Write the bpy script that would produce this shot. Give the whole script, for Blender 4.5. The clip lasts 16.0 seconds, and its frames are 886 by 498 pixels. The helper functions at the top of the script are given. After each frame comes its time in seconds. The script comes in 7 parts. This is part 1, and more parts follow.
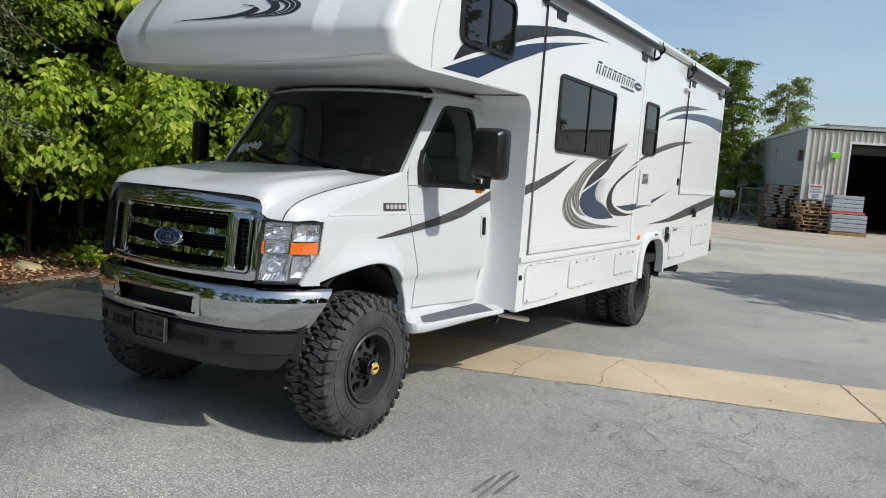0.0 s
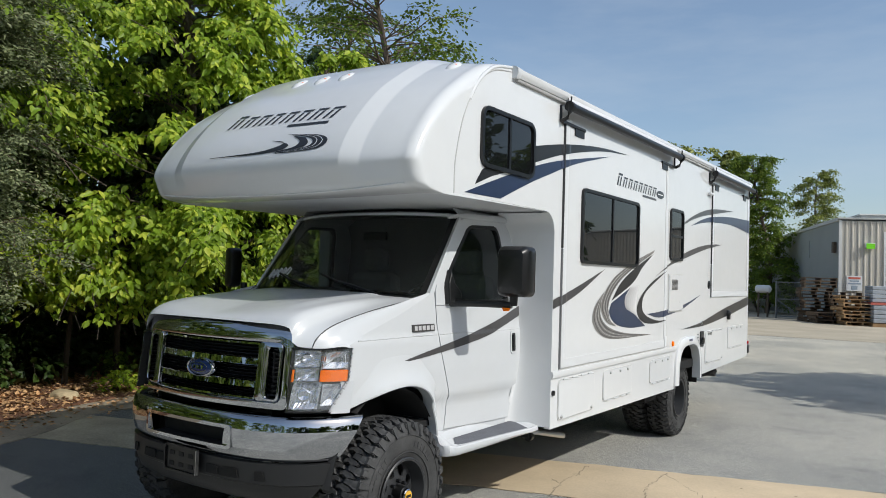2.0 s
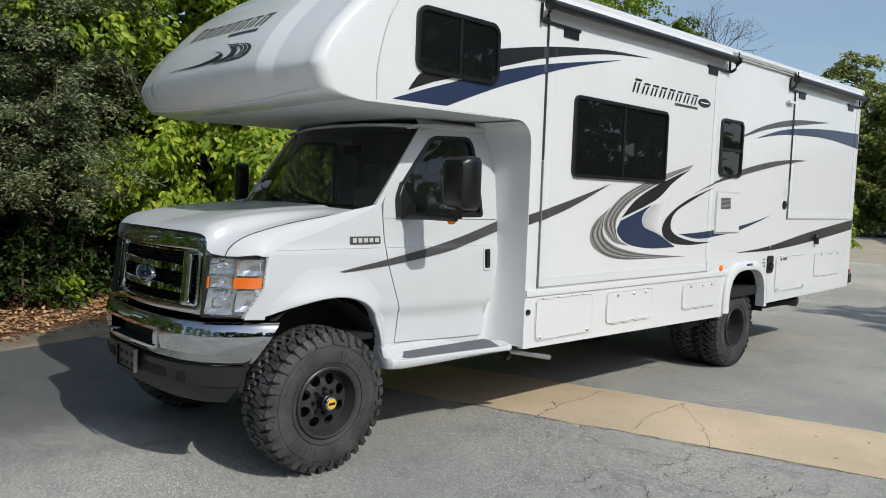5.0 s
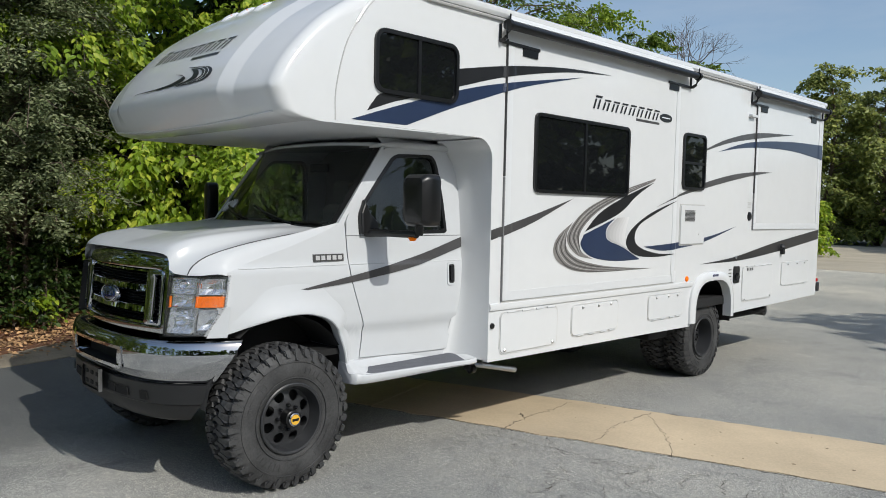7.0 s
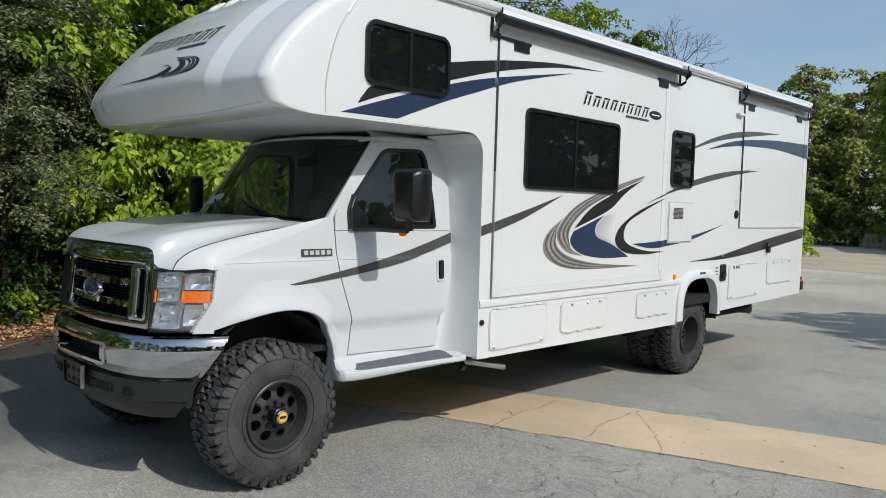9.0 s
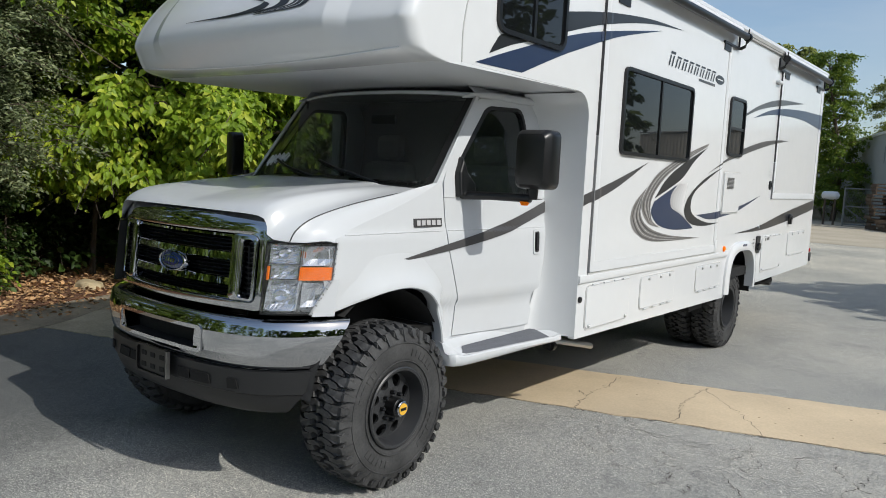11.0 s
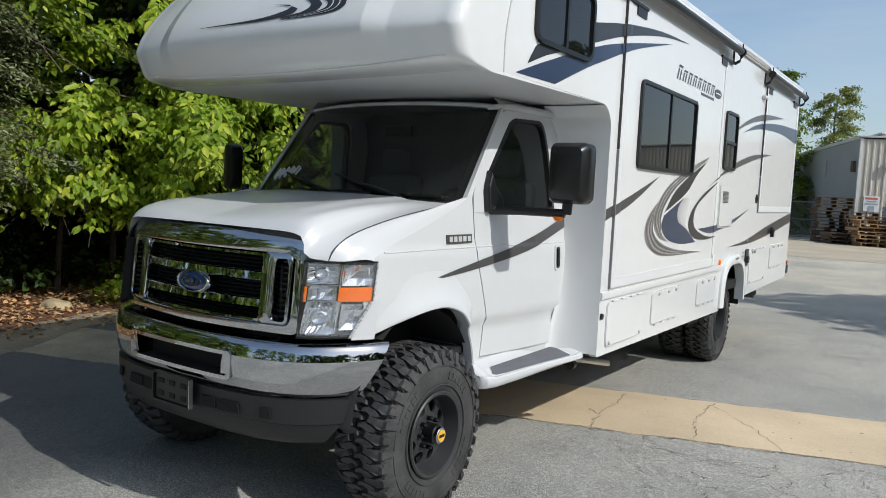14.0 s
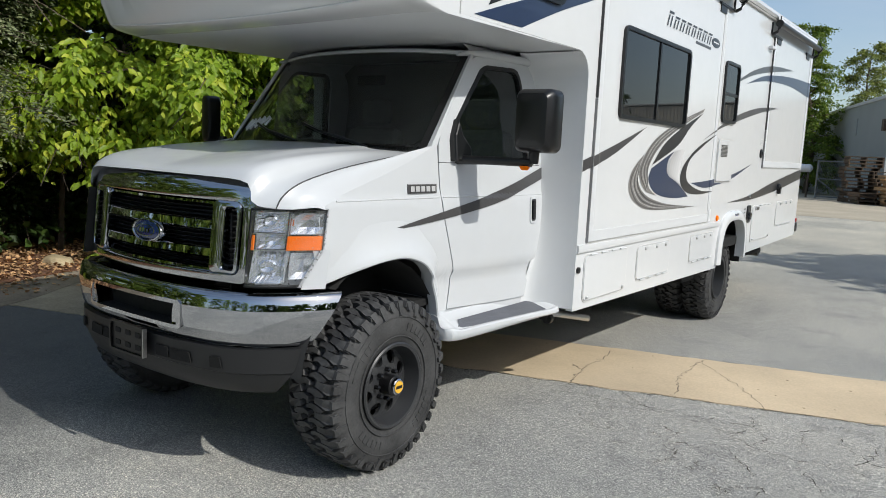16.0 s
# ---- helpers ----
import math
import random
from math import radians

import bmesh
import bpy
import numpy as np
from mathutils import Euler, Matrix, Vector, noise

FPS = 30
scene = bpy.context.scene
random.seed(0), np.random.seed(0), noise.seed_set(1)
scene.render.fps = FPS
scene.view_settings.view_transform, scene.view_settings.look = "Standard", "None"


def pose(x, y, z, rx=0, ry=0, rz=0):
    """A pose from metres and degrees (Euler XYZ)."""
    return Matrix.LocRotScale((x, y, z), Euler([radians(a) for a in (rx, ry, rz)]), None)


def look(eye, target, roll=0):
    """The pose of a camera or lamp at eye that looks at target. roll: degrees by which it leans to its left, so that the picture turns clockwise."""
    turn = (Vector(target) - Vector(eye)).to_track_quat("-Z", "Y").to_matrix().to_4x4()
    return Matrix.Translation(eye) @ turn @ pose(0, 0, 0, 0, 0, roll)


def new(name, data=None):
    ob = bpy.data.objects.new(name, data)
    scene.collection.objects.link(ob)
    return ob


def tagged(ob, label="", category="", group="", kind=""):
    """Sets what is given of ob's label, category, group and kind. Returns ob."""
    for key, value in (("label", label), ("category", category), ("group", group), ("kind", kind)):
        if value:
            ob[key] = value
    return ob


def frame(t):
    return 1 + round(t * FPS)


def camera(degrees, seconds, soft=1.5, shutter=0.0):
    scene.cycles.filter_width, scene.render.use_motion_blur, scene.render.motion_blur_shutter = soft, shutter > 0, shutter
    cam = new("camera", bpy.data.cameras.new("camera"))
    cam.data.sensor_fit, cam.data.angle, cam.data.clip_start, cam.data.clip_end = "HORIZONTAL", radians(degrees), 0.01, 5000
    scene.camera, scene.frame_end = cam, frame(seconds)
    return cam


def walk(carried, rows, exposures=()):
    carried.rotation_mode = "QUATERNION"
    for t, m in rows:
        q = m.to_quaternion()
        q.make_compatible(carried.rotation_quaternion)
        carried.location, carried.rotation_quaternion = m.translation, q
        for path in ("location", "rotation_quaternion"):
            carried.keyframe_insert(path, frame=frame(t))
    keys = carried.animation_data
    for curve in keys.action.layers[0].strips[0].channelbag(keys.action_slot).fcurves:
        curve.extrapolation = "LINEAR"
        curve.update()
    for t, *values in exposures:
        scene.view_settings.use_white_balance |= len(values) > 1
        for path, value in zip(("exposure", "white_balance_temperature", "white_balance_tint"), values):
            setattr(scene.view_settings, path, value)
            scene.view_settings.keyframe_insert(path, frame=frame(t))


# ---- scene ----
cam = camera(61.4, 16.0, soft=0.9)
METRES = 4.66
BASE = pose(0, 0, 0.465, 0.75, 0, 0) @ pose(3.856, -3.815, 1.315, 0, 0, 31.1)
ROWS = [
    (0.0, 0.0, 0.0, 0.0, 0.43, -6.29, -3.94),
    (0.5, 0.0037, -0.0045, 0.0031, 0.58, -4.01, -3.04),
    (1.0, -0.0001, -0.0086, 0.0314, 1.59, 0.49, -2.07),
    (1.5, -0.0015, -0.0078, 0.0297, 2.55, 2.41, -1.75),
    (2.0, 0.0054, -0.0061, 0.0215, 2.77, 1.7, -1.62),
    (2.5, 0.0153, 0.0087, 0.0149, 3.34, -0.55, -1.25),
    (3.0, 0.0596, 0.0561, 0.0016, 5.36, -2.98, -0.73),
    (5.5, 0.3469, 0.0715, 0.0154, 16.06, -4.21, -1.65),
    (6.0, 0.3541, 0.0711, 0.018, 15.75, -3.8, -0.95),
    (6.5, 0.3598, 0.0674, 0.0178, 14.86, -3.57, -0.77),
    (7.0, 0.3563, 0.0671, 0.0172, 13.99, -3.34, -1.07),
    (7.5, 0.3541, 0.0675, 0.0156, 13.83, -3.09, -1.33),
    (8.0, 0.3516, 0.0689, 0.0149, 14.11, -2.97, -1.42),
    (8.5, 0.3488, 0.0734, 0.0149, 13.87, -3.04, -1.51),
    (9.0, 0.3426, 0.0776, 0.013, 12.71, -3.49, -1.47),
    (9.5, 0.2937, 0.079, 0.0088, 11.11, -5.28, -1.37),
    (12.0, -0.0411, 0.1837, 0.0058, 4.29, -4.64, -2.06),
    (12.5, -0.0495, 0.1824, 0.0224, 4.4, 1.02, -1.53),
    (13.0, -0.0464, 0.1774, 0.0201, 3.43, 0.86, -2.1),
    (13.5, -0.0464, 0.1756, 0.007, 3.05, -2.31, -2.72),
    (14.0, -0.0477, 0.1763, 0.0021, 3.12, -4.89, -2.6),
    (14.5, -0.0472, 0.1779, 0.0002, 3.32, -6.42, -1.97),
    (15.0, -0.0434, 0.1793, -0.007, 3.48, -7.21, -1.57),
    (15.5, -0.029, 0.1806, -0.0098, 3.82, -7.74, -2.06),
    (16.0, 0.0276, 0.1982, -0.0099, 5.03, -7.92, -2.48),
]
walk(cam, [(t, BASE @ pose(METRES * x, METRES * y, METRES * z, 90 + pitch, roll, yaw)) for t, x, y, z, yaw, pitch, roll in ROWS], exposures=[(0.0, 0.08, 6300, 7), (1.0, 0.02, 6300, 7), (3.0, 0.0, 6300, 7), (5.5, -0.08, 6300, 7), (9.5, -0.08, 6300, 7), (12.0, 0.06, 6300, 7), (16.0, 0.08, 6300, 7)])

# ---- daylight: clear sky, sun on the driver's side of the motorhome ----
SUN_DIR = Vector((1.17, -0.02, 1.0)).normalized()
SUN_EL = math.asin(SUN_DIR.z)
SUN_AZ = math.atan2(SUN_DIR.x, SUN_DIR.y)
world = bpy.data.worlds.new("sky")
scene.world = world
world.use_nodes = True
wn = world.node_tree.nodes
wl = world.node_tree.links
sky = wn.new("ShaderNodeTexSky")
sky.sky_type = "NISHITA"
sky.sun_disc = False
sky.sun_elevation = SUN_EL
sky.sun_rotation = SUN_AZ
sky.air_density, sky.dust_density, sky.ozone_density = 1.0, 1.6, 1.0
wn["Background"].inputs[1].default_value = 0.138
# thin high cloud over the whole sky
where = wn.new("ShaderNodeTexCoord")
squash = wn.new("ShaderNodeMapping")
squash.inputs["Scale"].default_value = (1.0, 1.0, 4.5)
wl.new(where.outputs["Generated"], squash.inputs["Vector"])
veil = wn.new("ShaderNodeTexNoise")
veil.inputs["Scale"].default_value, veil.inputs["Detail"].default_value, veil.inputs["Roughness"].default_value = 2.2, 6.0, 0.6
wl.new(squash.outputs[0], veil.inputs["Vector"])
thin = wn.new("ShaderNodeMapRange")
thin.inputs["From Min"].default_value, thin.inputs["From Max"].default_value = 0.42, 0.75
thin.inputs["To Min"].default_value, thin.inputs["To Max"].default_value = 0.06, 0.42
wl.new(veil.outputs["Fac"], thin.inputs["Value"])
cloud = wn.new("ShaderNodeMix")
cloud.data_type = "RGBA"
cloud.inputs["B"].default_value = (4.1, 4.5, 5.1, 1)
wl.new(thin.outputs[0], cloud.inputs["Factor"])
wl.new(sky.outputs[0], cloud.inputs["A"])
wl.new(cloud.outputs["Result"], wn["Background"].inputs[0])
sun = new("sun", bpy.data.lights.new("sun", "SUN"))
sun.data.energy, sun.data.angle, sun.data.color = 3.14, radians(0.5), (1.0, 0.95, 0.88)
sun.matrix_world = look((30, 10, 25), Vector((30, 10, 25)) - SUN_DIR)

# ---- materials ----
def surface(name, base, rough=0.5, metal=0.0, var=0.12, scale=3.0, fine=60.0, bump=0.0, bump_scale=120.0, coat=0.0, spec=0.5, tint=None, per_object=0.0, island=0.0, dist=0.01):
    """Principled material with colour variation at two scales, optional relief and variation from piece to piece."""
    m = bpy.data.materials.new(name)
    m.use_nodes = True
    nodes, links = m.node_tree.nodes, m.node_tree.links
    bsdf = nodes["Principled BSDF"]
    bsdf.inputs["Metallic"].default_value = metal
    bsdf.inputs["Coat Weight"].default_value = coat
    bsdf.inputs["Coat Roughness"].default_value = 0.04
    bsdf.inputs["Specular IOR Level"].default_value = spec
    coord = nodes.new("ShaderNodeTexCoord")
    big, small = nodes.new("ShaderNodeTexNoise"), nodes.new("ShaderNodeTexNoise")
    for n, s, d in ((big, scale, 4.0), (small, fine, 3.0)):
        n.inputs["Scale"].default_value, n.inputs["Detail"].default_value = s, d
        links.new(coord.outputs["Object"], n.inputs["Vector"])
    mean = nodes.new("ShaderNodeMath")
    mean.operation = "MULTIPLY_ADD"
    mean.inputs[1].default_value = 0.6
    links.new(big.outputs["Fac"], mean.inputs[0])
    part2 = nodes.new("ShaderNodeMath")
    part2.operation = "MULTIPLY"
    part2.inputs[1].default_value = 0.4
    links.new(small.outputs["Fac"], part2.inputs[0])
    links.new(part2.outputs[0], mean.inputs[2])
    ramp = nodes.new("ShaderNodeValToRGB")
    lo = [c * (1 - var) for c in base]
    hi = [min(1.0, c * (1 + var)) for c in (tint or base)]
    ramp.color_ramp.elements[0].position, ramp.color_ramp.elements[1].position = 0.32, 0.68
    ramp.color_ramp.elements[0].color, ramp.color_ramp.elements[1].color = (*lo, 1), (*hi, 1)
    links.new(mean.outputs[0], ramp.inputs[0])
    colour = ramp.outputs[0]
    amount = per_object or island
    if amount:
        if per_object:
            rnd = nodes.new("ShaderNodeObjectInfo").outputs["Random"]
        else:
            rnd = nodes.new("ShaderNodeNewGeometry").outputs["Random Per Island"]
        span = nodes.new("ShaderNodeMapRange")
        span.inputs["To Min"].default_value, span.inputs["To Max"].default_value = 1 - amount, 1 + amount
        links.new(rnd, span.inputs["Value"])
        mul = nodes.new("ShaderNodeVectorMath")
        mul.operation = "SCALE"
        links.new(colour, mul.inputs[0])
        links.new(span.outputs[0], mul.inputs["Scale"])
        colour = mul.outputs[0]
    links.new(colour, bsdf.inputs["Base Color"])
    rr = nodes.new("ShaderNodeMapRange")
    rr.inputs["To Min"].default_value, rr.inputs["To Max"].default_value = max(0.0, rough * 0.85), min(1.0, rough * 1.15)
    links.new(small.outputs["Fac"], rr.inputs["Value"])
    links.new(rr.outputs[0], bsdf.inputs["Roughness"])
    if bump:
        bn = nodes.new("ShaderNodeTexNoise")
        bn.inputs["Scale"].default_value, bn.inputs["Detail"].default_value = bump_scale, 3.0
        links.new(coord.outputs["Object"], bn.inputs["Vector"])
        b = nodes.new("ShaderNodeBump")
        b.inputs["Strength"].default_value, b.inputs["Distance"].default_value = bump, dist
        links.new(bn.outputs["Fac"], b.inputs["Height"])
        links.new(b.outputs[0], bsdf.inputs["Normal"])
    return m


def glass_mat(name, base, rough, film, tint=(0.55, 0.58, 0.58)):
    """Tinted pane: clear glass with a share of smoked film, and a mirror gloss on top."""
    m = bpy.data.materials.new(name)
    m.use_nodes = True
    nodes, links = m.node_tree.nodes, m.node_tree.links
    nodes.remove(nodes["Principled BSDF"])
    dark = nodes.new("ShaderNodeBsdfDiffuse")
    dark.inputs[0].default_value = (*base, 1)
    clear = nodes.new("ShaderNodeBsdfTransparent")
    clear.inputs[0].default_value = (*tint, 1)
    body = nodes.new("ShaderNodeMixShader")
    body.inputs[0].default_value = film
    links.new(clear.outputs[0], body.inputs[1])
    links.new(dark.outputs[0], body.inputs[2])
    gloss = nodes.new("ShaderNodeBsdfGlossy")
    gloss.inputs["Roughness"].default_value = rough
    facing = nodes.new("ShaderNodeLayerWeight")
    facing.inputs["Blend"].default_value = 0.5
    steep, share = nodes.new("ShaderNodeMath"), nodes.new("ShaderNodeMath")
    steep.operation, share.operation = "POWER", "MULTIPLY_ADD"
    steep.inputs[1].default_value = 4.5
    share.inputs[1].default_value, share.inputs[2].default_value = 0.92, 0.06
    links.new(facing.outputs["Facing"], steep.inputs[0])
    links.new(steep.outputs[0], share.inputs[0])
    mix = nodes.new("ShaderNodeMixShader")
    links.new(share.outputs[0], mix.inputs[0])
    links.new(body.outputs[0], mix.inputs[1])
    links.new(gloss.outputs[0], mix.inputs[2])
    links.new(mix.outputs[0], nodes["Material Output"].inputs[0])
    return m


def leaf_mat(name, base, tip, glow):
    """Foliage: each leaf varies in colour; some light passes through."""
    m = bpy.data.materials.new(name)
    m.use_nodes = True
    nodes, links = m.node_tree.nodes, m.node_tree.links
    bsdf = nodes["Principled BSDF"]
    bsdf.inputs["Roughness"].default_value = 0.45
    bsdf.inputs["Specular IOR Level"].default_value = 0.35
    geo = nodes.new("ShaderNodeNewGeometry")
    ramp = nodes.new("ShaderNodeValToRGB")
    ramp.color_ramp.elements[0].color = (*[c * 0.7 for c in base], 1)
    ramp.color_ramp.elements[1].color = (*tip, 1)
    mid = ramp.color_ramp.elements.new(0.6)
    mid.color = (*base, 1)
    links.new(geo.outputs["Random Per Island"], ramp.inputs[0])
    links.new(ramp.outputs[0], bsdf.inputs["Base Color"])
    trans = nodes.new("ShaderNodeBsdfTranslucent")
    links.new(ramp.outputs[0], trans.inputs[0])
    mix = nodes.new("ShaderNodeMixShader")
    mix.inputs[0].default_value = glow
    links.new(bsdf.outputs[0], mix.inputs[1])
    links.new(trans.outputs[0], mix.inputs[2])
    links.new(mix.outputs[0], nodes["Material Output"].inputs[0])
    return m


WHITE = surface("white_gelcoat", (0.685, 0.695, 0.70), 0.17, var=0.02, scale=0.7, fine=9, coat=0.3)
WHITE_PAINT = surface("white_vehicle_paint", (0.565, 0.58, 0.595), 0.24, var=0.015, scale=1.2, fine=12, coat=0.2, spec=0.4)
WHITE_TRIM = surface("white_trim", (0.645, 0.66, 0.67), 0.42, var=0.03, scale=2, fine=25)
SEAM = surface("seam_shadow_rubber", (0.05, 0.05, 0.05), 0.6)
# Paler copy of the seam colour, without the gap's shade.
SEAM_PALE = surface("unshaded_seam_rubber", (0.22, 0.22, 0.22), 0.6)
SEALANT = surface("grey_sealant", (0.45, 0.45, 0.44), 0.5)
GASKET = surface("pale_hatch_gasket", (0.58, 0.58, 0.57), 0.5)
CHROME = surface("chrome", (0.47, 0.48, 0.50), 0.03, metal=1.0, var=0.02, scale=6, fine=40)
STEEL = surface("brushed_steel", (0.55, 0.55, 0.55), 0.3, metal=1.0, var=0.1)
BLACK = surface("black_plastic", (0.006, 0.006, 0.0065), 0.33, var=0.15, bump=0.06, bump_scale=300, dist=0.002)
BLACK_GLOSS = surface("black_gloss_plastic", (0.010, 0.010, 0.011), 0.18, var=0.1)
VALANCE = surface("grey_moulded_plastic", (0.013, 0.0135, 0.0145), 0.45, var=0.1, bump=0.1, bump_scale=400, dist=0.001)
RUBBER = surface("tyre_rubber", (0.031, 0.031, 0.032), 0.6, var=0.25, scale=7, fine=80, bump=0.2, bump_scale=150, dist=0.002, spec=0.4, tint=(0.060, 0.060, 0.060))
RIM = surface("satin_black_steel_wheel", (0.028, 0.029, 0.031), 0.42, var=0.15, fine=120, bump=0.05, bump_scale=200, dist=0.001)
UNDER = surface("dark_underbody", (0.009, 0.009, 0.009), 0.8, var=0.3)
LINER = surface("grey_wheel_liner", (0.035, 0.034, 0.033), 0.8, var=0.3, scale=8)
ORANGE = surface("orange_lens", (0.95, 0.19, 0.002), 0.3, var=0.1, fine=120, spec=0.15)
RED = surface("red_lens", (0.5, 0.02, 0.02), 0.15)
LENS = surface("headlamp_reflector", (0.74, 0.76, 0.79), 0.09, metal=0.8, var=0.06, scale=25, fine=60)
# Black that stands for the shade inside openings.
CAVITY_SHADE = surface("cavity_shade_black", (0.002, 0.002, 0.002), 0.9)
BEZEL = surface("silver_lamp_bezel", (0.60, 0.61, 0.63), 0.28, metal=0.7, var=0.08)
GOLD = surface("yellow_cap", (0.75, 0.42, 0.04), 0.3, var=0.1)
NAVY = surface("navy_vinyl", (0.022, 0.036, 0.080), 0.3, var=0.1, scale=5, coat=0.2)
CHARCOAL = surface("charcoal_vinyl", (0.016, 0.016, 0.018), 0.3, var=0.2, scale=5, coat=0.2)
GREY_VINYL = surface("grey_vinyl", (0.065, 0.063, 0.064), 0.32, var=0.2, scale=4, coat=0.2)
TAUPE = surface("taupe_metallic_vinyl", (0.20, 0.19, 0.18), 0.35, var=0.28, scale=1.6, fine=7, coat=0.2)
SILVER_PALE = surface("pale_silver_vinyl", (0.50, 0.50, 0.50), 0.35, var=0.12, scale=2)
EMBLEM = surface("blue_emblem", (0.012, 0.03, 0.12), 0.15, coat=0.8)
COVER = glass_mat("clear_lamp_cover", (0.5, 0.5, 0.5), 0.01, 0.02, (0.95, 0.96, 0.97))
PANE = glass_mat("smoked_window_glass", (0.008, 0.009, 0.010), 0.02, 0.93)
SCREEN_GLASS = glass_mat("windscreen_glass", (0.02, 0.025, 0.024), 0.012, 0.22, (0.44, 0.49, 0.47))
SIDE_GLASS = glass_mat("cab_side_glass", (0.02, 0.025, 0.025), 0.012, 0.22, (0.50, 0.56, 0.55))
INTERIOR = surface("grey_cab_trim", (0.20, 0.20, 0.205), 0.8, var=0.2)
SEAT_MAT = surface("grey_seat_fabric", (0.25, 0.25, 0.25), 0.9, var=0.2, bump=0.2)
GRIP = surface("grey_step_grip", (0.095, 0.10, 0.115), 0.75, var=0.25, fine=200, bump=0.4, bump_scale=260, dist=0.003)
def asphalt_mat():
    """Old asphalt: pale aggregate in dark binder, with worn and stained patches."""
    m = bpy.data.materials.new("asphalt")
    m.use_nodes = True
    nodes, links = m.node_tree.nodes, m.node_tree.links
    bsdf = nodes["Principled BSDF"]
    bsdf.inputs["Roughness"].default_value = 0.88
    coord = nodes.new("ShaderNodeTexCoord")

    def noise_tex(scale, detail, rough=0.5):
        n = nodes.new("ShaderNodeTexNoise")
        n.inputs["Scale"].default_value, n.inputs["Detail"].default_value, n.inputs["Roughness"].default_value = scale, detail, rough
        links.new(coord.outputs["Object"], n.inputs["Vector"])
        return n.outputs["Fac"]

    def ramp(fac, stops):
        r = nodes.new("ShaderNodeValToRGB")
        while len(r.color_ramp.elements) < len(stops):
            r.color_ramp.elements.new(0.5)
        for e, (at, c) in zip(r.color_ramp.elements, stops):
            e.position, e.color = at, (*c, 1)
        links.new(fac, r.inputs[0])
        return r.outputs[0]

    def mixed(kind, a, b, fac):
        x = nodes.new("ShaderNodeMix")
        x.data_type, x.blend_type = "RGBA", kind
        x.inputs["Factor"].default_value = fac
        links.new(a, x.inputs["A"])
        links.new(b, x.inputs["B"])
        return x.outputs["Result"]

    grain = ramp(noise_tex(120, 5, 0.8), ((0.36, (0.10, 0.10, 0.099)), (0.50, (0.335, 0.335, 0.322)), (0.64, (0.72, 0.71, 0.67))))
    for scale, low, high in ((70, 0.80, 1.22), (190, 0.62, 1.45)):
        cells = nodes.new("ShaderNodeTexVoronoi")
        cells.inputs["Scale"].default_value = scale
        links.new(coord.outputs["Object"], cells.inputs["Vector"])
        tone = nodes.new("ShaderNodeSeparateColor")
        links.new(cells.outputs["Color"], tone.inputs[0])
        chips = ramp(tone.outputs[0], ((0.0, (low, low, low * 1.01)), (0.6, (0.97, 0.97, 0.97)), (1.0, (high, high * 0.995, high * 0.97))))
        grain = mixed("MULTIPLY", grain, chips, 1.0)
    patch = ramp(noise_tex(0.35, 5), ((0.35, (0.78, 0.79, 0.80)), (0.68, (1.12, 1.11, 1.08))))
    stain = ramp(noise_tex(2.3, 6, 0.65), ((0.30, (0.72, 0.72, 0.73)), (0.45, (1.0, 1.0, 1.0)), (0.75, (1.1, 1.09, 1.06))))
    col = mixed("MULTIPLY", mixed("MULTIPLY", grain, patch, 1.0), stain, 0.8)
    # scattered small oil spots
    drops = nodes.new("ShaderNodeTexVoronoi")
    drops.inputs["Scale"].default_value = 2.1
    links.new(coord.outputs["Object"], drops.inputs["Vector"])
    wob = nodes.new("ShaderNodeMath")
    wob.operation = "MULTIPLY_ADD"
    wob.inputs[1].default_value = 0.16
    links.new(noise_tex(14, 3), wob.inputs[0])
    links.new(drops.outputs["Distance"], wob.inputs[2])
    col = mixed("MULTIPLY", col, ramp(wob.outputs[0], ((0.09, (0.60, 0.60, 0.60)), (0.135, (0.86, 0.86, 0.86)), (0.17, (1.0, 1.0, 1.0)))), 1.0)
    # a darker, newer surface meets the old one along a ragged line beside the vehicle, with vehicle shade painted in
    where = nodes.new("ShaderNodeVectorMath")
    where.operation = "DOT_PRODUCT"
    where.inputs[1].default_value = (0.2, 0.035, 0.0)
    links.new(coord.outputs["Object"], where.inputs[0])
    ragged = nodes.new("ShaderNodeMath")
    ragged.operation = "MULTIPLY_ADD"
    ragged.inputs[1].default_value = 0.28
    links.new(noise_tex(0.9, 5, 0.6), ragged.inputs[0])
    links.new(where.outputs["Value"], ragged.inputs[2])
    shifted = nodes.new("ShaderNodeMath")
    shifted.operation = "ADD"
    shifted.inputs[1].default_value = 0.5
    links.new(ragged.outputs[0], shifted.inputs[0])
    # The lowest stops go darker still, to paint in the vehicle's shade.
    newer_shaded = ramp(shifted.outputs[0], ((0.05, (0.36, 0.37, 0.38)), (0.38, (0.46, 0.468, 0.476)), (0.52, (0.94, 0.94, 0.935)), (0.66, (1.14, 1.135, 1.12)), (1.0, (1.07, 1.06, 1.035))))
    # unseen ground at the front of the yard, made pale to bounce light onto the nose cap
    front = nodes.new("ShaderNodeVectorMath")
    front.operation = "DOT_PRODUCT"
    front.inputs[1].default_value = (0.0, -0.4, 0.0)
    links.new(coord.outputs["Object"], front.inputs[0])
    bounce = nodes.new("ShaderNodeMath")
    bounce.operation = "MULTIPLY_ADD"
    bounce.inputs[1].default_value = 0.3
    links.new(noise_tex(0.5, 4), bounce.inputs[0])
    links.new(front.outputs["Value"], bounce.inputs[2])
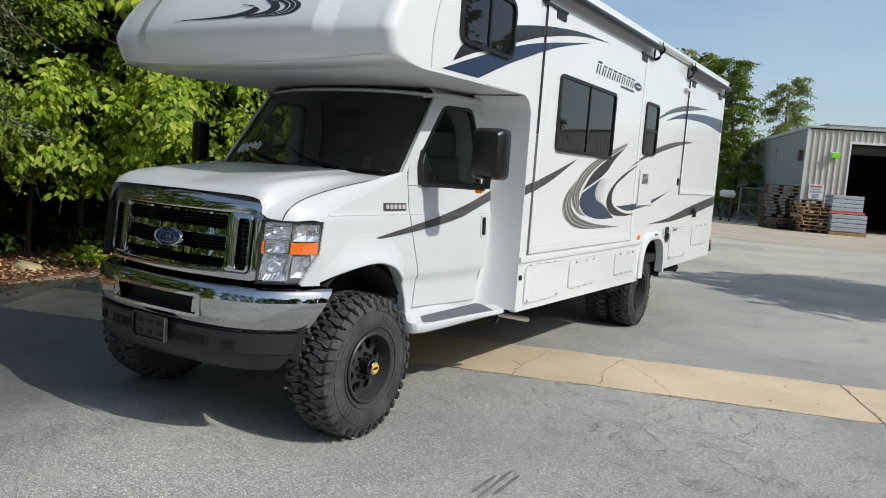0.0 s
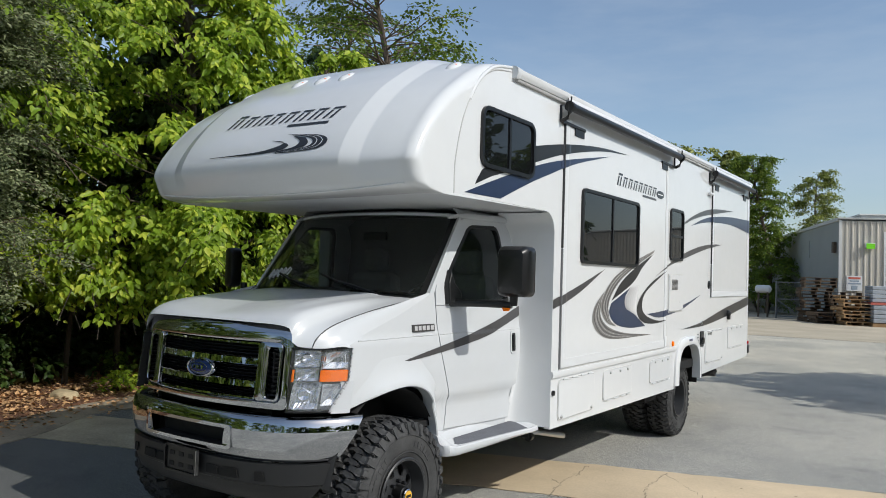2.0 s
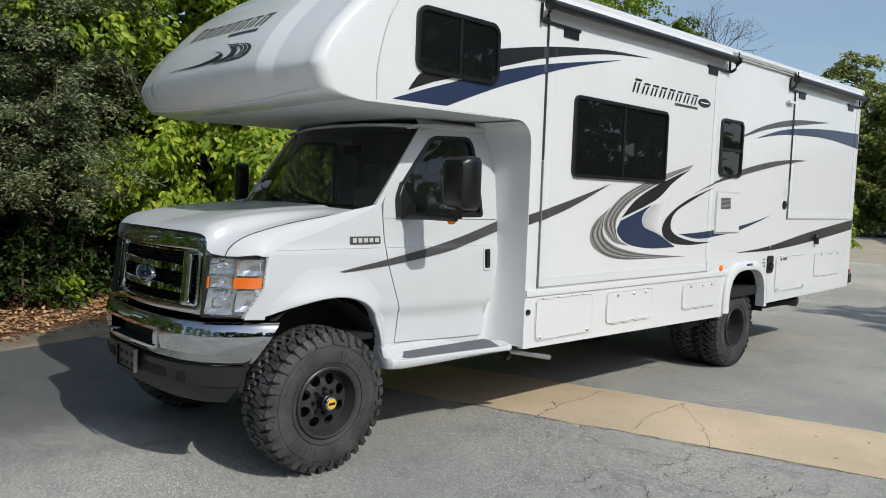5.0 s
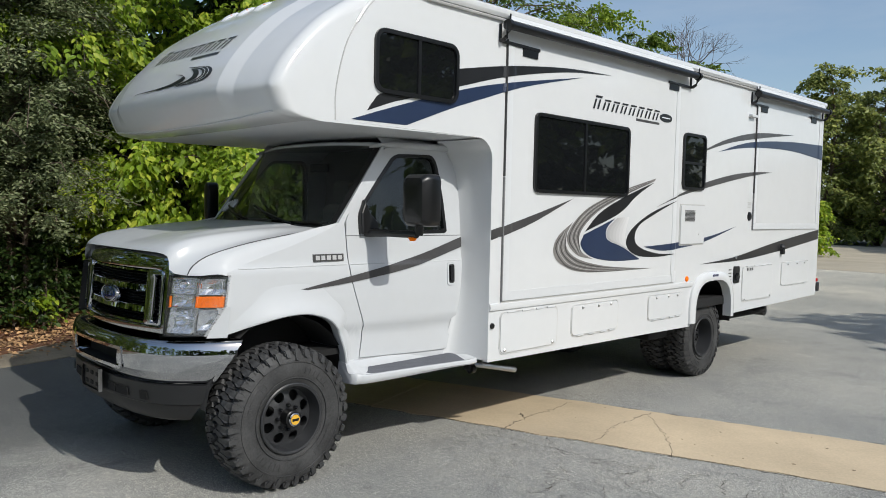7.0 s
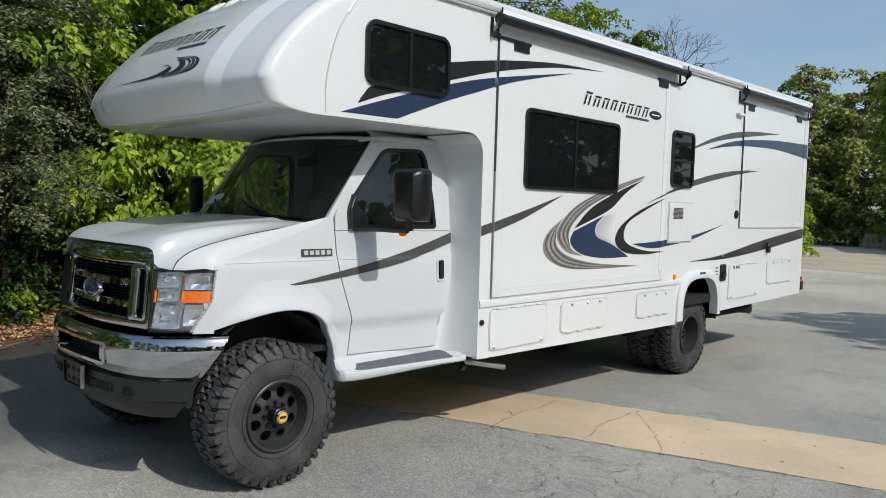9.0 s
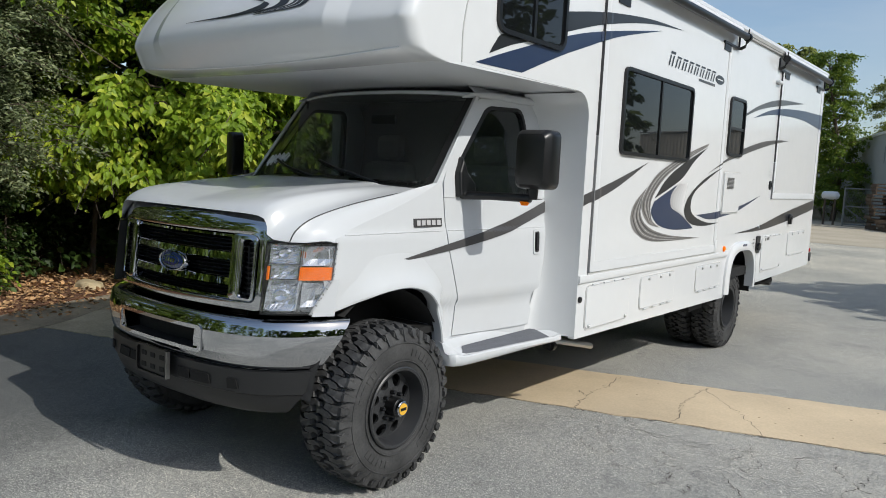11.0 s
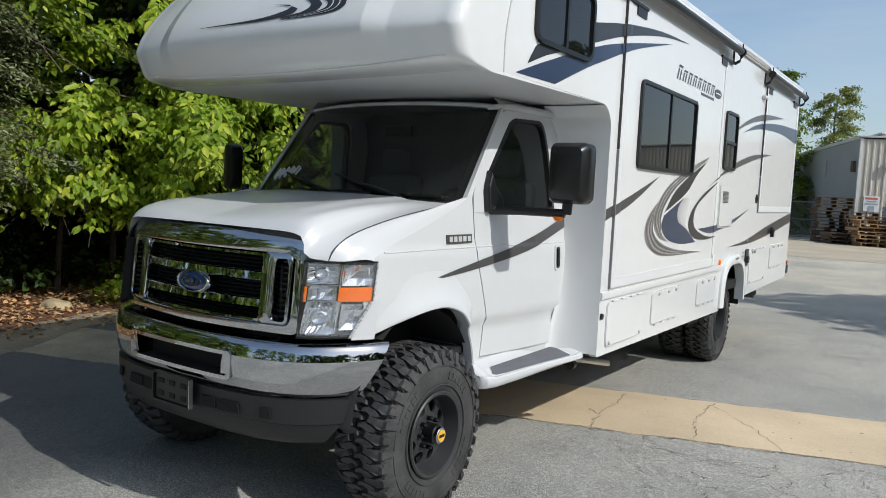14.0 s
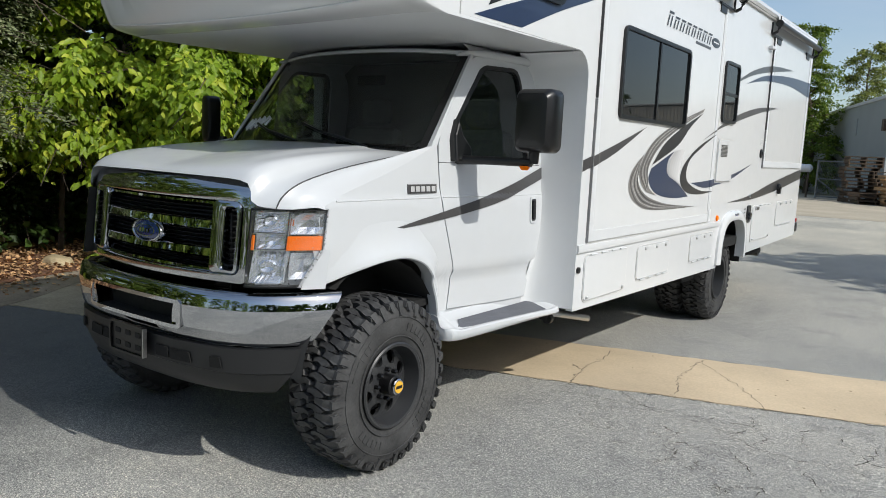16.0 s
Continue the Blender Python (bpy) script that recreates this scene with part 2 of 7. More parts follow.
    newer_shaded = mixed("LIGHTEN", newer_shaded, ramp(bounce.outputs[0], ((0.0, (0.0, 0.0, 0.0)), (0.85, (0.45, 0.45, 0.45)), (1.0, (1.5, 1.49, 1.45)))), 1.0)
    col = mixed("MULTIPLY", col, newer_shaded, 1.0)
    # warmer, paler tone over the far part of the yard
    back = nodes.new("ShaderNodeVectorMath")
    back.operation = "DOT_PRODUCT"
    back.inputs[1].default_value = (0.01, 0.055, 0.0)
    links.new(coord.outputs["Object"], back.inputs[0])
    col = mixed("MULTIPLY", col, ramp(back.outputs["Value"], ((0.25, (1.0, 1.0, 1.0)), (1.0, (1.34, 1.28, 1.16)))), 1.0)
    links.new(col, bsdf.inputs["Base Color"])
    b = nodes.new("ShaderNodeBump")
    b.inputs["Strength"].default_value, b.inputs["Distance"].default_value = 0.5, 0.012
    links.new(noise_tex(140, 4, 0.7), b.inputs["Height"])
    links.new(b.outputs[0], bsdf.inputs["Normal"])
    return m


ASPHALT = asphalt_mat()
CONCRETE = surface("tan_concrete", (0.56, 0.45, 0.305), 0.85, var=0.16, scale=1.5, fine=60, bump=0.3, bump_scale=90, dist=0.006)
# Soil-stained concrete, its colour also lowered for the vehicle's shade.
SOILED_SHADED_CONCRETE = surface("soiled_shaded_concrete", (0.33, 0.28, 0.20), 0.9, var=0.38, scale=1.6, fine=40, bump=0.35, bump_scale=80, dist=0.008)
CRACK = surface("crack_fill", (0.07, 0.062, 0.05), 0.95)
MULCH = surface("bark_mulch", (0.16, 0.075, 0.04), 0.95, var=0.5, scale=9, fine=60, bump=1.0, bump_scale=60, dist=0.03)
BARK = surface("bark", (0.12, 0.09, 0.065), 0.9, var=0.4, scale=6, fine=50, bump=0.6, bump_scale=40, dist=0.02)
# Copy of the bark with canopy shade put into its colour.
BARK_SHADED = surface("shaded_bark", (0.045, 0.034, 0.025), 0.9, var=0.4, scale=6, fine=50, bump=0.6, bump_scale=40, dist=0.02)
SHEET = surface("beige_ribbed_sheet_metal", (0.50, 0.47, 0.41), 0.5, var=0.06, scale=0.6, fine=9)
SHEET_GREY = surface("grey_sheet_metal", (0.36, 0.37, 0.36), 0.5, var=0.06, scale=0.5, fine=9)
ROOF_METAL = surface("roof_metal", (0.62, 0.62, 0.60), 0.45, var=0.05)
PALLET = surface("pallet_wood", (0.38, 0.235, 0.115), 0.85, var=0.3, scale=3, fine=40, per_object=0.35)
PALLET_OLD = surface("weathered_pallet_wood", (0.11, 0.075, 0.048), 0.9, var=0.3, scale=3, fine=40, per_object=0.3)
WRAP = surface("grey_wrapped_block", (0.36, 0.39, 0.43), 0.5, var=0.15, scale=3, per_object=0.1)
GALV = surface("galvanised_steel", (0.22, 0.23, 0.23), 0.4, metal=0.6)
SIGN_WHITE = surface("sign_white", (0.72, 0.73, 0.74), 0.5, var=0.04)
SIGN_INK = surface("sign_ink", (0.30, 0.36, 0.42), 0.5)
SIGN_RED = surface("sign_red", (0.55, 0.14, 0.10), 0.5)
LEAF_BRIGHT = leaf_mat("bright_green_leaf", (0.275, 0.405, 0.032), (0.60, 0.66, 0.075), 0.48)
LEAF_MID = leaf_mat("mid_green_leaf", (0.13, 0.205, 0.027), (0.30, 0.36, 0.055), 0.40)
LEAF_OLIVE = leaf_mat("olive_grey_leaf", (0.15, 0.185, 0.08), (0.33, 0.355, 0.185), 0.3)
LEAF_FRESH = leaf_mat("fresh_green_leaf", (0.23, 0.35, 0.030), (0.50, 0.57, 0.066), 0.46)
# Green with the shade under and behind the canopy put into the colour.
LEAF_SHADE_DARK = leaf_mat("shade_dark_green_leaf", (0.040, 0.075, 0.016), (0.09, 0.14, 0.03), 0.25)
LITTER = surface("dry_leaf_litter", (0.42, 0.25, 0.12), 0.9, var=0.3, island=0.5)

# ---- mesh tools ----
def part(name, bm, material, parent=None, label="", smooth=False, bevel=0.0, segments=2):
    """Link a bmesh as ONE mesh object, under a thing or a part."""
    bm.normal_update()
    if bevel:
        edges = [e for e in bm.edges if len(e.link_faces) == 2 and e.calc_face_angle(0) > 0.6]
        bmesh.ops.bevel(bm, geom=edges, offset=bevel, segments=segments, profile=0.5, affect="EDGES", clamp_overlap=True)
    mesh = bpy.data.meshes.new(name)
    bm.to_mesh(mesh)
    bm.free()
    for m in material if isinstance(material, (list, tuple)) else (material,):
        mesh.materials.append(m)
    if smooth:
        mesh.polygons.foreach_set("use_smooth", [True] * len(mesh.polygons))
        mesh.set_sharp_from_angle(angle=radians(38))
    ob = new(name, mesh)
    ob.parent = parent
    return tagged(ob, label) if label else ob


def thing(name, label, category, at=(0, 0, 0), group="", turn=(0, 0, 0)):
    """An Empty at a thing's base, which parents its parts."""
    ob = new(name)
    ob.empty_display_size = 0.1
    ob.matrix_world = pose(*at, *turn)
    return tagged(ob, label, category, group)


def box(x0, x1, y0, y1, z0, z1, bm=None):
    bm = bm or bmesh.new()
    v = [bm.verts.new((x, y, z)) for z in (z0, z1) for x, y in ((x0, y0), (x1, y0), (x1, y1), (x0, y1))]
    for f in ((3, 2, 1, 0), (4, 5, 6, 7), (0, 1, 5, 4), (1, 2, 6, 5), (2, 3, 7, 6), (3, 0, 4, 7)):
        bm.faces.new([v[i] for i in f])
    return bm


def prism(points, place, depth, bm=None):
    """Extrude a closed outline: place(u, v, d) gives the corner for d = 0 and d = depth."""
    bm = bm or bmesh.new()
    a = [bm.verts.new(place(u, v, 0.0)) for u, v in points]
    b = [bm.verts.new(place(u, v, depth)) for u, v in points]
    n = len(points)
    bm.faces.new(a[::-1])
    bm.faces.new(b)
    for i in range(n):
        bm.faces.new((a[i], a[(i + 1) % n], b[(i + 1) % n], b[i]))
    bmesh.ops.recalc_face_normals(bm, faces=bm.faces)
    return bm


def loft(rings, closed=False, caps=False, bm=None):
    """Skin through rings of equal count."""
    bm = bm or bmesh.new()
    vs = [[bm.verts.new(p) for p in r] for r in rings]
    n = len(rings[0])
    for a, b in zip(vs, vs[1:]):
        for i in range(n if closed else n - 1):
            j = (i + 1) % n
            bm.faces.new((a[i], a[j], b[j], b[i]))
    if caps:
        bm.faces.new(vs[0][::-1])
        bm.faces.new(vs[-1])
    bmesh.ops.recalc_face_normals(bm, faces=bm.faces)
    return bm


def tube(path, radius, sides=10, bm=None, caps=True):
    """A round bar along a path; radius may be a list."""
    path = [Vector(p) for p in path]
    rings = []
    for i, p in enumerate(path):
        d = (path[min(i + 1, len(path) - 1)] - path[max(i - 1, 0)]).normalized()
        side = d.cross(Vector((0, 0, 1)) if abs(d.z) < 0.9 else Vector((1, 0, 0))).normalized()
        up = side.cross(d)
        r = radius[i] if isinstance(radius, (list, tuple)) else radius
        rings.append([p + (side * math.cos(a) + up * math.sin(a)) * r for a in (2 * math.pi * k / sides for k in range(sides))])
    return loft(rings, closed=True, caps=caps, bm=bm)


def lathe(profile, sides=32, axis="x", centre=(0, 0, 0), bm=None, caps=True):
    """Turn a profile of (distance along the axis, radius) about an axis."""
    cx, cy, cz = centre
    rings = []
    for d, r in profile:
        ring = []
        for k in range(sides):
            a = 2 * math.pi * k / sides
            c, s = math.cos(a) * r, math.sin(a) * r
            ring.append((cx + d, cy + c, cz + s) if axis == "x" else (cx + c, cy + d, cz + s) if axis == "y" else (cx + c, cy + s, cz + d))
        rings.append(ring)
    return loft(rings, closed=True, caps=caps, bm=bm)


def spline(points, steps=8):
    """Smooth curve through 2D or 3D points (Catmull-Rom)."""
    p = [np.array(q, float) for q in points]
    p = [2 * p[0] - p[1]] + p + [2 * p[-1] - p[-2]]
    out = []
    for i in range(1, len(p) - 2):
        for k in range(steps):
            t = k / steps
            out.append(0.5 * (2 * p[i] + (p[i + 1] - p[i - 1]) * t + (2 * p[i - 1] - 5 * p[i] + 4 * p[i + 1] - p[i + 2]) * t * t + (3 * p[i] - p[i - 1] - 3 * p[i + 1] + p[i + 2]) * t ** 3))
    out.append(p[-2])
    return [tuple(q) for q in out]


def resample(points, n):
    """n points evenly spaced along a polyline."""
    p = np.array(points, float)
    s = np.concatenate(([0], np.cumsum(np.linalg.norm(np.diff(p, axis=0), axis=1))))
    t = np.linspace(0, s[-1], n)
    return np.stack([np.interp(t, s, p[:, k]) for k in range(p.shape[1])], 1)


def coons(bottom, top, left, right, nu, nv, place, thick=None, bm=None):
    """A panel filled between four edge curves in a plane; place(u, v) lifts it into space, thick is its inward offset."""
    b, t = resample(bottom, nu), resample(top, nu)
    l, r = resample(left, nv), resample(right, nv)
    bm = bm or bmesh.new()
    grid = []
    for j in range(nv):
        v = j / (nv - 1)
        row = []
        for i in range(nu):
            u = i / (nu - 1)
            p = (1 - v) * b[i] + v * t[i] + (1 - u) * l[j] + u * r[j] - ((1 - u) * (1 - v) * b[0] + u * (1 - v) * b[-1] + (1 - u) * v * t[0] + u * v * t[-1])
            row.append(Vector(place(*p)))
        grid.append(row)
    vs = [[bm.verts.new(p) for p in row] for row in grid]
    for j in range(nv - 1):
        for i in range(nu - 1):
            bm.faces.new((vs[j][i], vs[j][i + 1], vs[j + 1][i + 1], vs[j + 1][i]))
    if thick is not None:
        off = Vector(thick)
        ws = [[bm.verts.new(p + off) for p in row] for row in grid]
        for j in range(nv - 1):
            for i in range(nu - 1):
                bm.faces.new((ws[j][i], ws[j + 1][i], ws[j + 1][i + 1], ws[j][i + 1]))
        rim = [(0, i) for i in range(nu)] + [(j, nu - 1) for j in range(1, nv)] + [(nv - 1, i) for i in range(nu - 2, -1, -1)] + [(j, 0) for j in range(nv - 2, 0, -1)]
        for k in range(len(rim)):
            (j0, i0), (j1, i1) = rim[k], rim[(k + 1) % len(rim)]
            bm.faces.new((vs[j0][i0], ws[j0][i0], ws[j1][i1], vs[j1][i1]))
    bmesh.ops.recalc_face_normals(bm, faces=bm.faces)
    return bm


def rounded(y0, y1, z0, z1, r, steps=5):
    """Outline of a rounded rectangle."""
    out = []
    for cy, cz, a0 in ((y1 - r, z0 + r, -90), (y1 - r, z1 - r, 0), (y0 + r, z1 - r, 90), (y0 + r, z0 + r, 180)):
        for k in range(steps + 1):
            a = radians(a0 + 90 * k / steps)
            out.append((cy + r * math.cos(a), cz + r * math.sin(a)))
    return out


def ring_prism(outer, inner, place, depth, bm=None):
    """A frame: outline with a hole of the same point count."""
    bm = bm or bmesh.new()
    n = len(outer)
    rows = [[bm.verts.new(place(u, v, d)) for u, v in line] for line, d in ((outer, 0), (outer, depth), (inner, depth), (inner, 0))]
    for a, b in zip(rows, rows[1:] + rows[:1]):
        for i in range(n):
            j = (i + 1) % n
            bm.faces.new((a[i], a[j], b[j], b[i]))
    bmesh.ops.recalc_face_normals(bm, faces=bm.faces)
    return bm


def mirrored(bm):
    """The same piece on the other side of the vehicle."""
    other = bm.copy()
    for v in other.verts:
        v.co.x = -v.co.x
    bmesh.ops.reverse_faces(other, faces=other.faces)
    return other


def table(pairs):
    xs, ys = [p[0] for p in pairs], [p[1] for p in pairs]
    return lambda x: float(np.interp(x, xs, ys))


def smoothstep(a, b, x):
    t = min(1.0, max(0.0, (x - a) / (b - a)))
    return t * t * (3 - 2 * t)

# ---- ground ----
def sheet(name, outline, z, material, label, category, thick=0.02):
    bm = prism(outline, lambda u, v, d: (u, v, z - thick + d), thick)
    return tagged(part(name, bm, material), label, category, kind="structure")


bm = bmesh.new()
bmesh.ops.create_grid(bm, x_segments=60, y_segments=60, size=900)
for v in bm.verts:
    far = math.hypot(v.co.x, v.co.y)
    v.co.z = -0.0 if far < 120 else -0.002 * (far - 120)
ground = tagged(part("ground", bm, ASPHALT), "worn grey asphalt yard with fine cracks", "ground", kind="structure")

# tan concrete strip across the yard, in panels
ANG = math.atan(0.335)
SX, SY = math.cos(ANG), math.sin(ANG)
strip = thing("concrete_strip", "tan concrete strip with cracks set into asphalt", "pavement")
strip["kind"] = "structure"


def along(u, v):
    """u runs along the strip, v across it from its near edge."""
    return (u * SX - v * SY, 1.77 + u * SY + v * SX)


for u0, u1 in ((-9.0, -4.6), (-4.59, -2.21), (-2.2, -0.2), (-0.19, 4.17), (4.182, 8.6), (8.61, 13.0), (13.01, 17.4)):
    r = np.random.default_rng(int(u0 * 10) + 500)
    near = [(u, 0.012 * r.normal()) for u in np.linspace(u0, u1, 30)]
    far = [(u, 1.24 + 0.008 * r.normal()) for u in np.linspace(u1, u0, 30)]
    bm = prism([along(*p) for p in near + far], lambda a, b, d: (a, b, -0.05 + d), 0.057)
    # Panels on the shadow side take the soiled, shade-darkened concrete.
    part("slab", bm, CONCRETE if u0 > -2.5 else SOILED_SHADED_CONCRETE, strip)


def crack(points, width, seed, z, parent, mat=None, steps=7):
    """A jagged crack that widens and narrows."""
    r = np.random.default_rng(seed)
    p = resample(points, max(5, int(steps * len(points))))
    p = p + r.normal(0, 0.016, p.shape)
    bm = bmesh.new()
    rows = []
    for i, q in enumerate(p):
        t = p[min(i + 1, len(p) - 1)] - p[max(i - 1, 0)]
        t = t / (np.linalg.norm(t) + 1e-9)
        w = width * r.uniform(0.35, 1.3) * (0.35 if i in (0, len(p) - 1) else 1)
        rows.append([(q[0] - t[1] * w, q[1] + t[0] * w, z), (q[0] + t[1] * w, q[1] - t[0] * w, z)])
    return part("crack", loft(rows, bm=bm), mat or CRACK, parent)


SLAB_CRACKS = ([(1.11, 2.10), (1.03, 2.33), (0.98, 2.64), (0.98, 2.91), (0.93, 3.33)], [(0.88, 2.60), (0.98, 2.50)], [(1.81, 2.33), (1.75, 2.62), (1.66, 2.84), (1.65, 3.31), (1.65, 3.60)], [(1.66, 3.50), (1.94, 3.19), (2.15, 2.97), (2.42, 2.53)])
for k, line in enumerate(SLAB_CRACKS):
    crack(line, 0.0036 if k != 3 else 0.002, 40 + k, 0.0085, strip)
crack([along(4.175, v) for v in (0.0, 0.4, 0.8, 1.24)], 0.004, 60, 0.0085, strip)
crack([along(u, -0.004) for u in np.linspace(-1, 14, 90)], 0.005, 61, 0.003, strip)
crack([along(u, 1.246) for u in np.linspace(-1, 14, 40)], 0.006, 62, 0.003, strip)
YARD_CRACKS = ([(1.41, 1.85), (1.53, 1.72)], [(1.48, 2.18), (1.76, 1.99), (1.89, 1.97)], [(1.92, 1.57), (2.12, 1.49), (2.29, 1.50)], [(2.41, 1.61), (2.47, 1.49), (2.64, 1.30)], [(2.40, 2.33), (2.41, 2.17), (2.54, 1.96), (2.52, 1.78)], [(2.70, 2.23), (2.77, 1.99)], [(2.90, 2.37), (2.95, 2.19), (3.15, 1.95)], [(2.82, 1.56), (3.01, 1.30)], [(2.50, 0.97), (2.71, 1.19), (2.70, 1.02)], [(3.09, 2.29), (3.14, 2.15), (3.04, 1.79), (3.15, 1.74)], [(2.0, 1.95), (2.21, 1.97), (2.45, 1.80)], [(2.65, 2.22), (2.80, 2.41)], [(0.49, 3.69), (0.92, 3.59)], [(1.12, 1.90), (1.52, 2.0), (1.78, 2.03), (2.08, 2.05), (2.33, 2.12), (2.52, 2.22)], [(1.95, 1.72), (2.09, 1.65)], [(2.84, 2.53), (3.12, 2.56)], [(2.14, 1.09), (2.18, 1.19), (2.18, 1.32), (2.11, 1.40)], [(2.45, 1.80), (2.62, 1.72), (2.85, 1.74), (3.05, 1.79)], [(3.15, 1.95), (3.4, 2.1), (3.55, 2.5)], [(3.01, 1.30), (3.2, 1.1), (3.5, 1.05)])
for k, line in enumerate(YARD_CRACKS):
    crack(line, 0.0027, 80 + k, 0.003, ground)
r = np.random.default_rng(3)
for k in range(30):
    x, y = r.uniform(1.6, 5.0), r.uniform(-1.0, 2.4)
    if y > 1.55 + 0.335 * x - 0.15 or (x < 2.2 and y < 0.9):
        continue
    a = r.uniform(0, math.pi)
    crack([(x, y), (x + 0.07 * math.cos(a), y + 0.07 * math.sin(a)), (x + 0.15 * math.cos(a + 0.7), y + 0.15 * math.sin(a + 0.7))], 0.002, 120 + k, 0.003, ground)
for k in range(26):
    u = r.uniform(0.6, 8.5)
    x, y = along(u, r.uniform(-0.75, -0.06))
    a = ANG + r.choice([-1.3, -0.2, 0.15, 1.2]) + r.normal(0, 0.3)
    n1, n2 = r.uniform(0.10, 0.24), r.uniform(0.08, 0.3)
    crack([(x, y), (x + n1 * math.cos(a), y + n1 * math.sin(a)), (x + n1 * math.cos(a) + n2 * math.cos(a + 0.6), y + n1 * math.sin(a) + n2 * math.sin(a + 0.6))], 0.0016, 220 + k, 0.003, ground)
PIT = surface("stained_pit", (0.26, 0.20, 0.12), 0.95, var=0.3)
for k in range(34):
    x, y = along(r.uniform(0.4, 8.4), r.uniform(0.06, 1.18))
    q = r.uniform(0.006, 0.018)
    part("pit", prism([(x + q * r.uniform(0.6, 1.2) * math.cos(a), y + q * r.uniform(0.6, 1.2) * math.sin(a)) for a in (2 * math.pi * j / 7 for j in range(7))], lambda u, v, d: (u, v, 0.0075 + d), 0.0012), PIT, strip)
for k in range(8):
    x, y = r.uniform(0.5, 7.0), r.uniform(3.8, 9.0)
    if y < 3.6 + 0.34 * x:
        continue
    a = r.uniform(0, math.pi)
    crack([(x, y), (x + 0.4 * math.cos(a), y + 0.4 * math.sin(a)), (x + 0.9 * math.cos(a + 0.4), y + 0.9 * math.sin(a + 0.4))], 0.0025, 160 + k, 0.003, ground)

# short dark rubber scuffs left by a tyre
SCUFF = surface("rubber_scuff", (0.17, 0.167, 0.155), 0.9, var=0.3, fine=90)
for k, (a, b) in enumerate((((2.088, -0.334), (2.06, 0.14)), ((2.135, -0.25), (2.127, 0.107)), ((2.03, -0.30), (2.02, 0.02)))):
    r = np.random.default_rng(700 + k)
    rows = []
    for f in np.linspace(0, 1, 14):
        w = 0.013 * r.uniform(0.7, 1.1) * (0.3 if f in (0.0, 1.0) else 1)
        x, y = a[0] + (b[0] - a[0]) * f, a[1] + (b[1] - a[1]) * f
        rows.append([(x - w, y, 0.0028), (x + w, y, 0.0028)])
    part("tyre_scuff", loft(rows), SCUFF, ground)

# planting bed with bark mulch and leaf litter, edged by a worn concrete apron
bed_edge = spline([(-3.6, -9.0), (-4.05, -4.0), (-4.45, -0.8), (-5.1, 0.6), (-5.6, 2.0), (-6.1, 5.0), (-6.4, 12.0), (-7.0, 30.0)], 8)
bed = sheet("mulch_bed", bed_edge + [(-30, 30), (-30, -9)], 0.035, MULCH, "brown bark mulch bed under the trees", "mulch bed", 0.06)
APRON = surface("old_grey_concrete", (0.25, 0.21, 0.155), 0.9, var=0.45, scale=1.8, fine=50, bump=0.4, bump_scale=80, dist=0.008)
apron_out = [(x + 0.75 + 0.12 * math.sin(3 * y), y) for x, y in bed_edge]
sheet("concrete_apron", apron_out + [(x - 0.1, y) for x, y in bed_edge[::-1]], 0.012, APRON, "stained grey concrete apron along the mulch bed", "pavement", 0.03)
# far gravel and grass verge
sheet("grass_verge", [(-60, 66), (-24, 64), (-16.5, 66.5), (-15.5, 70), (-30, 90), (-60, 90)], 0.05, surface("dry_grass", (0.16, 0.17, 0.07), 0.95, var=0.4, scale=1.2, fine=20, bump=0.8, bump_scale=30, dist=0.05), "dry grass verge beyond the yard", "grass", 0.08)
sheet("gravel_yard", [(-60, 27), (-6, 28.5), (12, 30), (40, 34), (40, 66), (-24, 64), (-60, 66)], 0.006, surface("pale_gravel", (0.45, 0.39, 0.29), 0.95, var=0.2, scale=0.4, fine=25, bump=0.5, bump_scale=60, dist=0.02), "pale gravel at the far end of the yard", "gravel", 0.02)

# ---- the motorhome: coach body ----
HW = 1.28
rv = thing("motorhome", "white lifted motorhome with dark blue and grey swoosh graphics on asphalt", "motorhome", turn=(0.5, 0, 0))


def roof_z(y):
    return 3.345 + 0.0118 * (y - 0.8)


def on_wall(u, v, d):
    return (HW + d, u, v)


def off_wall(u, v, d):
    return (-HW - d, u, v)


ARCH_Y, ARCH_R = 5.50, 0.47
seam_curve = spline([(0.16, 2.385), (0.165, 2.60), (0.25, 2.90), (0.41, 3.153), (0.52, 3.239), (0.66, 3.304), (0.88, 3.343)], 6)


def arch_point(f, g):
    """Rear wheel opening, squarish with rounded shoulders; f runs from front to rear, g is an outward offset."""
    a = math.pi * (1 - f)
    c, s = math.cos(a), math.sin(a)
    return (ARCH_Y + (ARCH_R + g) * math.copysign(abs(c) ** 0.62, c), 0.64 + (0.475 + g) * max(0.0, s) ** 0.62)


EDGE = [(0.158, 2.385), (0.159, 2.395), (0.16, 2.43), (0.162, 2.49), (0.166, 2.57), (0.18, 2.68), (0.21, 2.80), (0.26, 2.92), (0.325, 3.03), (0.41, 3.15), (0.52, 3.25), (0.66, 3.328), (0.88, 3.374), (1.15, 3.384)]
TOP_EDGE = [q for q in spline(EDGE, 5) if q[0] > 0.43]


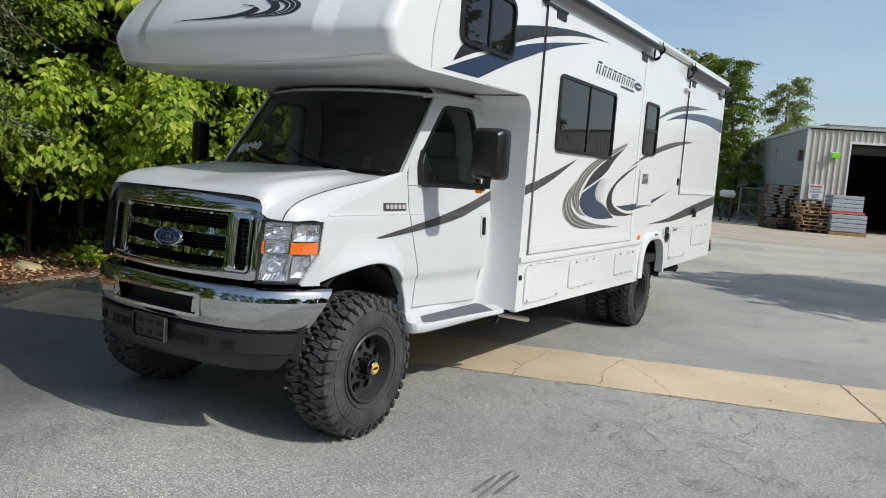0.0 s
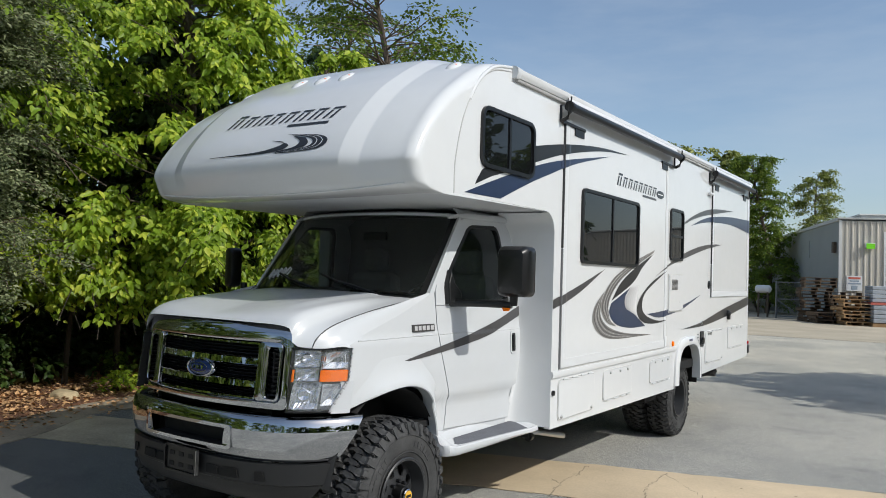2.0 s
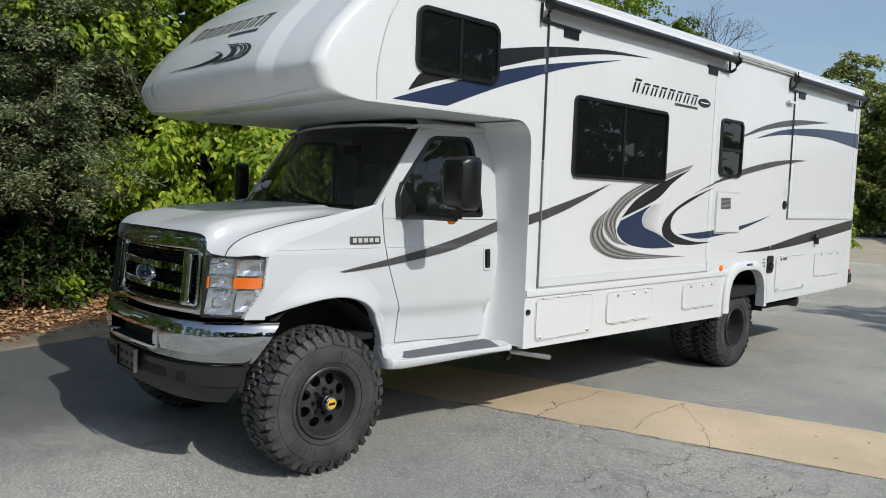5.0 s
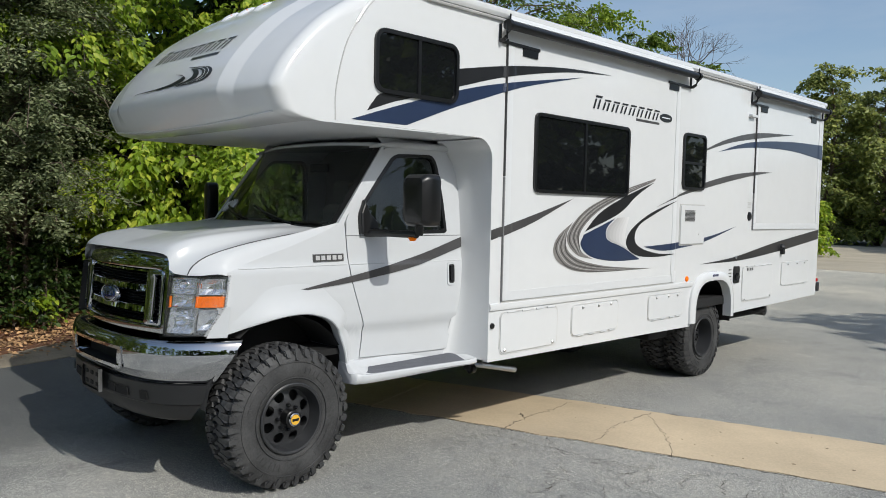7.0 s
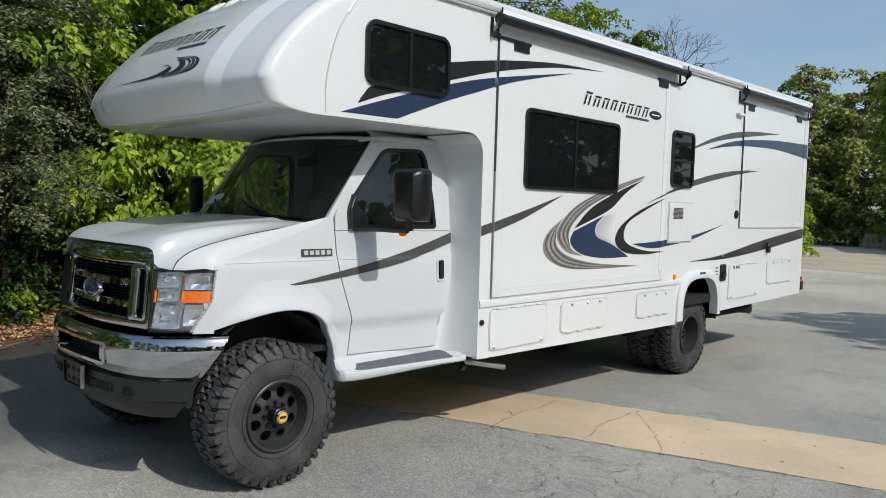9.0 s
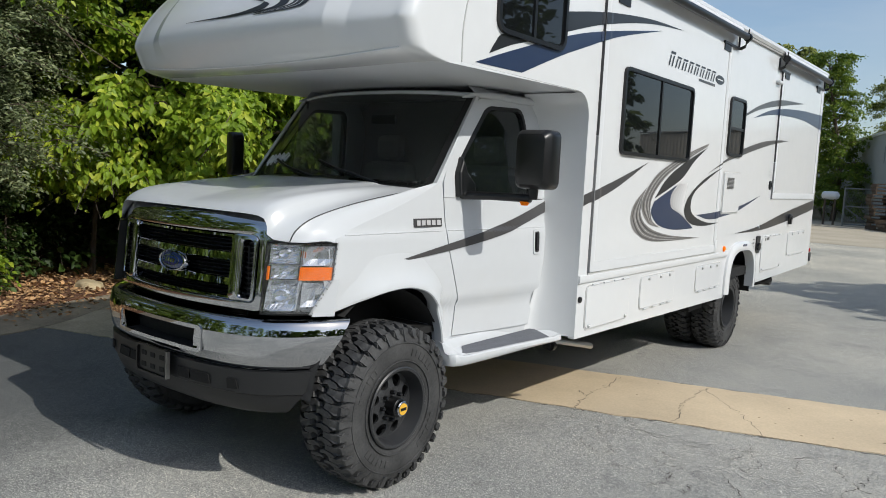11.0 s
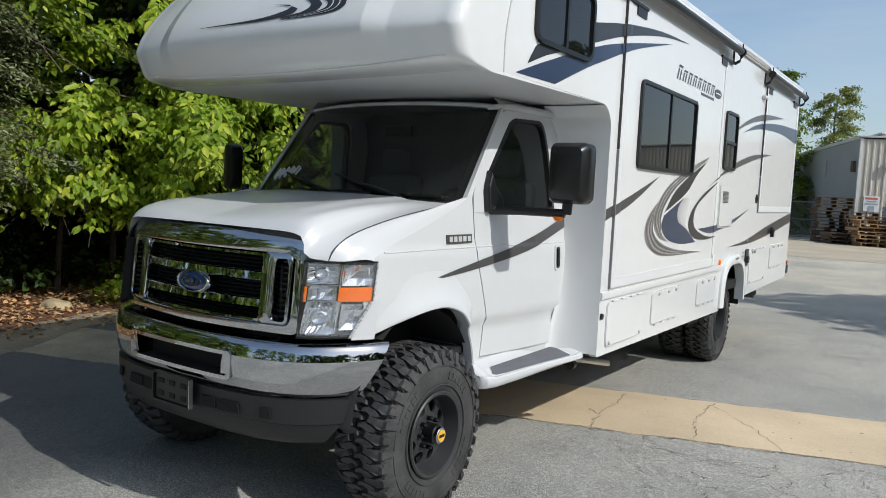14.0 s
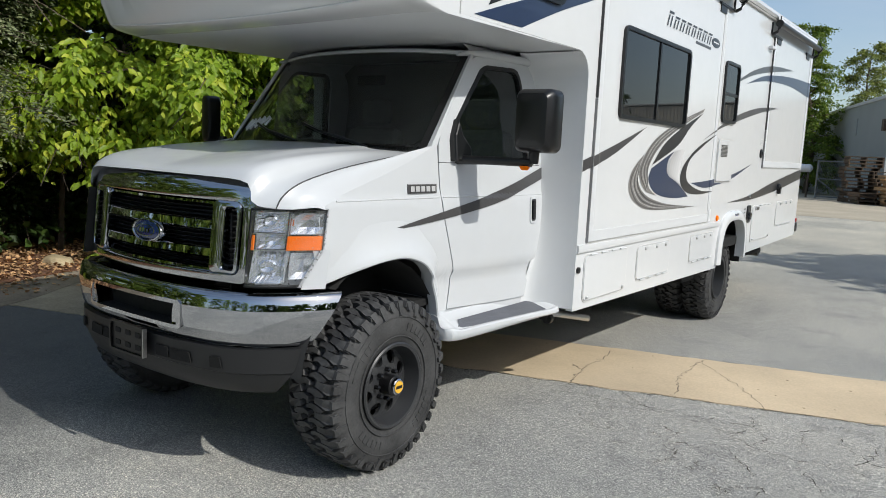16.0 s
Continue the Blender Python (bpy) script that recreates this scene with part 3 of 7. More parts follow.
def wall_outline():
    o = [(1.66, 0.645), (5.00, 0.605)]
    for k in range(25):
        o.append(arch_point(k / 24, 0.0))
    o += [(6.0, 0.66), (8.84, 0.70), (8.88, 0.76), (8.88, roof_z(8.88) - 0.06), (8.82, roof_z(8.82)), (1.18, roof_z(1.16))]
    o += TOP_EDGE[::-1] + [q for q in seam_curve if q[0] < 0.42][::-1]
    o += [(1.50, 2.385)]
    for k in range(1, 6):
        a = radians(90 - 90 * k / 5)
        o.append((1.50 + 0.16 * math.cos(a), 2.225 + 0.16 * math.sin(a)))
    return o


part("side_wall", prism(wall_outline(), lambda u, v, d: (HW - d, u, v), 0.05), WHITE, rv, "smooth white fibreglass side wall")
part("side_wall", prism(wall_outline(), lambda u, v, d: (-HW + d, u, v), 0.05), WHITE, rv)
part("rear_wall", box(-HW + 0.05, HW - 0.05, 8.83, 8.87, 0.72, roof_z(8.8) - 0.01), WHITE, rv)
part("coach_floor", box(-HW + 0.05, HW - 0.05, 1.75, 8.83, 0.78, 0.88), UNDER, rv)
for sx in (1, -1):
    part("chassis_rail", box(sx * 0.45 - 0.04, sx * 0.45 + 0.04, -0.5, 8.7, 0.62, 0.80), UNDER, rv, bevel=0.006)
bm = bmesh.new()
RW = HW - 0.006
roof_pts = [(-RW, 0.004), (-RW, 0.03), (-HW + 0.10, 0.065), (0, 0.10), (HW - 0.10, 0.065), (RW, 0.03), (RW, 0.004)]
part("roof", loft([[(x, y, roof_z(y) + z) for x, z in roof_pts] for y in (0.98, 8.84)], closed=True, caps=True), WHITE_TRIM, rv, "white rubber roof")
for sx in (1, -1):
    part("roof_gutter", loft([[(sx * (HW + a * k), y, roof_z(y) + b * k) for a, b in ((-0.004, -0.045), (0.030, -0.040), (0.048, -0.014), (0.046, 0.020), (0.022, 0.036), (-0.004, 0.040))] for y, k in ((0.90, 0.80), (0.925, 1.0), (3, 1.0), (6, 1.0), (8.85, 1.0))], closed=True, caps=True), WHITE, rv, "white roof edge rail", smooth=True)
    part("gutter_channel", loft([[(sx * (HW + a), y, roof_z(y) + b) for a, b in ((0.0, -0.064), (0.022, -0.062), (0.026, -0.052), (0.024, -0.046), (0.0, -0.046))] for y in (0.93, 8.85)], closed=True, caps=True), SEALANT, rv, "grey drip channel under the roof edge")
    part("gutter_end", loft([[(sx * (HW + a), y, roof_z(y) + b) for a, b in ((-0.004, -0.050), (0.034, -0.046), (0.052, -0.014), (0.050, 0.022), (0.024, 0.040), (-0.004, 0.044))] for y in (0.885, 0.945)], closed=True, caps=True), WHITE_TRIM, rv, "white end cap on the roof edge rail", smooth=True)

# over-cab cap
CENTRE = [(-0.06, 2.352), (-0.238, 2.355), (-0.316, 2.392), (-0.358, 2.470), (-0.373, 2.562), (-0.325, 2.68), (-0.24, 2.81), (-0.12, 2.95), (0.03, 3.09), (0.20, 3.21), (0.38, 3.322), (0.58, 3.415), (0.88, 3.47), (1.15, 3.40)]
CENTRE_FINE, EDGE_FINE = spline(CENTRE, 5), spline(EDGE, 5)


CORNER, CR = 1.185, 0.095


def cap_at(i, x, d=0.0):
    """Point on the front or brow of the cap for profile step i; the middle panel stands proud between two ramps."""
    c = CENTRE_FINE[i]
    a, b = CENTRE_FINE[max(i - 1, 0)], CENTRE_FINE[min(i + 1, len(CENTRE_FINE) - 1)]
    ty, tz = b[0] - a[0], b[1] - a[1]
    n = math.hypot(ty, tz)
    share = i / (len(CENTRE_FINE) - 1)
    q = min(1.0, abs(x) / CORNER)
    proud = 0.030 * (1 - min(1.0, max(0.0, (abs(x) - 0.765) / 0.135))) * smoothstep(0.16, 0.32, share) * smoothstep(1.0, 0.85, share) - 0.078 * q ** 2.7 * smoothstep(-0.1, 0.25, share) + d
    bow = 0.04 * q ** 9 * smoothstep(0.42, 0.06, share)
    return (x, c[0] - tz / n * proud + bow, c[1] + ty / n * proud)


def cap_row(i):
    """One line across the cap: seam, side panel, rounded corner, front, and back to the other seam."""
    a, b = CENTRE_FINE[max(i - 1, 0)], CENTRE_FINE[min(i + 1, len(CENTRE_FINE) - 1)]
    ty, tz = b[0] - a[0], b[1] - a[1]
    n = math.hypot(ty, tz)
    e = EDGE_FINE[i]
    cr = 0.085 - 0.01 * smoothstep(0.30, 0.70, i / (len(CENTRE_FINE) - 1))
    side = HW - 0.006 * smoothstep(0.66, 0.76, i / (len(CENTRE_FINE) - 1))
    corner = side - cr
    p = cap_at(i, corner)
    half = [cap_at(i, x) for x in [0.75 * k / 22 for k in range(22)] + [0.75, 0.76, 0.765, 0.775, 0.79, 0.81, 0.83, 0.85, 0.87, 0.885, 0.897, 0.905] + [0.915 + (corner - 0.915) * k / 12 for k in range(12)]]
    for k in range(9):
        t = math.pi / 2 * k / 8
        back = cr * (1 - math.cos(t))
        by, bz = (tz / n, -ty / n * smoothstep(0.28, 0.62, i / (len(CENTRE_FINE) - 1))) if ty > 0 else (1.0, 0.0)
        half.append((corner + cr * math.sin(t), min(e[0], p[1] + by * back), p[2] + bz * back))
    last = half[-1]
    half += [(side, last[1] + (e[0] - last[1]) * f, last[2] + (e[1] - last[2]) * f) for f in (0.25, 0.5, 0.75, 1.0)]
    return [(-x, y, z) for x, y, z in half[:0:-1]] + half


def on_cap(x, z, d):
    """The cap's front at a given height, raised by d."""
    zs = [cap_at(i, x, d)[2] for i in range(10, len(CENTRE_FINE) - 6)]
    k = float(np.interp(z, zs, range(len(zs)))) + 10
    i, f = int(k), k - int(k)
    p, q = Vector(cap_at(i, x, d)), Vector(cap_at(min(i + 1, len(CENTRE_FINE) - 1), x, d))
    return tuple(p + (q - p) * f)


part("overcab_cap", loft([cap_row(i) for i in range(len(CENTRE_FINE))]), WHITE, rv, "moulded white over-cab nose cap", smooth=True)
lip = cap_row(0)
part("cap_lip", tube([(x, y - 0.002, z - 0.002) for x, y, z in cap_row(7)[13:-13]], 0.0065, 8), WHITE, rv, "white moulded lip under the nose cap", smooth=True)
far_edge = [(max(-HW + 0.003, min(HW - 0.003, x)), 1.70 - 0.18 * smoothstep(1.05, 1.27, abs(x)), 2.383) for x, y, z in lip]
part("cap_underside", loft([lip, far_edge]), WHITE_TRIM, rv)
for s in (1, -1):
    part("cap_edge_trim", tube([(s * (HW - 0.006), y, z - 0.002) for y, z in spline(EDGE[8:-1] + [(1.0, 3.380)], 6)], 0.014, 10), WHITE, rv, smooth=True)
    part("cap_seam", tube([(s * (HW - 0.001), y, z) for y, z in seam_curve], 0.006, 6), SEALANT, rv)

# ---- the motorhome: van cab ----
SIDE = table([(0.5, 0.985), (0.75, 0.988), (0.90, 0.984), (0.955, 0.986), (0.99, 1.013), (1.2, 1.018), (1.42, 1.006), (1.45, 0.992), (1.65, 0.975), (1.9, 0.945), (2.1, 0.915), (2.33, 0.872)])


def cab_x(y, z):
    """Half width of the cab: it narrows towards the nose and towards the roof."""
    nose = 0.30 * smoothstep(-0.30, -0.75, y) ** 1.5
    return SIDE(z) - 0.085 * (1 - smoothstep(0.3, 1.4, y)) - nose


def cab_side(y, z):
    return (cab_x(y, z), y, z)


ARCH = spline([(-0.40, 1.035), (-0.20, 1.085), (0.02, 1.125), (0.22, 1.118), (0.39, 1.045), (0.50, 0.86), (0.535, 0.62)], 6)
hood_line = spline([(-0.41, 1.402), (-0.22, 1.475), (0.08, 1.565), (0.33, 1.65), (0.532, 1.735)], 6)
door_front = spline([(0.668, 0.755), (0.688, 0.97), (0.61, 1.22), (0.564, 1.42), (0.546, 1.74)], 6)


def both(name, bm, material, label="", smooth=True, parent=None):
    a = part(name, bm.copy(), material, parent or rv, label, smooth)
    b = part(name, mirrored(bm), material, parent or rv, label, smooth)
    bm.free()
    return a, b


# front fender: above the arch, back to the door
fender = coons(ARCH, hood_line, [(-0.40, 1.04), (-0.41, 1.402)], [(0.535, 0.62), (0.655, 0.73)] + [(y - 0.008, z) for y, z in door_front], 36, 20, cab_side, (-0.03, 0, 0))
both("front_fender", fender, WHITE_PAINT, "white front fender with a wheel arch")
# door skin below the window, and the window frame
door_rear = spline([(1.496, 0.734), (1.545, 0.90), (1.60, 1.10), (1.648, 1.36), (1.655, 1.63)], 6)
door = coons(spline([(0.668, 0.755), (1.08, 0.745), (1.496, 0.734)], 4), [(0.55, 1.635), (1.0, 1.632), (1.655, 1.63)], door_front[:-3] + [(0.55, 1.635)], door_rear, 24, 24, cab_side, (-0.05, 0, 0))
doors = both("cab_door", door, WHITE_PAINT, "white cab door with a grey stripe")
frame_out = [(0.55, 1.638), (1.657, 1.635), (1.668, 1.85), (1.665, 2.05), (1.62, 2.20), (1.55, 2.295), (1.50, 2.312), (0.93, 2.285), (0.80, 2.12), (0.66, 1.93), (0.56, 1.76)]
frame_in = [(0.655, 1.645), (1.485, 1.650), (1.47, 1.85), (1.45, 2.05), (1.43, 2.20), (1.40, 2.245), (1.36, 2.258), (1.04, 2.245), (0.985, 2.215), (0.86, 2.07), (0.70, 1.87), (0.655, 1.78)]


def lift(d):
    return lambda u, v, k: (cab_x(u, v) + d - k, u, v)


def dense(line, n):
    return [tuple(p) for p in resample(line + line[:1], n + 1)[:-1]]


for o in doors:
    s = 1 if o is doors[0] else -1
    bm = ring_prism(dense(frame_out, 60), dense(frame_in, 60), lift(0.0), 0.05)
    part("window_surround", bm if s == 1 else mirrored(bm), WHITE_PAINT, o, smooth=True)
    rub_in = [(0.69, 1.672), (1.455, 1.676), (1.44, 1.85), (1.42, 2.04), (1.40, 2.185), (1.375, 2.222), (1.34, 2.232), (1.05, 2.222), (1.005, 2.195), (0.88, 2.05), (0.725, 1.86), (0.688, 1.78)]
    bm = ring_prism(dense(frame_in, 60), dense(rub_in, 60), lift(0.003), 0.04)
    part("window_seal", bm if s == 1 else mirrored(bm), BLACK, o, "black rubber window seal")
    bm = bmesh.new()
    bm.faces.new([bm.verts.new((cab_x(u, v) - 0.014, u, v)) for u, v in dense(rub_in, 40)])
    pane = part("door_window", bm if s == 1 else mirrored(bm), SIDE_GLASS, o, "tinted side window")
    pane.visible_shadow = False

# hood, cowl, windscreen, roof
def same(*p):
    return p


hood_side = spline([(0.80, -0.585, 1.400), (0.808, -0.55, 1.46), (0.82, -0.44, 1.525), (0.835, -0.20, 1.59), (0.85, 0.10, 1.645), (0.855, 0.40, 1.685)], 5)
hood_nose = spline([(0, -0.70, 1.536), (0.35, -0.69, 1.534), (0.62, -0.665, 1.528), (0.695, -0.652, 1.50), (0.713, -0.65, 1.42), (0.80, -0.585, 1.400)], 5)
hood_mid = spline([(0, -0.70, 1.536), (0, -0.60, 1.576), (0, -0.20, 1.64), (0, 0.27, 1.702)], 5)
hood_back = spline([(0, 0.27, 1.702), (0.45, 0.30, 1.70), (0.855, 0.40, 1.685)], 5)
bm = coons(hood_nose, hood_back, hood_mid, hood_side, 22, 24, same)
for v in bm.verts:
    rib = smoothstep(0.60, 0.50, abs(v.co.x)) * smoothstep(-0.62, -0.30, v.co.y)
    v.co.z += 0.014 * rib
bm2 = mirrored(bm)
me = bpy.data.meshes.new("half")
bm2.to_mesh(me)
bm2.free()
bm.from_mesh(me)
bmesh.ops.remove_doubles(bm, verts=bm.verts, dist=0.001)
bmesh.ops.recalc_face_normals(bm, faces=bm.faces)
part("hood", bm, WHITE_PAINT, rv, "white engine hood", smooth=True)
for s in (1, -1):
    part("hood_seam", tube([(s * (x + 0.002), y, z + 0.001) for x, y, z in hood_side], 0.0035, 6), SEAM, rv)
side_line = [(cab_x(y, z), y, z) for y, z in hood_line]
side_line[0] = (0.938, -0.395, 1.399)
seam_in = [(x + 0.004, y + 0.002, z - 0.001) for x, y, z in hood_side]
bm = coons(side_line, seam_in, [side_line[0], (0.90, -0.462, 1.399), (0.86, -0.522, 1.399), seam_in[0]], [side_line[-1], (0.872, 0.47, 1.722), seam_in[-1]], 30, 10, same)
for v in bm.verts:
    y = v.co.y
    outer_x = float(np.interp(y, [p[1] for p in side_line], [p[0] for p in side_line]))
    inner_x = float(np.interp(y, [p[1] for p in seam_in], [p[0] for p in seam_in]))
    k = min(1.0, max(0.0, (outer_x - v.co.x) / (outer_x - inner_x)))
    v.co.z += 0.020 * math.sin(math.pi * k ** 0.8) * smoothstep(-0.56, -0.36, y) * smoothstep(0.50, 0.25, y)
both("fender_top", bm, WHITE_PAINT, "white fender shoulder")
rows = []
for j in range(5):
    t = j / 4
    rows.append([(s * 0.84, 0.27 + 0.14 * s * s + 0.14 * t - 0.02, 1.71 - 0.03 * abs(s) + 0.03 * t) for s in (i / 12 - 1 for i in range(25))])
part("cowl_grille", loft(rows), BLACK, rv, "black plastic cowl under the windscreen", smooth=True)


def screen_point(s, t):
    x = s * (0.858 - 0.04 * t)
    y = 0.30 + 0.16 * abs(s) ** 2.2 + 0.47 * t
    return (x, y, 1.70 + 0.62 * t - 0.02 * abs(s) ** 3)


rows = [[screen_point(i / 12 - 1, j / 10) for i in range(25)] for j in range(11)]
o = part("windscreen", loft(rows), SCREEN_GLASS, rv, "curved dark windscreen glass", smooth=True)
o.visible_shadow = False
# black band and white pillars
pil = []
for j in range(11):
    t = j / 10
    a, b = Vector(screen_point(0.955, t)), Vector(screen_point(1.0, t))
    pil.append([a + Vector((0.0, -0.004, 0.004)), b + Vector((0, -0.003, 0.003))])
both("screen_edge", loft(pil), BLACK, "black windscreen border")
pil = []
for j in range(11):
    t = j / 10
    b = Vector(screen_point(1.0, t))
    fr = (float(np.interp(t, [0, 0.1, 0.4, 0.7, 1.0], [0.537, 0.567, 0.685, 0.805, 0.935])), 1.72 + (2.287 - 1.72) * t)
    e = Vector((cab_x(*fr), *fr))
    m = (b + e) / 2 + Vector((0.012, -0.02, 0))
    pil.append([b, m, e, e + Vector((-0.05, 0.03, 0))])
both("a_pillar", loft(pil), WHITE_PAINT, "white windscreen pillar")
rows = []
for j in range(6):
    t = j / 5
    rows.append([(s * (0.81 + 0.06 * min(1, t * 2)), 0.775 + 0.16 * abs(s) ** 2.2 * (1 - t) + 0.9 * t, 2.322 - 0.02 * abs(s) ** 3 + 0.05 * t) for s in (i / 12 - 1 for i in range(25))])
part("cab_roof", loft(rows), WHITE_PAINT, rv, smooth=True)
part("screen_header", loft([[tuple(Vector(screen_point(i / 12 - 1, 1.0)) + Vector((0, a, b))) for i in range(25)] for a, b in ((-0.003, -0.012), (-0.006, 0.000), (0.0, 0.012), (0.03, 0.022))]), WHITE_PAINT, rv, "white header over the windscreen", smooth=True)
both("roof_rail", tube([(0.790, 0.84, 2.286), (0.812, 0.92, 2.304), (0.842, 1.05, 2.312), (0.866, 1.3, 2.316), (0.874, 1.62, 2.322)], [0.008, 0.018, 0.026, 0.028, 0.028], 10), WHITE_PAINT, "white roof rail over the cab door")
both("roof_side", loft([[(cab_x(y, 2.28), y, 2.28), (0.80, y, 2.34), (0.76, y, 2.372)] for y in (0.93, 1.1, 1.4, 1.62)]), WHITE_PAINT)

# fairing between the cab and the wider coach
rows = []
for z in (0.66, 0.8, 1.0, 1.2, 1.45, 1.7, 1.95, 2.1, 2.2, 2.28, 2.34, 2.372):
    y0 = float(np.interp(z, [0.66, 0.9, 1.35, 1.7, 2.0, 2.15, 2.3, 2.4], [1.475, 1.53, 1.635, 1.645, 1.655, 1.64, 1.55, 1.45]))
    lean = 0.0 if z < 2.2 else (z - 2.2) / 0.172
    x1 = HW - 0.002
    y1 = 1.66 - 0.17 * (1 - math.sqrt(max(0, 1 - lean * lean)))
    x0 = cab_x(y0, z) - 0.01
    rows.append([(x0 + (x1 - x0) * f, y0 - 0.014 + (y1 - y0 + 0.014) * f ** 0.35, z) for f in (0.0, 0.02, 0.05, 0.10, 0.17, 0.26, 0.4, 0.6, 0.8, 0.95, 1.0)])
both("coach_front_fairing", loft(rows), WHITE, "white fairing that flares from cab to coach")
part("coach_front_wall", box(-1.23, 1.23, 1.76, 1.80, 0.66, 2.37), INTERIOR, rv)

# wheel arch flare, running board
rows = []
flare = ARCH
for i, (y, z) in enumerate(flare):
    dy, dz = flare[min(i + 1, len(flare) - 1)][0] - flare[max(i - 1, 0)][0], flare[min(i + 1, len(flare) - 1)][1] - flare[max(i - 1, 0)][1]
    n = math.hypot(dy, dz)
    ny, nz = -dz / n, dy / n
    prof = ((0.19, -0.003), (0.15, 0.004), (0.11, 0.014), (0.07, 0.030), (0.035, 0.048), (0.008, 0.062), (-0.004, 0.062), (-0.010, 0.055), (-0.012, 0.0))
    k = 0.15 + 0.85 * smoothstep(0.0, 0.35, i / len(flare))
    slim = 1 - 0.62 * smoothstep(0.62, 0.95, i / len(flare))
    rows.append([(cab_x(y, z) + b * k - 0.01 * (1 - k), y + ny * a * (slim if a > 0 else 1), z + nz * a * (slim if a > 0 else 1)) for a, b in prof])
both("wheel_arch_flare", loft(rows, closed=True, caps=True), WHITE_PAINT, "white wheel arch flare")
def step_edge(y):
    """Outer edge of the running board: it widens towards the coach."""
    return float(np.interp(y, [0.505, 0.53, 0.6, 0.8, 1.1, 1.4, 1.56, 1.63, 1.66], [1.03, 1.07, 1.095, 1.108, 1.135, 1.170, 1.192, 1.195, 1.16]))


def step_ring(y):
    """Section of the running board: riser, sunken tread, raised outer lip, short skirt."""
    x = step_edge(y)
    low = 0.602 + 0.022 * smoothstep(0.7, 1.6, y)
    sink = 0.016 * smoothstep(0.56, 0.66, y) * smoothstep(1.62, 1.56, y)
    end = 0.030 * (1 - smoothstep(0.53, 0.62, y)) + 0.022 * smoothstep(1.55, 1.63, y)
    return [(0.89, y, 0.748), (0.948, y, 0.744), (0.962, y, 0.730 + end * 0.3), (0.975, y, 0.706 - sink + end), (x - 0.042, y, 0.664 - sink + end * 0.8), (x - 0.030, y, 0.662 + end * 0.5), (x - 0.010, y, 0.664 + end * 0.4), (x, y, 0.656 + end * 0.3), (x + 0.003, y, 0.636), (x - 0.002, y, low + 0.014), (x - 0.014, y, low), (0.87, y, low - 0.004)]


step = loft([step_ring(y) for y in (0.508, 0.516, 0.53, 0.545, 0.57, 0.60, 0.64, 0.68, 0.8, 0.95, 1.1, 1.25, 1.4, 1.5, 1.55, 1.58, 1.61, 1.635, 1.65, 1.66)], closed=True, caps=True)
steps_made = both("running_board", step, WHITE_PAINT, "white moulded running board")
for o, s in zip(steps_made, (1, -1)):
    grip = loft([[(s * (0.985 + (step_edge(y) - 1.040) * f), y + (0.10 if y < 0.7 else 0.0) * (1 - f), 0.694 - 0.040 * f) for f in (0.0, 0.5, 1.0)] for y in (0.625, 0.7, 0.95, 1.2, 1.4, 1.575)])
    part("step_grip", grip, GRIP, o, "grey non-slip step pad")

both("rocker_panel", loft([[(cab_x(y, 0.74) - 0.012, y, z) for z in (0.69, 0.74, 0.785)] for y in np.linspace(0.58, 1.60, 8)]), WHITE_PAINT)
for s in (1, -1):
    part("inner_fender", box(s * 0.54 - 0.01, s * 0.54 + 0.01, -0.64, 0.66, 0.50, 1.36), UNDER, rv)

# grille block
def front_y(x):
    """Plan of the nose: gently bowed."""
    return -0.735 + 0.10 * (x / 0.68) ** 2


def nose(u, v, d):
    return (u, front_y(u) - d + (v - 1.05) * 0.09 + 1.5 * max(0.0, v - 1.40) ** 2, v)


def sub(line, n):
    return [tuple(p) for p in resample(list(line) + [line[0]], n + 1)[:-1]]


outer = sub(rounded(-0.708, 0.708, 1.027, 1.528, 0.055), 160)
inner = sub(rounded(-0.636, 0.636, 1.075, 1.416, 0.03), 160)
SWELL = ((0.0, -0.05), (0.0, 0.010), (0.025, 0.022), (0.08, 0.029), (0.45, 0.034), (0.84, 0.034), (0.94, 0.028), (1.0, 0.012), (1.0, -0.05))
grille = part("grille_surround", loft([[nose(a + (c - a) * f, b + (d - b) * f, h) for (a, b), (c, d) in zip(outer, inner)] for f, h in SWELL], closed=True), CHROME, rv, "chrome grille surround", smooth=True)
bm = bmesh.new()
loft([[nose(u, v, -0.055) for v in (1.05, 1.43)] for u in np.linspace(-0.66, 0.66, 21)], bm=bm)
part("grille_backing", bm, CAVITY_SHADE, grille)
for k in range(17):
    z = 1.085 + k * 0.0195
    part("mesh_slat", loft([[nose(x, z + a, b - 0.030) for a, b in ((-0.004, 0), (0.003, 0.006), (0.003, -0.02), (-0.004, -0.02))] for x in np.linspace(-0.625, 0.625, 13)], closed=True, caps=True), BLACK, grille)
for z in (1.163, 1.298):
    part("grille_bar", loft([[nose(x, z + a, b) for a, b in ((-0.026, -0.03), (-0.025, 0.010), (-0.018, 0.018), (0.018, 0.013), (0.025, 0.004), (0.026, -0.03))] for x in np.linspace(-0.452, 0.452, 15)], closed=True, caps=True), CHROME, grille, "bright chrome grille bar", smooth=True)
trim_out, trim_in = sub(rounded(-0.462, 0.462, 1.072, 1.412, 0.012), 120), sub(rounded(-0.450, 0.450, 1.086, 1.400, 0.008), 120)
part("grille_trim", ring_prism(trim_out, trim_in, lambda u, v, d: nose(u, v, d - 0.03), 0.042), CHROME, grille, smooth=True)
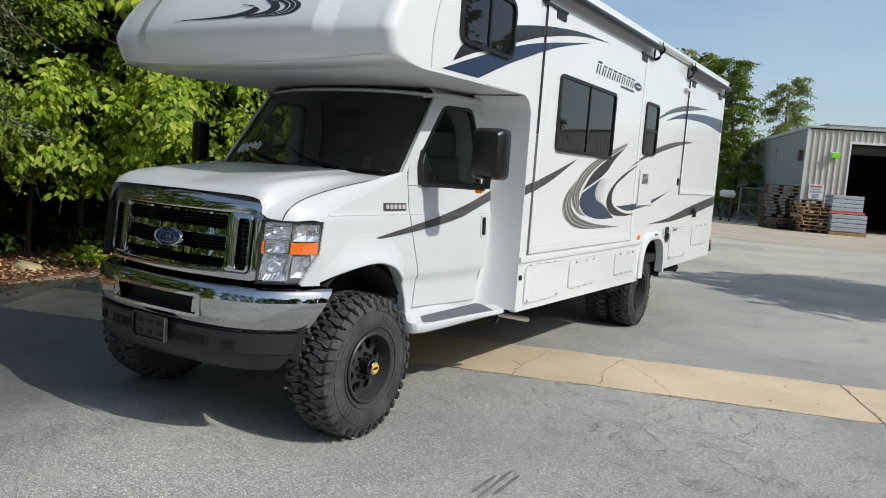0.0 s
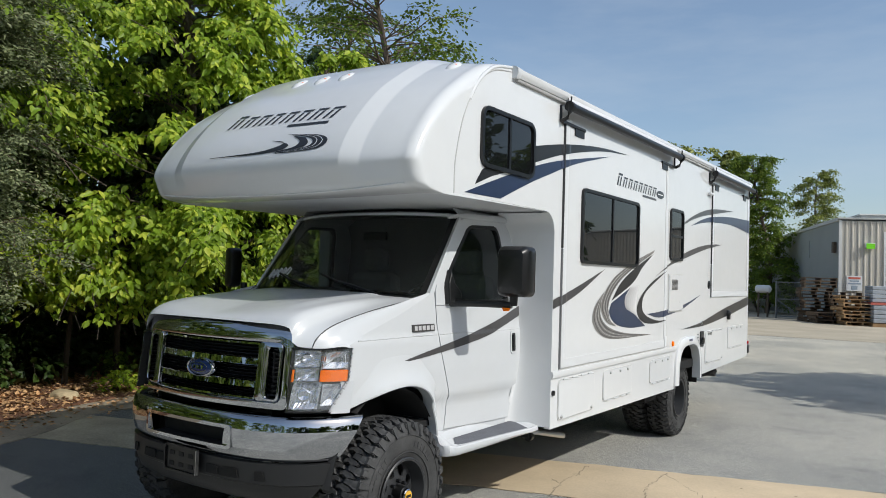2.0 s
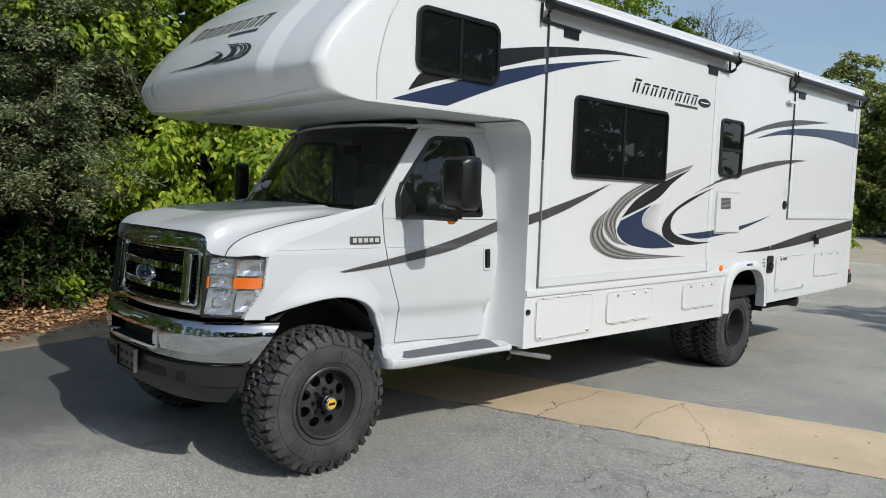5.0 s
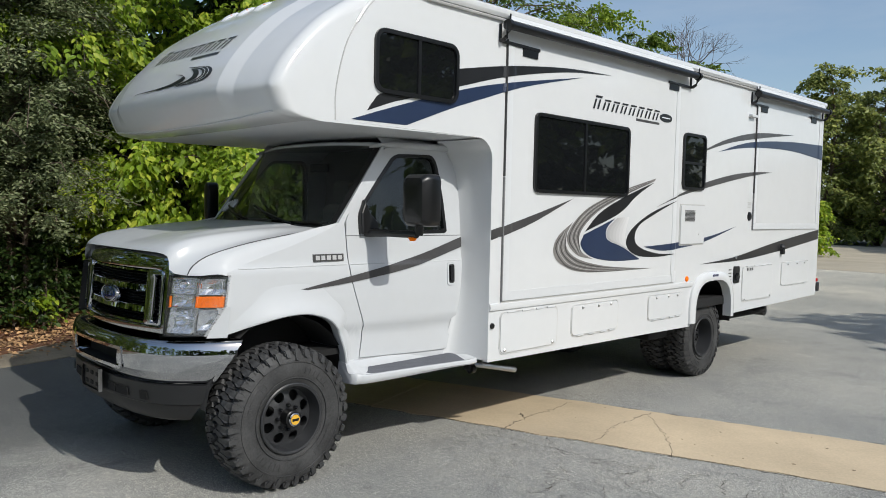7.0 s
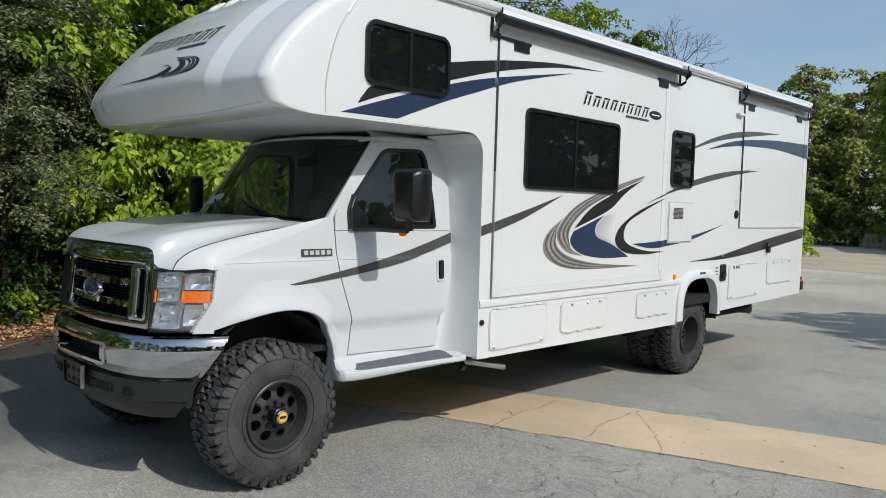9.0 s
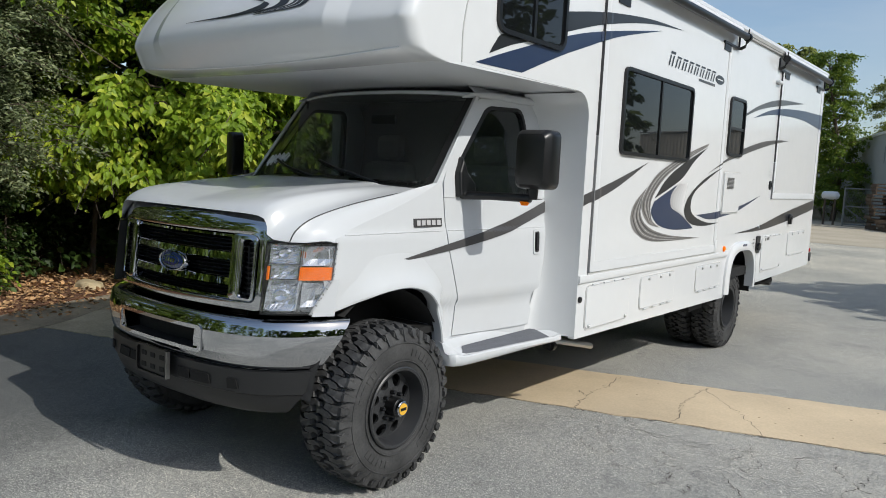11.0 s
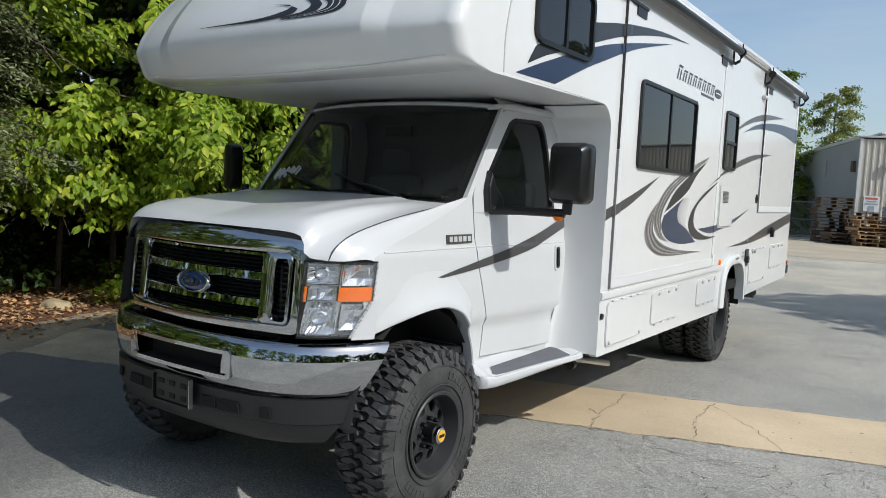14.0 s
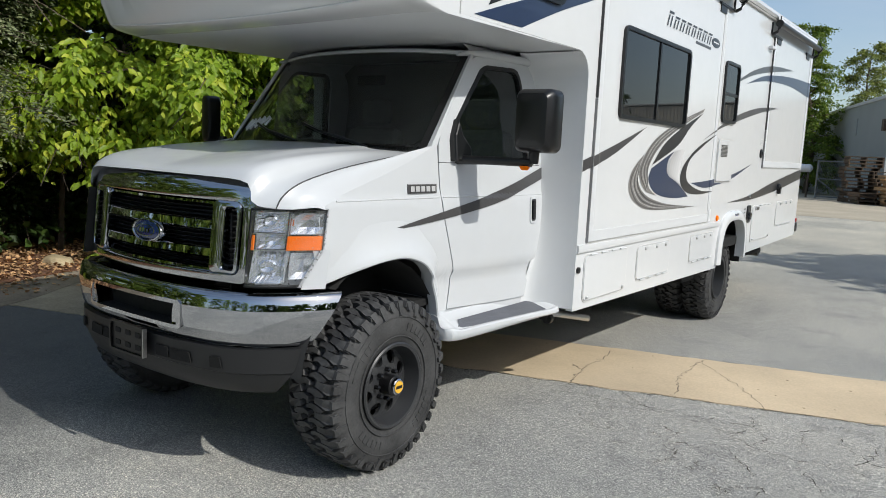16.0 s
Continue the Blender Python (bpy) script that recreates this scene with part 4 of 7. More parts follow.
for s in (1, -1):
    col_out, col_in = sub(rounded(s * 0.546 - 0.084, s * 0.546 + 0.084, 1.070, 1.424, 0.03), 96), sub(rounded(s * 0.578 - 0.036, s * 0.578 + 0.036, 1.092, 1.388, 0.012), 96)
    bow = ((0.0, -0.05), (0.0, 0.018), (0.07, 0.030), (0.25, 0.034), (0.80, 0.036), (0.95, 0.030), (1.0, 0.016), (1.0, -0.05))
    part("grille_post", loft([[nose(a + (c - a) * f, b + (d - b) * f, h) for (a, b), (c, d) in zip(col_out, col_in)] for f, h in bow], closed=True), CHROME, grille, "chrome post round a dark side vent", smooth=True)
    for k in range(11):
        z = 1.105 + 0.027 * k
        part("vent_slat", loft([[nose(s * 0.578 + x, z + a, b - 0.012) for a, b in ((-0.004, 0), (0.004, 0.004), (0.004, -0.02), (-0.004, -0.02))] for x in (-0.036, 0.036)], closed=True, caps=True), BLACK, grille)
oval = [(0.112 * math.cos(a), 1.232 + 0.047 * math.sin(a)) for a in (2 * math.pi * k / 48 for k in range(48))]
big = [(1.17 * u, 1.232 + 1.24 * (v - 1.232)) for u, v in oval]
part("emblem_rim", loft([[nose(u * f, 1.232 + (v - 1.232) * f, d) for u, v in big] for f, d in ((1.0, 0.0), (1.0, 0.028), (0.97, 0.036), (0.90, 0.038), (0.85, 0.032))], closed=True), CHROME, grille, "chrome emblem ring", smooth=True)
part("emblem", loft([[nose(u * f, 1.232 + (v - 1.232) * f, d) for u, v in oval] for f, d in ((1.0, 0.030), (0.8, 0.035), (0.5, 0.038), (0.05, 0.039))], closed=True, caps=True), EMBLEM, grille, "blue oval emblem", smooth=True)
swirl = [(0.082 * math.cos(a), 1.232 + 0.030 * math.sin(a)) for a in (2 * math.pi * k / 40 for k in range(40))]
swirl_in = [(0.94 * u, 1.232 + 0.90 * (v - 1.232)) for u, v in swirl]
part("emblem_line", ring_prism(swirl, swirl_in, lambda u, v, d: nose(u, v, 0.038 + d), 0.003), CHROME, grille)
for k in range(4):
    part("emblem_bar", prism([(-0.045 + 0.024 * k, 1.222), (-0.031 + 0.024 * k, 1.222), (-0.028 + 0.024 * k, 1.243), (-0.042 + 0.024 * k, 1.243)], lambda u, v, d: nose(u, v, 0.039 + d), 0.003), CHROME, grille)

# headlamps
AMBER_DARK = surface("dark_amber_bulb", (0.42, 0.10, 0.02), 0.2)
def lamp_point(u, v, d):
    """u 0 to 1 from the grille outwards, v 0 to 1 from bottom to top."""
    x = 0.712 + 0.236 * u - 0.012 * (1 - v) * u
    y = -0.675 + 0.275 * u ** 1.6 - 0.02 * (1 - v) + 0.02 * v
    n = Vector((0.55 * u + 0.15, -1 + 0.4 * u, 0)).normalized()
    return (x + n.x * d, y + n.y * d, 1.027 + 0.373 * v)


def lamp_edge(v):
    """Outer limit of the lamp at a height: the lower corner is cut away."""
    return 0.80 + 0.20 * min(1.0, max(0.0, v) / 0.48)


def lamp_patch(u0, u1, v0, v1, d, thick, trim=False, n=8):
    bm = bmesh.new()
    rows = []
    for j in range(n + 1):
        v = v0 + (v1 - v0) * j / n
        right = u1 if not trim else min(u1, lamp_edge(v))
        rows.append([lamp_point(u0 + (right - u0) * i / n, v, d) for i in range(n + 1)])
    back = [[lamp_point(u0 + ((u1 if not trim else min(u1, lamp_edge(v0 + (v1 - v0) * j / n))) - u0) * i / n, v0 + (v1 - v0) * j / n, d - thick) for i in range(n + 1)] for j in range(n + 1)]
    loft(rows, bm=bm)
    loft(back, bm=bm)
    for f in range(n):
        for a, b in ((rows, back),):
            for q in ([a[0][f], a[0][f + 1], b[0][f + 1], b[0][f]], [a[n][f], b[n][f], b[n][f + 1], a[n][f + 1]], [a[f][0], b[f][0], b[f + 1][0], a[f + 1][0]], [a[f][n], a[f + 1][n], b[f + 1][n], b[f][n]]):
                bm.faces.new([bm.verts.new(p) for p in q])
    bmesh.ops.remove_doubles(bm, verts=bm.verts, dist=0.0005)
    bmesh.ops.recalc_face_normals(bm, faces=bm.faces)
    return bm


def facets(u0, u1, v0, v1, nu, nv, deep, bowl, seed, slant=0.0, level=False):
    """Bright reflector pressed into many small flat mirrors, set in a shallow bowl."""
    r = np.random.default_rng(seed)
    rows = []
    for j in range(nv + 1):
        row = []
        for i in range(nu + 1):
            a, b = i / nu, j / nv
            u = u0 + (u1 - u0) * a + slant * (b - 0.5)
            v = v0 + (v1 - v0) * b
            edge = max(abs(2 * a - 1), abs(2 * b - 1))
            d = -deep + bowl * edge ** 2 + (0.0 if edge > 0.99 else r.normal(0, 0.0011)) + (0.005 if (j if level else i) % 2 and edge < 0.99 else 0.0)
            row.append(lamp_point(min(u, lamp_edge(v) - 0.015), v, d))
        rows.append(row)
    return loft(rows)


lamps = both("headlamp", lamp_patch(0.0, 1.0, 0.0, 1.0, -0.075, 0.03, True), BEZEL, "clear headlamp with a faceted chrome reflector")
for o, s in zip(lamps, (1, -1)):
    def put(name, bm, mat, label="", smooth=True):
        ob = part(name, bm if s == 1 else mirrored(bm), mat, o, label, smooth)
        if s == -1:
            bm.free()
        return ob
    cover = put("lamp_cover", lamp_patch(0.0, 1.0, 0.0, 1.0, 0.002, 0.003, True), COVER, "clear lamp cover")
    cover.visible_shadow = False
    put("upper_reflector", facets(0.04, 0.56, 0.70, 0.96, 6, 12, 0.060, 0.038, 1, level=True), LENS, "faceted chrome reflector", False)
    put("middle_reflector", facets(0.10, 0.55, 0.49, 0.68, 7, 4, 0.048, 0.026, 2), LENS, "", False)
    put("lower_reflector", facets(0.05, 0.60, 0.05, 0.47, 14, 5, 0.066, 0.046, 3, 0.06), LENS, "", False)
    put("side_reflector", facets(0.60, 0.97, 0.68, 0.95, 4, 3, 0.040, 0.022, 4), LENS, "", False)
    put("side_reflector", facets(0.63, 0.96, 0.10, 0.44, 4, 4, 0.045, 0.024, 5), LENS, "", False)
    for u, v, rad in ((0.30, 0.84, 0.030), (0.32, 0.26, 0.038)):
        rim_rows = []
        for f, d in ((1.0, -0.050), (0.92, -0.034), (0.70, -0.030), (0.35, -0.038), (0.05, -0.042)):
            rim_rows.append([lamp_point(u + f * rad / 0.235 * math.cos(a), v + f * rad / 0.373 * math.sin(a), d) for a in (2 * math.pi * k / 16 for k in range(16))])
        put("lamp_bulb", loft(rim_rows, closed=True), LENS)
    put("turn_signal", lamp_patch(0.58, 0.975, 0.475, 0.655, -0.010, 0.02), ORANGE, "amber turn signal lens")
    for k in range(5):
        put("signal_rib", lamp_patch(0.60 + 0.075 * k, 0.612 + 0.075 * k, 0.485, 0.645, -0.007, 0.006), ORANGE)
    put("marker_reflector", lamp_patch(0.030, 0.075, 0.47, 0.66, -0.012, 0.01), ORANGE)
    put("side_bulb", lamp_patch(0.56, 0.63, 0.79, 0.88, -0.020, 0.015), AMBER_DARK)
    for v0, v1 in ((0.465, 0.482), (0.675, 0.692)):
        put("lamp_divider", lamp_patch(0.03, 0.57, v0, v1, -0.016, 0.03), LENS)
    put("lamp_divider", lamp_patch(0.575, 0.592, 0.06, 0.96, -0.014, 0.03), LENS)
    put("lamp_frame", lamp_patch(0.0, 0.014, 0.0, 1.0, 0.004, 0.05), BLACK)
    put("lamp_frame", lamp_patch(0.0, 1.0, 0.985, 1.0, 0.004, 0.05), BLACK)
    put("lamp_frame", lamp_patch(0.0, 0.80, 0.0, 0.02, 0.004, 0.05), BLACK)
    put("lamp_frame", lamp_patch(0.985, 1.0, 0.48, 1.0, 0.004, 0.05), BEZEL)
    put("lamp_frame", loft([[lamp_point(lamp_edge(0.48 * j / 8) - w, 0.48 * j / 8, d) for w, d in ((0.0, -0.05), (0.0, 0.004), (0.035, 0.004), (0.035, -0.05))] for j in range(9)], closed=True, caps=True), BEZEL, "silver lamp edge")

corner = []
for j in range(9):
    v = 0.51 * j / 8 - 0.03
    u0 = lamp_edge(v)
    corner.append([Vector(lamp_point(u0 + (1.06 - u0) * i / 6, v, -0.004)) for i in range(7)])
both("fender_corner", loft(corner), WHITE_PAINT, "white fender corner beside the headlamp")

# bumper, valance, plate bracket
BUMP = spline([(0.0, -0.83), (0.35, -0.815), (0.62, -0.755), (0.80, -0.64), (0.93, -0.45), (0.985, -0.30)], 6)


def bump_plan(x):
    return float(np.interp(abs(x), [p[0] for p in BUMP], [p[1] for p in BUMP]))


END = table([(0.49, 0.73), (0.60, 0.795), (0.72, 0.85), (0.80, 0.89), (1.0, 1.0)])


def bumper_rows(profile, a0=-1.0, a1=1.0, n=61):
    """Sweep a profile of (outward offset, height) round the nose; a0 to a1 is the share of the path. Low edges stop short of the wheels."""
    rows = []
    for k in range(n):
        row = []
        for d, z in profile:
            a = (a0 + (a1 - a0) * k / (n - 1)) * END(z)
            path = BUMP_FINE[int(round(abs(a) * 200))]
            nxt, prv = BUMP_FINE[min(200, int(round(abs(a) * 200)) + 1)], BUMP_FINE[max(0, int(round(abs(a) * 200)) - 1)]
            t = Vector((nxt[0] - prv[0], nxt[1] - prv[1])).normalized()
            nx, ny = t.y, -t.x
            sx = 1 if a >= 0 else -1
            row.append((sx * (path[0] + nx * d), path[1] + ny * d, z))
        rows.append(row)
    return rows


BUMP_FINE = [tuple(p) for p in resample(BUMP, 201)]
SLOT = 0.385 / 1.28
top_prof = [(-0.12, 0.998), (-0.04, 0.998), (-0.014, 0.992), (-0.002, 0.980), (0.005, 0.962), (0.011, 0.938), (0.0150, 0.915)]
low_prof = [(0.009, 0.805), (0.001, 0.77), (-0.012, 0.745), (-0.04, 0.728)]
bumper = part("bumper", loft(bumper_rows(top_prof)), CHROME, rv, "chrome front bumper with a slot", smooth=True)
part("bumper_lower_rail", loft(bumper_rows(low_prof)), CHROME, bumper, smooth=True)
for a0, a1 in ((-1.0, -SLOT), (SLOT, 1.0)):
    part("bumper_wing", loft(bumper_rows([(0.0150, 0.915), (0.0165, 0.888), (0.0155, 0.855), (0.009, 0.805)], a0, a1, 31)), CHROME, bumper, smooth=True)
part("slot_recess", loft(bumper_rows([(0.0145, 0.915), (-0.07, 0.912), (-0.07, 0.808), (0.009, 0.805)], -SLOT, SLOT, 21)), UNDER, bumper, "black intake slot")
slot = rounded(-0.385, 0.385, 0.808, 0.912, 0.012)
part("slot_lip", ring_prism(sub(rounded(-0.405, 0.405, 0.788, 0.932, 0.02), 80), sub(slot, 80), lambda u, v, d: (u, bump_plan(u) - 0.012 - d, v), 0.010), CHROME, bumper, smooth=True)
valance = part("valance", loft(bumper_rows([(-0.03, 0.73), (-0.004, 0.724), (-0.006, 0.66), (-0.009, 0.605), (-0.020, 0.598), (-0.030, 0.56), (-0.052, 0.51), (-0.075, 0.492), (-0.12, 0.49)])), VALANCE, rv, "dark grey plastic bumper valance", smooth=True)
for s in (1, -1):
    for u0, u1 in ((0.20, 0.30), (0.31, 0.45), (0.565, 0.625)):
        hole = [(s * u0, 0.625), (s * u1, 0.625), (s * (u1 - 0.012), 0.678), (s * (u0 - 0.004), 0.678)]
        # No hole is cut: a black patch paints the vent's inner shade.
        part("valance_slot", prism(sub(hole if s == 1 else hole[::-1], 32), lambda u, v, d: (u, bump_plan(u) + 0.0022 - d, v), 0.006), CAVITY_SHADE, valance, "black patch for a shaded vent opening")
plate = part("plate_bracket", ring_prism(sub(rounded(-0.155, 0.155, 0.595, 0.755, 0.015), 40), sub(rounded(-0.145, 0.145, 0.605, 0.745, 0.012), 40), lambda u, v, d: (u, -0.852 - d, v), 0.018), BLACK, rv, "empty black number plate bracket")
part("bracket_back", prism(rounded(-0.147, 0.147, 0.603, 0.747, 0.012), lambda u, v, d: (u, -0.850 - d, v), 0.008), BLACK, plate)
for u in (-0.09, 0.0, 0.09):
    for v in (0.64, 0.705):
        # Dark raised blocks stand for the shade in the bracket's open slots.
        part("bracket_slot", prism(rounded(u - 0.022, u + 0.022, v - 0.013, v + 0.013, 0.004), lambda a, b, d: (a, -0.857 - d, b), 0.004), UNDER, plate)
part("bracket_edge", box(0.151, 0.156, -0.873, -0.85, 0.60, 0.75), STEEL, plate)

# ---- the motorhome: wheels ----
LUGS = (((0.0, -0.34), (0.0, 0.30), (-0.04, 0.34), (-0.07, 0.16), (-0.112, 0.02), (-0.104, -0.36), (-0.05, -0.26)),
        ((-0.060, 0.46), (-0.086, 0.24), (-0.128, 0.12), (-0.160, 0.26), (-0.164, 0.50), (-0.132, 0.44), (-0.105, 0.62), (-0.068, 0.60)))


def make_tyre(side, cx, cy, cz, radius, width, rim_r, label, dish, dual=False):
    """One wheel; the outer face looks along +x for side 1."""
    def fx(d):
        return side * d
    prof = [(-width, rim_r), (-width - 0.005, rim_r + 0.05), (-width - 0.004, radius - 0.07), (-width + 0.025, radius - 0.034), (-width * 0.5, radius - 0.030), (-0.025, radius - 0.034), (0.004, radius - 0.07), (0.006, rim_r + 0.09), (0.0, rim_r + 0.035), (-0.012, rim_r + 0.006), (-0.03, rim_r)]
    ob = part("tyre", lathe([(fx(d), r) for d, r in prof], 48, "x", (cx, cy, cz), caps=False), RUBBER, rv, label, smooth=True)
    # tread lugs
    bm = bmesh.new()
    n = 38
    for k in range(n):
        a0 = 2 * math.pi * k / n
        pitch = 2 * math.pi / n
        for flip in (False, True):
            for lug, outline in enumerate(LUGS):
                ring = []
                for rr, grow in ((radius - 0.036, 1.22), (radius, 1.04)):
                    cd = sum(q[0] for q in outline) / len(outline)
                    ca = sum(q[1] for q in outline) / len(outline)
                    for d, q in outline:
                        d2, q2 = cd + (d - cd) * (grow if d < -0.002 else 1.0), ca + (q - ca) * grow
                        long = 0.012 if k % 2 and lug == 0 and d > -0.002 else 0.0
                        edge = 0.016 if d > -0.002 and rr == radius else 0.0
                        if flip:
                            d2, q2 = -0.32 - d2, q2 + 0.5
                        ang = a0 + q2 * pitch
                        ring.append(bm.verts.new((cx + fx((d2 - long * 0.3) * width / 0.32), cy + math.cos(ang) * (rr - edge - 0.014 * (abs(d2 + 0.16) / 0.16) ** 3), cz + math.sin(ang) * (rr - edge - 0.014 * (abs(d2 + 0.16) / 0.16) ** 3))))
                m = len(outline)
                bm.faces.new(ring[m:])
                for i in range(m):
                    bm.faces.new((ring[i], ring[(i + 1) % m], ring[m + (i + 1) % m], ring[m + i]))
        # shoulder lug on the sidewall
        w = 2 * math.pi / n * 0.55
        vs = []
        for d, grow in ((0.0, 1.1), (0.018, 0.88)):
            for r2, da in ((radius - 0.016, -0.5), (radius - 0.016, 0.5), (radius - (0.085 if k % 2 else 0.062), 0.4), (radius - (0.085 if k % 2 else 0.062), -0.4)):
                a = a0 + da * w * grow
                dd = d - (0.022 if r2 > radius - 0.03 else 0.0)
                vs.append(bm.verts.new((cx + fx(dd), cy + math.cos(a) * r2, cz + math.sin(a) * r2)))
        for f in ((4, 5, 6, 7), (0, 1, 5, 4), (1, 2, 6, 5), (2, 3, 7, 6), (3, 0, 4, 7)):
            bm.faces.new([vs[i] for i in f])
    bmesh.ops.recalc_face_normals(bm, faces=bm.faces)
    part("tread", bm, RUBBER, ob, "chunky off-road tread blocks")
    # raised rings and plain raised bars on the sidewall
    for r2 in (rim_r + 0.045, radius - 0.098):
        part("sidewall_ring", lathe([(fx(0.004), r2 - 0.004), (fx(0.0095), r2 - 0.002), (fx(0.0095), r2 + 0.002), (fx(0.004), r2 + 0.004)], 48, "x", (cx, cy, cz), caps=False), RUBBER, ob, smooth=True)
    rm = (rim_r + 0.045 + radius - 0.098) / 2
    for c0 in (0.6, 2.2, 3.8, 5.3) if abs(cx) > 1 else ():
        for j in range(6):
            for lo, hi in ((-0.020, 0.020),):
                bm = bmesh.new()
                a1, a2 = c0 + 0.12 * j, c0 + 0.12 * j + 0.075
                q = [(rm + lo, a1), (rm + hi, a1), (rm + hi, a2), (rm + lo, a2)]
                top = [bm.verts.new((cx + fx(0.0085), cy + math.cos(a) * rr, cz + math.sin(a) * rr)) for rr, a in q]
                low = [bm.verts.new((cx + fx(0.003), cy + math.cos(a) * rr, cz + math.sin(a) * rr)) for rr, a in q]
                bm.faces.new(top)
                for i in range(4):
                    bm.faces.new((low[i], low[(i + 1) % 4], top[(i + 1) % 4], top[i]))
                bmesh.ops.recalc_face_normals(bm, faces=bm.faces)
                part("raised_bar", bm, RUBBER, ob)
    # rim barrel, and a face plate with eight round holes
    rim = part("rim", lathe([(fx(d), r) for d, r in ((-width, rim_r), (-0.03, rim_r), (0.004, rim_r + 0.012), (0.010, rim_r + 0.004), (0.006, rim_r - 0.010), (-0.02, rim_r - 0.018), (-dish, rim_r - 0.026), (-dish - 0.02, rim_r - 0.034), (-dish - 0.03, rim_r - 0.036), (-width, rim_r - 0.036))], 48, "x", (cx, cy, cz), caps=False), RIM, ob, "satin black steel wheel rim", smooth=True)
    bm = bmesh.new()
    r0, r1, rh = 0.05, rim_r - 0.033, rim_r - 0.078
    for k in range(8):
        am = 2 * math.pi * (k + 0.5) / 8
        h = math.pi / 8
        outline = [(r1, -h + 2 * h * j / 8) for j in range(8)] + [(r1 + (r0 - r1) * j / 6, h) for j in range(6)] + [(r0, h - 2 * h * j / 4) for j in range(4)] + [(r0 + (r1 - r0) * j / 6, -h) for j in range(6)]
        pts = [(rr * math.cos(am + aa), rr * math.sin(am + aa)) for rr, aa in outline]
        hx, hy = rh * math.cos(am), rh * math.sin(am)
        hole = []
        for u, v in pts:
            d = math.hypot(u - hx, v - hy)
            hole.append((hx + (u - hx) / d * 0.036, hy + (v - hy) / d * 0.036))
        rows = [[bm.verts.new((x, u, v)) for u, v in line] for x, line in ((0.0, pts), (0.0, hole), (-0.014, hole))]
        for a_, b_ in zip(rows, rows[1:]):
            for i in range(len(pts)):
                j = (i + 1) % len(pts)
                bm.faces.new((a_[i], a_[j], b_[j], b_[i]))
    bmesh.ops.remove_doubles(bm, verts=bm.verts, dist=0.0008)
    for v in bm.verts:
        r = math.hypot(v.co.y, v.co.z)
        v.co.x = cx + fx(v.co.x - dish - 0.022 + 0.022 * smoothstep(rim_r - 0.045, 0.09, r))
        v.co.y += cy
        v.co.z += cz
    bmesh.ops.recalc_face_normals(bm, faces=bm.faces)
    face = part("rim_face", bm, RIM, ob, "black wheel face with round holes")
    part("brake_drum", lathe([(fx(-dish - 0.09), 0.02), (fx(-dish - 0.09), rim_r - 0.05), (fx(-dish - 0.13), rim_r - 0.05)], 24, "x", (cx, cy, cz)), UNDER, ob)
    for k in range(8):
        b = 2 * math.pi * k / 8
        part("lug_nut", lathe([(fx(-dish), 0.012), (fx(-dish + 0.026), 0.012), (fx(-dish + 0.032), 0.007)], 6, "x", (cx, cy + math.cos(b) * 0.080, cz + math.sin(b) * 0.080)), BLACK, ob)
    return ob, rim


for s in (1, -1):
    o, rim = make_tyre(s, s * 1.075, 0.0, 0.465, 0.468, 0.32, 0.222, "black off-road tyre on a black steel wheel", 0.055)
    hub = part("hub", lathe([(s * (d), r) for d, r in ((-0.09, 0.064), (-0.07, 0.064), (-0.068, 0.056), (0.012, 0.054), (0.018, 0.046))], 24, "x", (s * 1.075, 0, 0.465)), BLACK, o, smooth=True)
    part("locking_hub", lathe([(s * d, r) for d, r in ((0.010, 0.046), (0.034, 0.044), (0.038, 0.039))], 24, "x", (s * 1.075, 0, 0.465)), CHROME, o, "chrome locking hub with a yellow dial")
    part("hub_dial", lathe([(s * d, r) for d, r in ((0.03, 0.033), (0.040, 0.033), (0.040, 0.001))], 24, "x", (s * 1.075, 0, 0.465)), GOLD, o)
    part("dial_mark", box(s * 1.1145, s * 1.117, -0.024, 0.024, 0.457, 0.473), BLACK, o)
    for x, lab in ((1.17, "black off-road tyre on a black dished wheel"), (0.86, "inner black tyre of a dual pair")):
        make_tyre(s, s * x, 5.56, 0.418, 0.468, 0.26, 0.222, lab, 0.12)
part("rear_axle", tube([(-1.0, 5.56, 0.418), (1.0, 5.56, 0.418)], 0.07), UNDER, rv)
part("front_axle", tube([(-0.9, 0, 0.465), (0.9, 0, 0.465)], 0.05), UNDER, rv)
part("differential", lathe([(-0.14, 0.02), (-0.1, 0.13), (0.0, 0.17), (0.1, 0.13), (0.14, 0.02)], 20, "y", (0.15, 0, 0.45)), UNDER, rv, smooth=True)
for s in (1, -1):
    rows = []
    for k in range(13):
        a = math.pi * (0.97 - 0.94 * k / 12)
        rows.append([(s * x, 0.03 + 0.56 * math.cos(a), 0.52 + 0.60 * math.sin(a)) for x in (0.50, 0.72, 0.93)])
    part("wheel_liner", loft(rows), LINER, rv, "dusty grey wheel well liner", smooth=True)
    part("shock_absorber", tube([(s * 0.72, -0.28, 0.5), (s * 0.78, -0.24, 1.05)], 0.032), STEEL, rv)
    rows = []
    for k in range(13):
        a = math.pi * (1.0 - k / 12)
        rows.append([(s * x, ARCH_Y + 0.60 * math.cos(a), 0.56 + 0.60 * math.sin(a)) for x in (0.3, 0.8, 1.24)])
    part("rear_wheel_well", loft(rows), UNDER, rv, smooth=True)

